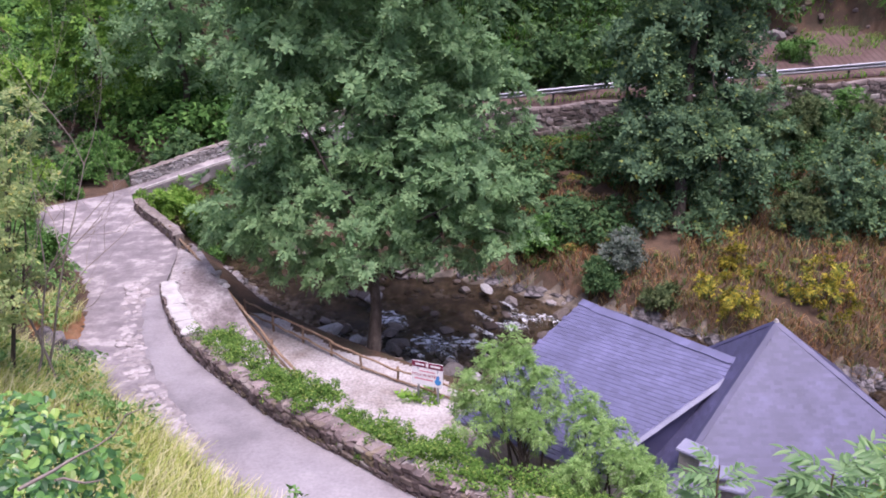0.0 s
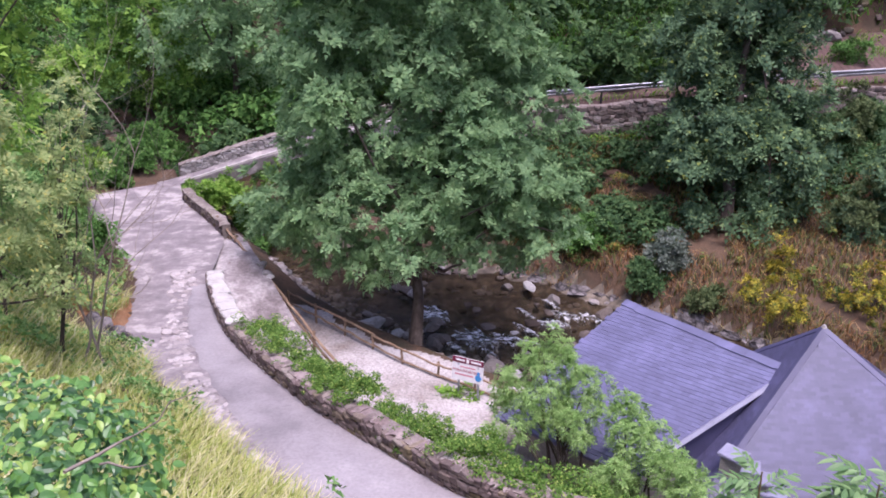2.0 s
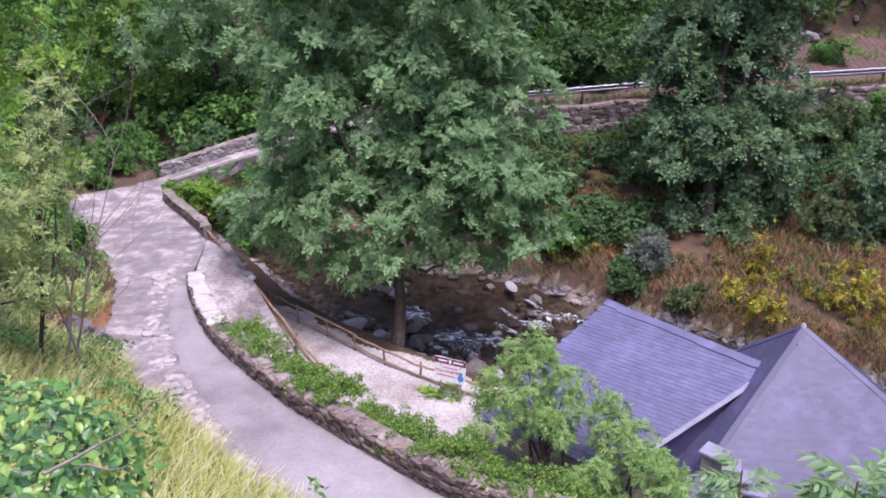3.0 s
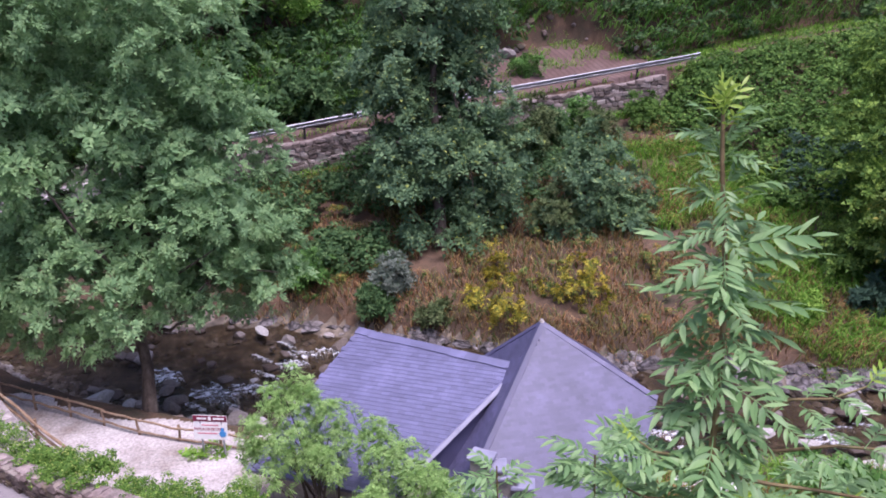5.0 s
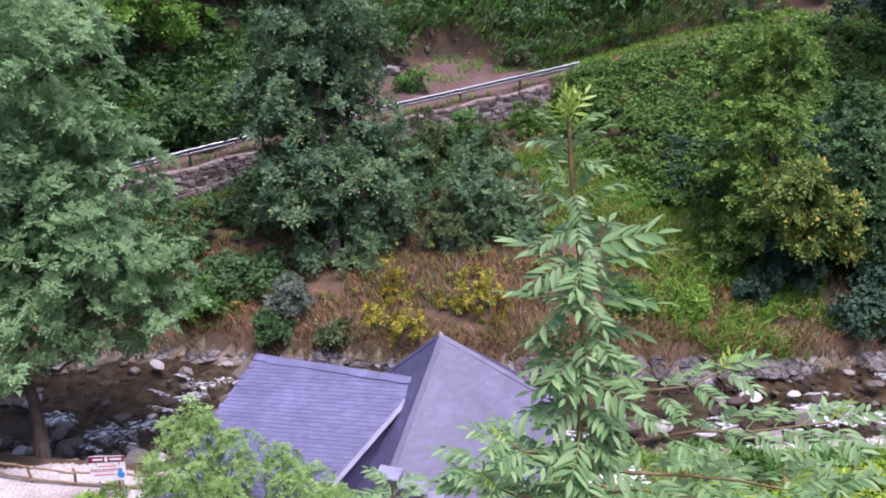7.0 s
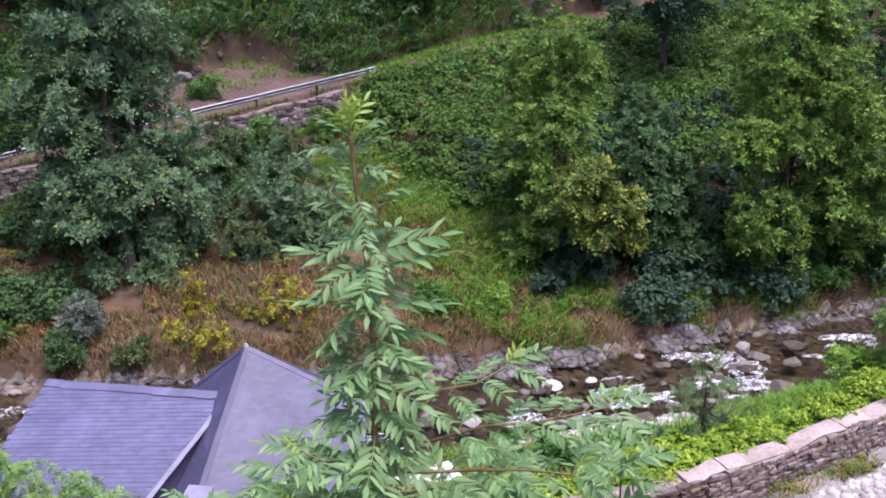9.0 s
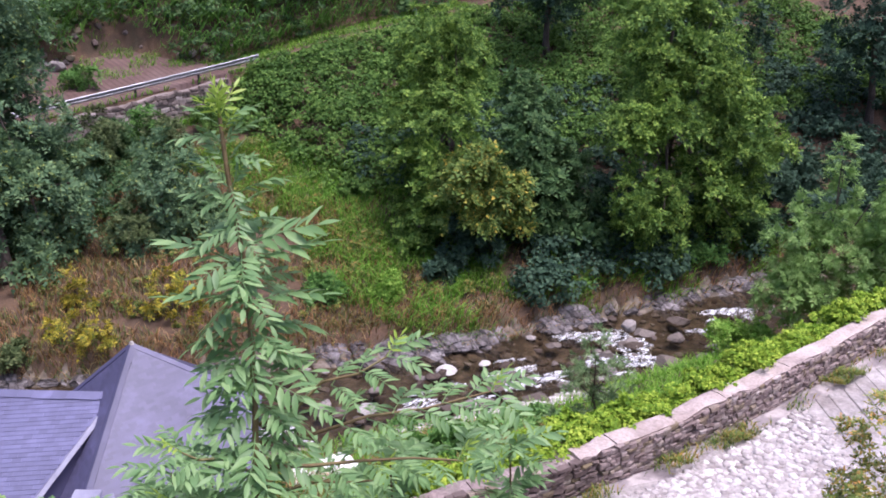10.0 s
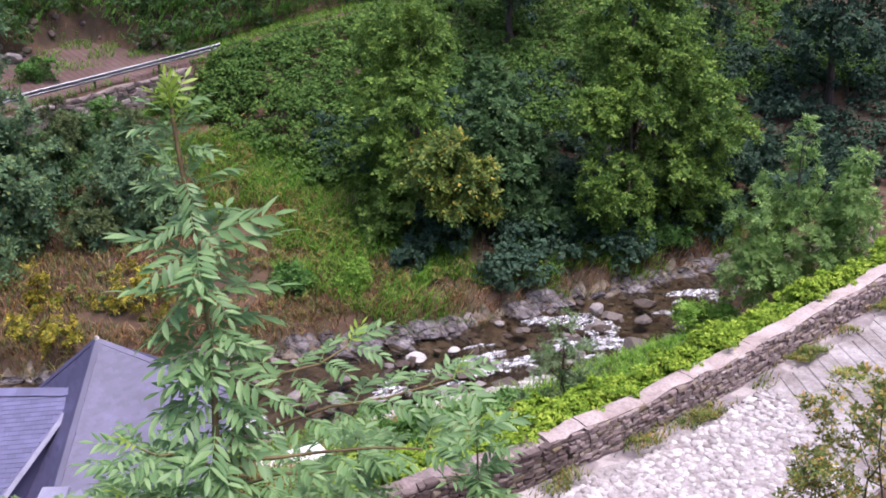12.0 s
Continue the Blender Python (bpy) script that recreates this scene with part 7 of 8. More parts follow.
# green verge between the path and the fence
p = scatter(rng, 26000, (-9.5, 2, 24, 34), lambda x, y: (np.interp(x, NEAR_X, NEAR_Y) - y > 1.7) & (np.interp(x, NEAR_X, NEAR_Y) - y < 3.3 + 0.5 * wob(x, y, 1.6)) & (y > 24.8) & (y < np.interp(x, [-7.2, -5.1, -2.9, -1.1, 1.0], [31.4, 29.85, 27.95, 26.75, 25.5]) + 0.15))
stuff("verge_grass", blade_arrays(rng, p, 0.2, 0.02, 0.6), M_GRASS, "short green grass under the fence", "grass")
# rough grass round the viewpoint
p = scatter(rng, 9000, (-7, 9, -9, 7), lambda x, y: wob(x, y, 0.9) > -0.9)
stuff("viewpoint_grass", blade_arrays(rng, p, 0.3, 0.02, 0.8), M_GRASS, "rough green grass on the slope by the viewpoint", "grass")
# near bank right of the mill
p = scatter(rng, 31000, (9, 40, 8, 22), lambda x, y: (poly_side(x, y, EDGE)[0] > 0.6) & (np.interp(x, NEAR_X, NEAR_Y) - y > np.where((x > 17) & (x < 24.5), 1.7, 0.2)))
stuff("near_bank_grass", blade_arrays(rng, p, 0.38, 0.014, 0.8), M_GRASS, "rough green and dry grass on the near bank", "grass")
p = scatter(rng, 9000, (10, 18, 10, 20), lambda x, y: (poly_side(x, y, EDGE)[0] > 1.2) & (np.interp(x, NEAR_X, NEAR_Y) - y > 0.4) & (wob(x, y, 1.1) > 0))
stuff("dry_tufts", blade_arrays(rng, p, 0.5, 0.014, 0.8), M_DRY, "dry brown grass beside the mill", "grass")


def along_wall(n, s0, s1, lo, hi, zlo, zhi):
    """Points in a band beside the wall, lumpy in height."""
    s = rng.uniform(s0, s1, n)
    p = at_length(E_LINE, s)
    q = at_length(E_LINE, s + 0.2)
    d = unit((q - p) * np.array([1, 1, 0]))
    nrm = np.stack([d[:, 1], -d[:, 0], np.zeros(n)], 1)
    u = rng.uniform(0, 1, n)
    lump = 0.5 + 0.5 * np.sin(s * 1.9) * np.sin(s * 0.83 + 1)
    off = lo + (hi - lo) * u * (0.65 + 0.45 * lump)
    z = zhi - (zhi - zlo) * u ** 1.8 + 0.18 * lump * (1 - u) + 0.06 * np.sin(s * 7.0)
    return p + nrm * off[:, None] + np.array([0, 0, 1.0]) * z[:, None], unit(nrm * (0.2 + u)[:, None] + np.array([0, 0, 0.9]))


def wall_mounds(n, s0, s1, lo, hi, r, zc):
    """Leafy heaps beside and over a wall."""
    s = rng.uniform(s0, s1, n)
    p = at_length(E_LINE, s)
    d = unit((at_length(E_LINE, s + 0.2) - p) * np.array([1, 1, 0]))
    nrm = np.stack([d[:, 1], -d[:, 0], np.zeros(n)], 1)
    u = rng.uniform(0, 1, n)
    rad = r * rng.uniform(0.6, 1.5, n)
    q = p + nrm * (lo + (hi - lo) * u)[:, None] + np.array([0, 0, 1.0]) * (zc - 0.35 * u * u + 0.14 * np.sin(s * 1.3) + 0.10 * np.sin(s * 3.1 + 1) + rng.normal(0, 0.10, n))[:, None]
    return np.concatenate([q, np.stack([rad, rad, rad * 0.75], 1)], 1)


# ivy over the wall
b = wall_mounds(900, S_MID - 0.5, S_WHITE + 0.2, 0.10, 1.35, 0.14, 0.42)
stuff("wall_ivy", crown_arrays(rng, b, 2600, 30, 0.044, 0.13, 0.7, 0.5, 0.6), M_WALLIVY, "green ivy hanging over the road wall", "ivy")
b = wall_mounds(420, S_RIGHT + 6, S_MID + 1.5, 0.5, 1.35, 0.30, 0.58)
stuff("wall_creeper", crown_arrays(rng, b, 2300, 36, 0.09, 0.15, 0.6, 0.5, 0.8), M_CREEPER, "bright green creeper behind the road wall", "creeper")
# weeds at the foot of the walls
p, nr = along_wall(11000, s_near(E_LINE, 26, 8.8), S_MID + 3, -0.65, 0.02, 0.02, 0.06)
keep = np.sin(p[:, 0] * 1.3) + np.sin(p[:, 0] * 3.1 + 1) + rng.normal(0, 0.7, len(p)) > 0.6
stuff("wall_weeds", blade_arrays(rng, p[keep], 0.14, 0.012, 1.0), M_WEED, "weeds at the foot of the wall", "weeds")
# loose cobbles in the road
def cobble_gutter():
    while True:
        i = int(rng.integers(n_along))
        if ea[i, 0] > -1.0 or ea[i, 1] > 30 or rng.random() > 0.25 + 0.75 * (math.sin(i * 0.55) > -0.1):
            continue
        u = float(lane_share(ea[i, 1])) + rng.uniform(0.03, 0.24)
        q = ea[i] + (bb[i] - ea[i]) * u
        return float(q[0]) + rng.normal(0, 0.1), float(q[1]) + rng.normal(0, 0.1)


def cobble_right():
    x, u = rng.uniform(8.5, 19.0), rng.uniform(0.0, 0.85)
    if x > 19.2 - 3.4 * (1 - u):
        x -= 5.0
    y0, y1 = np.interp(-x, [-26, -15, -9], [4.2, 5.2, 7.3]), np.interp(-x, [-26, -14.2, -11.2, -5], [8.75, 9.5, 10.0, 12.0])
    return x, float(y0 + (y1 - y0) * u)


def road_stones(name, n, spot, size, label, thing):
    mats = []
    for i in range(n):
        x, y = spot()
        d_e, z_e = poly_side(np.array([x]), np.array([y]), EDGE)
        _, z_b = poly_side(np.array([x]), np.array([y]), BANK, BANK_Z)
        w = float(np.clip(-d_e[0] / 4.0, 0, 1))
        z_up = 0.02 if x > 8 else 0.0
        z = float(z_e[0] * (1 - w) + z_b[0] * w)
        s = size * rng.uniform(0.55, 1.5)
        mats.append(pose(x, y, z + 0.015 + z_up * 1.6, 90, 0, rng.uniform(0, 360)) @ Matrix.Diagonal((s * rng.uniform(1.1, 1.8), s * 0.55, s * 1.2, 1)))
    pieces(thing, name, mats, M_GUTTER if thing is gutter else M_COBBLE, 300, ico)


M_GUTTER = varied_stone("worn_gutter_stone", [(0.0, (0.26, 0.23, 0.225)), (0.5, (0.36, 0.32, 0.315)), (1.0, (0.47, 0.43, 0.42))], 0.6)
gutter = tagged(new("gutter"), "pale cobbles set along the foot of the bank", "cobbles", "", "structure")
road_stones("cobble", 420, cobble_gutter, 0.19, "", gutter)
pavement = tagged(new("cobbled_pavement"), "worn pale cobbles in the steep road", "cobbles", "", "structure")
road_stones("cobble", 3400, cobble_right, 0.125, "", pavement)
M_MORTAR = two_scale("pale_mortar", [(0.3, (0.22, 0.19, 0.18)), (0.46, (0.32, 0.29, 0.28)), (0.58, (0.40, 0.37, 0.36)), (0.75, (0.48, 0.45, 0.44))], 1.0, 9, 0.95, 0.03, dark=0.5)


def pavement_point(x, u):
    y0 = np.interp(x, [5, 9, 15, 26, 40], [9.2, 7.3, 5.2, 4.2, 2.0])
    y1 = np.interp(x, [5, 11.2, 14.2, 18, 26, 40], [12.0, 10.0, 9.5, 9.1, 8.75, 6.0])
    z = np.interp(x, [5, 11.2, 18, 26, 40], [6.85, 6.75, 6.7, 6.6, 6.4])
    return Vector((x, float(y1 + (y0 - y1) * u), float(z)))


# pale mortar between the cobbles, and the ribbed slabs farther along
bm = bmesh.new()
rows = [[bm.verts.new(pavement_point(x, u) + Vector((0, 0, 0.035 + 0.008 * math.sin(x * 3 + u * 9)))) for u in np.linspace(0.13 + 0.03 * math.sin(x * 2.3), 0.98, 9)] for x in np.linspace(8, 36, 70)]
for a, c in zip(rows[:-1], rows[1:]):
    for k in range(8):
        bm.faces.new((a[k], a[k + 1], c[k + 1], c[k]))
bmesh.ops.recalc_face_normals(bm, faces=bm.faces)
part("mortar_bed", bm, M_MORTAR, pavement)
x = 19.4
while x < 38:
    w = rng.uniform(0.42, 0.6)
    bm = bmesh.new()
    us = np.linspace(0.13 + rng.uniform(-0.03, 0.03), 0.97, 6)
    top = [[bm.verts.new(pavement_point(x + k * (w - 0.06) - 3.4 * u, u) + Vector((0, 0, zz + rng.normal(0, 0.004)))) for u in us] for k, zz in ((0, 0.03), (0.06, 0.062), (0.94, 0.062), (1, 0.03))]
    for a, c in zip(top[:-1], top[1:]):
        for k in range(5):
            bm.faces.new((a[k], a[k + 1], c[k + 1], c[k]))
    bmesh.ops.recalc_face_normals(bm, faces=bm.faces)
    part("rib_slab", bm, M_MORTAR, pavement)
    x += w


# ---- foreground plants ----
def leaflet(rng, length, width, fold=0.25, droop=0.18):
    """A lance-shaped leaflet along +x, folded on its midrib, as vertices and faces."""
    xs = [0.0, 0.18, 0.42, 0.68, 0.88, 1.0]
    ws = [0.04, 0.62, 1.0, 0.78, 0.34, 0.0]
    v, f = [], []
    for x, w in zip(xs, ws):
        z = -droop * length * x * x
        v += [(x * length, w * width / 2, z + fold * w * width / 2), (x * length, 0, z), (x * length, -w * width / 2, z + fold * w * width / 2)]
    for i in range(len(xs) - 1):
        a, b = i * 3, i * 3 + 3
        f += [(a, a + 1, b + 1, b), (a + 1, a + 2, b + 2, b + 1)]
    return np.array(v), np.array(f)[:, ::-1]


def compound_leaf(seed, length, pairs, leaf_len, leaf_w, droop):
    """A pinnate ash leaf: a curved stalk along +x with pairs of leaflets and one at the end."""
    rng = np.random.default_rng(seed)
    out = []
    pts = [(length * u, 0, 0.10 * length * math.sin(u * 2.2) - droop * length * u * u) for u in np.linspace(0, 1, 8)]
    stalk = tube_arrays(pts, [0.0028 * (1 - 0.6 * i / 7) for i in range(8)], 5)
    for i in range(pairs + 1):
        u = 0.28 + 0.68 * i / pairs
        p = np.array([np.interp(u, np.linspace(0, 1, 8), [q[k] for q in pts]) for k in range(3)])
        sl = -2 * droop * u + 0.1
        for side in ((1, -1) if i < pairs else (0,)):
            k = leaf_len * (0.75 + 0.45 * math.sin(math.pi * (0.25 + 0.6 * i / pairs))) * rng.uniform(0.9, 1.1)
            v, f = leaflet(rng, k, leaf_w * k / leaf_len, rng.uniform(0.15, 0.4), rng.uniform(0.1, 0.3))
            yaw = side * radians(rng.uniform(40, 62)) if side else 0.0
            m = np.array((Matrix.Rotation(yaw, 3, "Z") @ Matrix.Rotation(-math.atan(sl) + radians(rng.uniform(-8, 14)), 3, "Y") @ Matrix.Rotation(radians(side * rng.uniform(-18, 10)), 3, "X")))
            out.append((v @ m.T + p, f))
    v, f = joined(out)
    n = len(stalk[0])
    vv, ff = joined([stalk, (v, f)])
    return vv, ff


LEAVES = [compound_leaf(300 + i, 0.22, 5, 0.074, 0.0215, 0.02 + 0.08 * (i % 3)) for i in range(5)]
SHOOT_LEAF = [mesh_of("leaf", v, f, M_SHOOT, True) for v, f in LEAVES]
TOP_LEAF = [mesh_of("leaf", *compound_leaf(320 + i, 0.15, 3, 0.062, 0.015, 0.05), M_SHOOT_TOP, True) for i in range(3)]


def ash_shoot():
    rng = np.random.default_rng(9)
    base = Vector((1.06, 1.95, 14.2))
    root = empty("ash_sapling", base, "young ash sapling with feathery compound leaves and a bright new tip", "sapling")
    inv = Matrix.Translation(-base)
    stem = [(1.06, 1.95, 14.2), (1.08, 2.0, 15.3), (1.128, 2.054, 16.25), (1.226, 2.185, 16.5), (1.285, 2.28, 16.715), (1.316, 2.343, 16.874), (1.333, 2.414, 17.07), (1.343, 2.453, 17.2), (1.353, 2.485, 17.33)]
    v, f = tube_arrays(stem, [0.02, 0.015, 0.011, 0.010, 0.0095, 0.009, 0.008, 0.0075, 0.006], 8)
    obj("stem", mesh_of("stem", v, f, M_REDSTEM, True), root).matrix_parent_inverse = inv
    right, away = Vector((0.72, -0.69, 0)), Vector((0.69, 0.72, 0))

    def leaf(at, ang, lift, size, top=False, seed=0):
        """ang: compass turn round the stem, 0 to the viewer's right; lift: rise of the stalk in degrees."""
        d = right * math.cos(radians(ang)) + away * math.sin(radians(ang))
        d = (d * math.cos(radians(lift)) + Vector((0, 0, 1)) * math.sin(radians(lift))).normalized()
        y = Vector((0, 0, 1)).cross(d).normalized()
        z = d.cross(y)
        m = Matrix((d, y, z)).transposed().to_4x4()
        m.translation = Vector(at)
        o = obj("leaf", (TOP_LEAF if top else SHOOT_LEAF)[seed % (3 if top else 5)], root, "bright yellow-green new leaf" if top else "")
        o.matrix_parent_inverse = inv
        o.matrix_basis = m @ Matrix.Rotation(radians(rng.uniform(-32, 32)), 4, "X") @ Matrix.Scale(size * (0.8 if top else np.interp(at[2], [16.9, 17.1, 17.25], [0.68, 0.66, 0.66])), 4)

    # the tip
    for k in range(6):
        leaf((1.345, 2.47, 17.32), 60 * k + rng.uniform(-10, 10), (76, 38, 58)[k % 3] + rng.uniform(-6, 6), rng.uniform(0.75, 0.95), True, k)
    zs = [p[2] for p in stem]

    def on_stem(z):
        return [float(np.interp(z, zs, [p[k] for p in stem])) for k in range(2)] + [z]

    # single leaves of the upper stem: height, compass turn, rise, size, bright
    for i, (z, ang, lift, size, fresh) in enumerate([
            (17.22, 20, 55, 0.7, False), (17.22, 200, 55, 0.7, False), (17.17, 340, 52, 0.75, False), (17.17, 160, 50, 0.75, False), (17.1, 20, 55, 0.8, False), (17.1, 190, 52, 0.8, False), (17.03, 350, 45, 0.85, False), (17.03, 170, 48, 0.85, False),
            (17.29, 10, 30, 0.85, False), (17.29, 185, 26, 0.85, False), (17.27, 60, 25, 0.8, False), (17.22, 135, 15, 0.8, False), (17.18, 15, 0, 0.8, False), (17.18, 215, -25, 0.8, False), (17.27, 330, 50, 0.7, True), (17.25, 15, 20, 0.95, False), (17.25, 190, 8, 0.95, False),
            (17.2, 170, -10, 0.85, False), (17.2, 350, -5, 0.85, False), (17.15, 5, 10, 1.0, True), (17.15, 178, 10, 1.0, True), (17.12, 300, -40, 0.85, False),
            (17.1, 200, -30, 0.8, False), (17.08, 8, 20, 1.2, False), (17.08, 176, -2, 1.05, False), (17.05, 290, -35, 0.95, False),
            (17.0, 40, 0, 1.0, False), (17.0, 205, -25, 0.95, False), (16.97, 320, -30, 0.95, False), (16.95, 180, -10, 1.0, False),
            (16.93, 4, 14, 1.75, False), (16.93, 120, 20, 1.1, False), (16.92, 285, -15, 1.3, False), (16.91, 225, -15, 1.2, False)]):
        leaf(on_stem(z), ang, lift, size, fresh, i * 2)
    # larger pairs lower down
    levels = [(16.88, 12, 1.7, 178), (16.84, -8, 1.3, 100), (16.8, -12, 1.35, 60), (16.77, 6, 1.6, 5), (16.7, -8, 1.35, 20), (16.64, -12, 1.3, 75), (16.57, -12, 1.3, 150), (16.5, -10, 1.3, 35), (16.43, -12, 1.25, 100), (16.36, -10, 1.25, 0), (16.29, -8, 1.25, 60), (16.22, -6, 1.2, 120), (16.14, -4, 1.2, 20)]
    for i, (z, lift, size, turn) in enumerate(levels):
        for h in (0, 180):
            leaf(on_stem(z), turn + h + rng.uniform(-12, 12), lift + rng.uniform(-8, 8), size * rng.uniform(0.9, 1.1), False, i * 3 + h)
        for h in (90, 270) if i < 4 else (90, 270, 40, 220, 300, 130):
            leaf(on_stem(z), turn + h + rng.uniform(-20, 20), lift + rng.uniform(-12, 20), size * rng.uniform(0.7, 0.95), False, i * 3 + h + 1)
    # side boughs
    boughs = [((1.226, 2.185, 16.42), (1.62, 2.03, 16.58), 4), ((1.2, 2.15, 16.38), (1.86, 1.80, 16.46), 7), ((1.18, 2.1, 16.33), (1.68, 1.76, 16.30), 5), ((1.17, 2.1, 16.3), (0.98, 2.2, 16.42), 4), ((1.15, 2.08, 16.25), (1.45, 1.90, 16.26), 4), ((1.14, 2.06, 16.2), (0.92, 2.15, 16.30), 4)]
    for a, b, n in boughs:
        pts = bent(a, b, 4, rng, 0.01)
        v, f = tube_arrays(pts, [0.007, 0.006, 0.005, 0.004, 0.003], 6)
        obj("bough", mesh_of("bough", v, f, M_REDSTEM, True), root).matrix_parent_inverse = inv
        d = Vector(b) - Vector(a)
        head = math.degrees(math.atan2(d.dot(away), d.dot(right)))
        for i in range(n):
            u = 0.35 + 0.65 * i / (n - 1)
            at = Vector(a) + d * u
            for h in (-55, 55):
                leaf(at, head + h + rng.uniform(-15, 15), rng.uniform(-12, 14), rng.uniform(0.8, 1.1), False, i * 2 + h)
        leaf(b, head, 20, 0.9, False, n)
        leaf(b, head + 20, 42, 0.7, True, n)


ash_shoot()


def ash_scrub():
    """Lower sapling tops between the viewpoint and the mill."""
    rng = np.random.default_rng(19)
    for x, y, z, n, lab in ((1.63, 3.85, 15.2, 10, "ash sapling top below the viewpoint"), (1.40, 4.75, 14.6, 12, "ash sapling top below the viewpoint"), (2.1, 4.4, 14.75, 10, "ash sapling top below the viewpoint"), (2.75, 3.5, 15.05, 12, "ash sapling top below the viewpoint"), (3.2, 3.0, 15.1, 12, "ash sapling top below the viewpoint"), (2.3, 3.4, 15.15, 10, "ash sapling top below the viewpoint")):
        g = gz(x, y)
        root = empty("ash_sapling", (x, y, g), lab, "sapling", "low saplings")
        v, f = tube_arrays([(0, 0, 0), (0.03, -0.02, (z - g) * 0.5), (0, 0, z - g)], [0.018, 0.012, 0.005], 6)
        obj("stem", mesh_of("stem", v, f, M_REDSTEM, True), root)
        for i in range(n * 2):
            u = rng.uniform(0, 0.5)
            d = unit(np.array([rng.normal(), rng.normal(), 0.35]))
            yv = unit(np.cross([0, 0, 1], d))
            zv = np.cross(d, yv)
            m = Matrix([[d[k], yv[k], zv[k], (0, 0, z - g - u)[k]] for k in range(3)] + [[0, 0, 0, 1]])
            o = obj("leaf", SHOOT_LEAF[i % 5], root)
            o.matrix_basis = m @ Matrix.Scale(rng.uniform(0.9, 1.3), 4)


ash_scrub()


def ivy_leaf_arrays(rng, pos, nrm, size):
    """Broad pointed ivy leaves with a folded midrib."""
    n = len(pos)
    t = unit(np.cross(nrm, unit(rng.normal(size=(n, 3)))) + np.array([0, 0, -0.5]))
    t = unit(t - nrm * np.sum(t * nrm, 1, keepdims=True))
    s = np.cross(nrm, t)
    shape = np.array([(0.0, 0.0, 0.0), (0.12, 0.24, 0.06), (0.40, 0.32, 0.08), (0.70, 0.20, 0.04), (1.0, 0.0, -0.12), (0.70, -0.20, 0.04), (0.40, -0.32, 0.08), (0.12, -0.24, 0.06), (0.5, 0.0, -0.03)])
    v = pos[:, None, :] + size[:, None, None] * (shape[None, :, 0:1] * t[:, None] + shape[None, :, 1:2] * s[:, None] + shape[None, :, 2:3] * nrm[:, None])
    tri = np.array([(0, 1, 8), (1, 2, 8), (2, 3, 8), (3, 4, 8), (4, 5, 8), (5, 6, 8), (6, 7, 8), (7, 0, 8)])
    f = (np.arange(n)[:, None, None] * 9 + tri[None]).reshape(-1, 3)
    return v.reshape(-1, 3), f


rng = np.random.default_rng(55)
n = 5600
blob = np.array([(-1.85, 2.85, 15.82, 0.38, 0.36, 0.42), (-1.6, 2.6, 15.9, 0.30, 0.3, 0.40), (-1.5, 2.3, 15.95, 0.28, 0.25, 0.40), (-1.30, 2.3, 15.85, 0.2, 0.2, 0.34), (-2.1, 3.0, 15.75, 0.4, 0.4, 0.42), (-1.4, 2.1, 15.8, 0.2, 0.2, 0.4)])
k = rng.integers(0, len(blob), n)
d = unit(rng.normal(size=(n, 3)))
pos = blob[k, :3] + d * blob[k, 3:] * rng.uniform(0.75, 1.05, n)[:, None]
nr = unit(d * 0.7 + np.array([0.3, -0.5, 0.55]) + rng.normal(0, 0.35, (n, 3)))
ivy = stuff("ivy_bush", ivy_leaf_arrays(rng, pos, nr, 0.040 * rng.uniform(0.5, 1.35, n)), M_IVY, "glossy dark green ivy beside the viewpoint", "ivy")


def fallen_twig():
    root = empty("dead_branch", (-1.1, 2.0, 16.5), "bare pale dead branch caught in the ivy", "branch")
    inv = Matrix.Translation((1.1, -2.0, -16.5))
    for a, b, r in (((-1.31, 1.97, 16.54), (-1.22, 2.23, 16.48), 0.005), ((-1.26, 2.06, 16.5), (-1.16, 2.12, 16.46), 0.0035), ((-1.24, 2.2, 16.48), (-1.1, 2.45, 16.5), 0.0025)):
        v, f = tube_arrays(bent(a, b, 5, rng, 0.006), [r, r * 0.95, r * 0.9, r * 0.8, r * 0.6, r * 0.3], 6)
        obj("twig", mesh_of("twig", v, f, M_TWIG, True), root).matrix_parent_inverse = inv


fallen_twig()


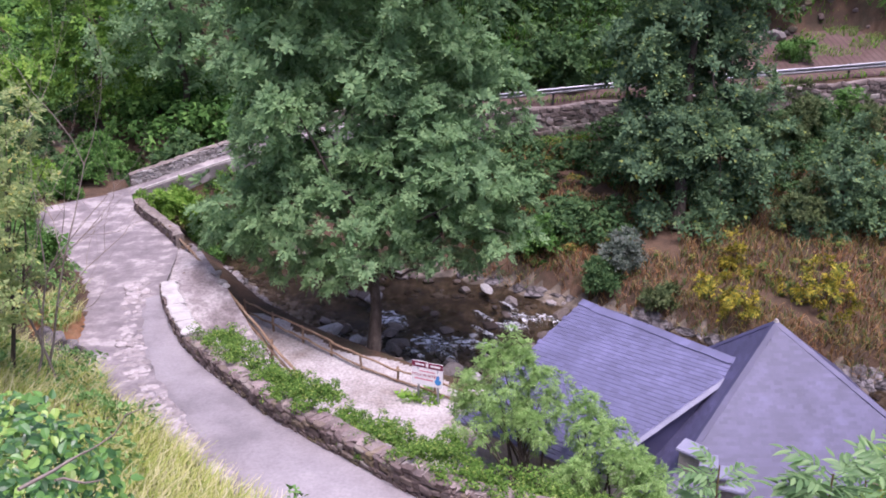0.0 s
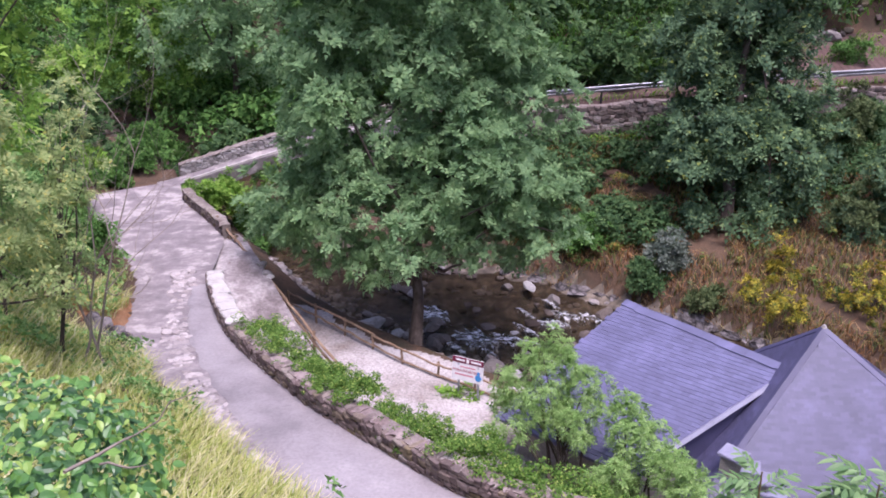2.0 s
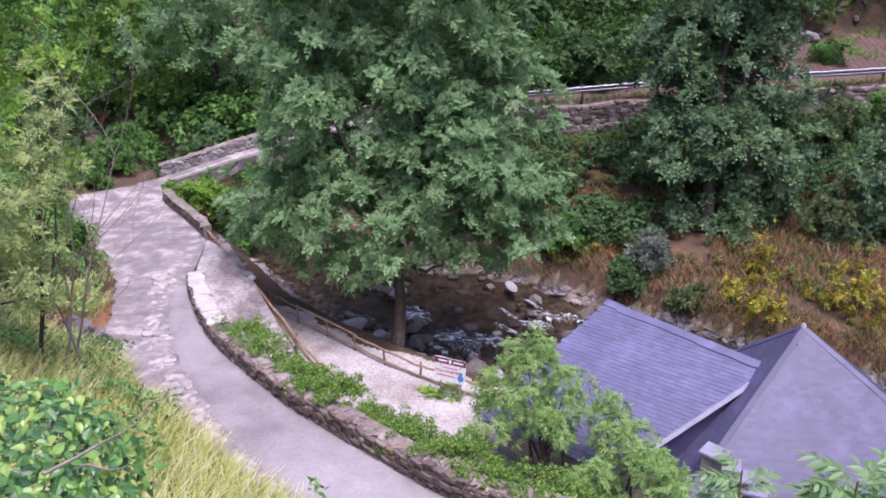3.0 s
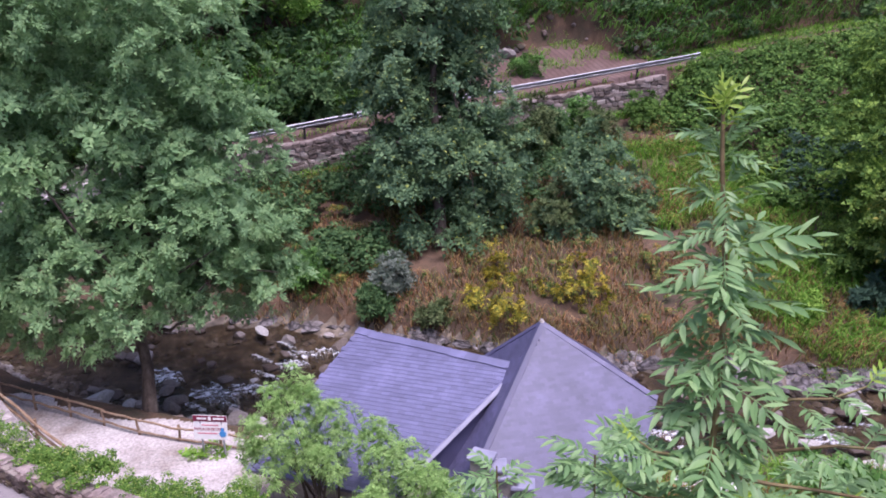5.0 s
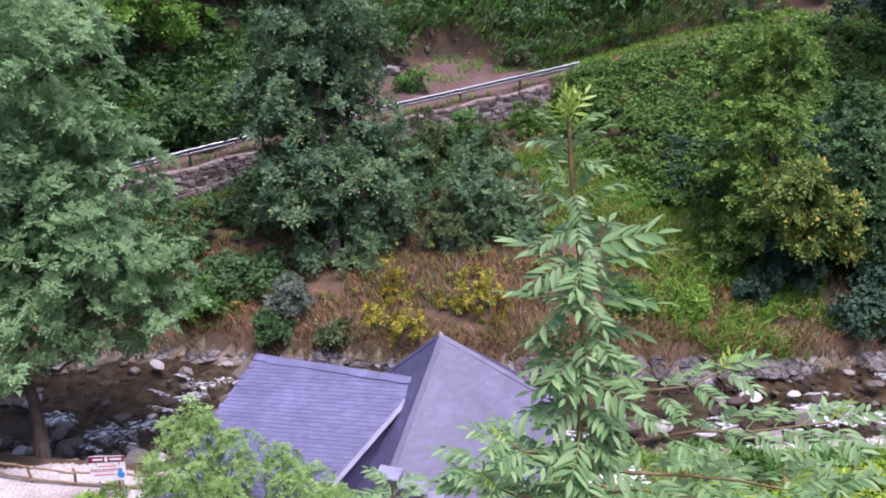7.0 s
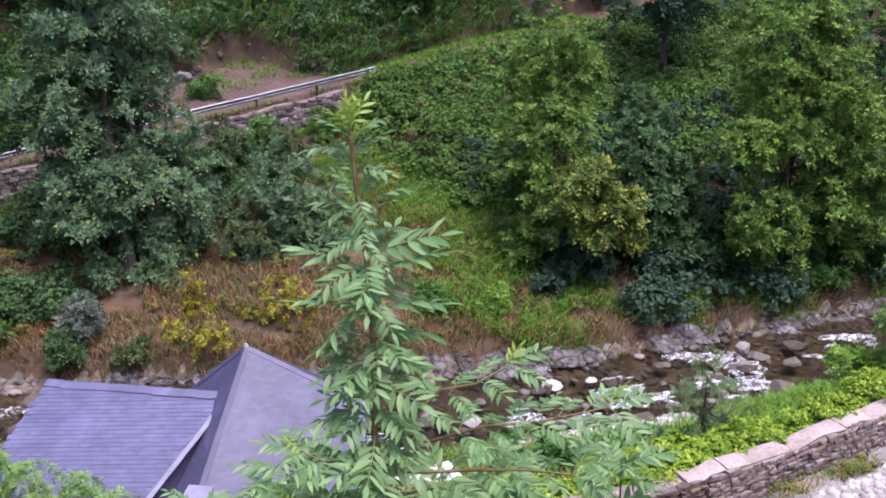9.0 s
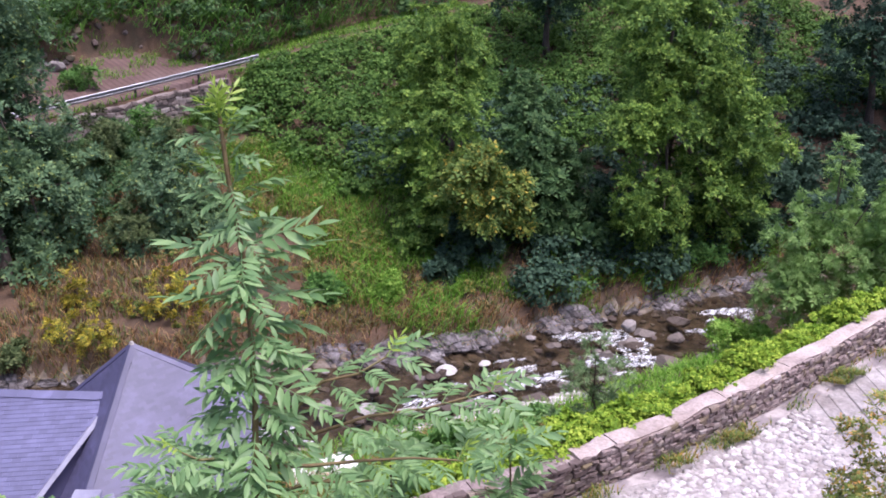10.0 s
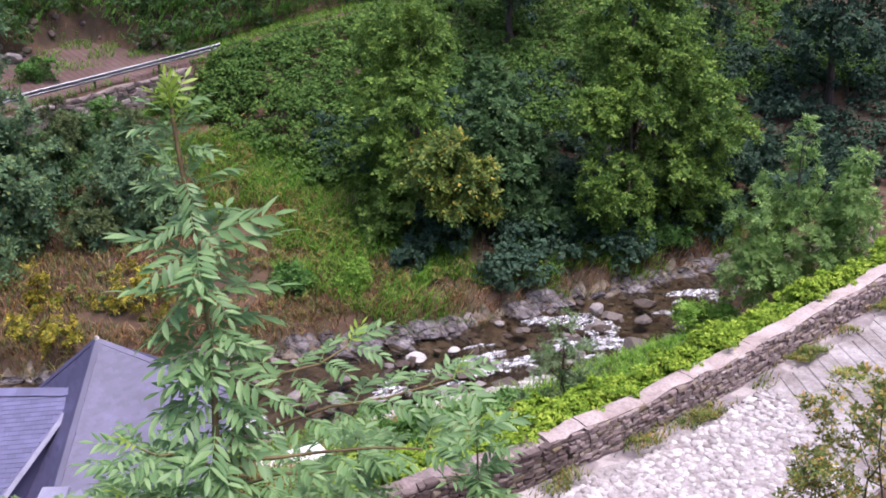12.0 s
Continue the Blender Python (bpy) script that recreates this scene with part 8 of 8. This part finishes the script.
# white garden table and stone slabs by the mill
def slab_thing(name, at, size, label, category, mat, turn=0.0, legs=0.0):
    root = empty(name, at, label, category)
    bm = bmesh.new()
    bmesh.ops.create_cube(bm, size=1, matrix=Matrix.Diagonal((*size, 1)))
    bmesh.ops.bevel(bm, geom=bm.edges[:], offset=min(size) * 0.2, segments=2, affect="EDGES")
    o = part("top", bm, mat, root)
    root.rotation_euler = (0, 0, turn)
    if legs:
        for sx in (-1, 1):
            for sy in (-1, 1):
                bm = bmesh.new()
                bmesh.ops.create_cube(bm, size=1, matrix=Matrix.Translation((sx * size[0] * 0.42, sy * size[1] * 0.4, -legs / 2)) @ Matrix.Diagonal((0.05, 0.05, legs, 1)))
                part("leg", bm, M_DARK, root)
    return root


M_TABLE = two_scale("white_plastic", [(0.3, (0.76, 0.76, 0.75)), (0.5, (0.80, 0.80, 0.79)), (0.7, (0.84, 0.84, 0.83))], 2.0, 20, 0.4, 0.001, dark=0.95)
slab_thing("white_table", (12.3, 19.0, 2.6), (1.9, 0.9, 0.05), "plain white table top beside the mill", "table", M_TABLE, -0.15, 2.6 - gz(12.3, 19.0))

# rock outcrop in the bank above the road
rng = np.random.default_rng(71)
for x, y, sz, tilt in ((-9.6, 20.9, 1.3, 35), (-9.6, 21.7, 1.2, 40), (-10.2, 21.9, 1.6, 30), (-10.1, 22.7, 1.1, 25), (-10.8, 22.9, 1.2, 35)):
    o = new("boulder", LEDGES[int(rng.integers(6))])
    o.matrix_basis = pose(x, y, gz(x, y) + 0.2, tilt, rng.uniform(-15, 15), rng.uniform(-40, 10)) @ Matrix.Diagonal((sz * 1.1, sz * 0.7, sz * 0.5, 1))
    tagged(o, "grey rock outcrop in the bank above the road", "rock", "outcrop rocks")

M_EARTH = two_scale("orange_earth", [(0.3, (0.16, 0.075, 0.035)), (0.5, (0.30, 0.15, 0.07)), (0.7, (0.38, 0.22, 0.12))], 1.4, 12, 0.95, 0.04)
earth_patch = fine_patch("earth_patch", (-13, -9.5, 22.4, 27.5), 0.12, lambda x, y: (np.hypot((x + 11.2) / 1.0, (y - 24.9) / 1.9) + 0.25 * wob(x, y, 3.0) < 1.0) & (poly_side(x, y, BANK, BANK_Z)[0] < 0.05), 0.05, M_EARTH, "bare orange earth in the bank above the road")
tagged(earth_patch, "bare orange earth in the bank above the road", "earth", "", "structure")
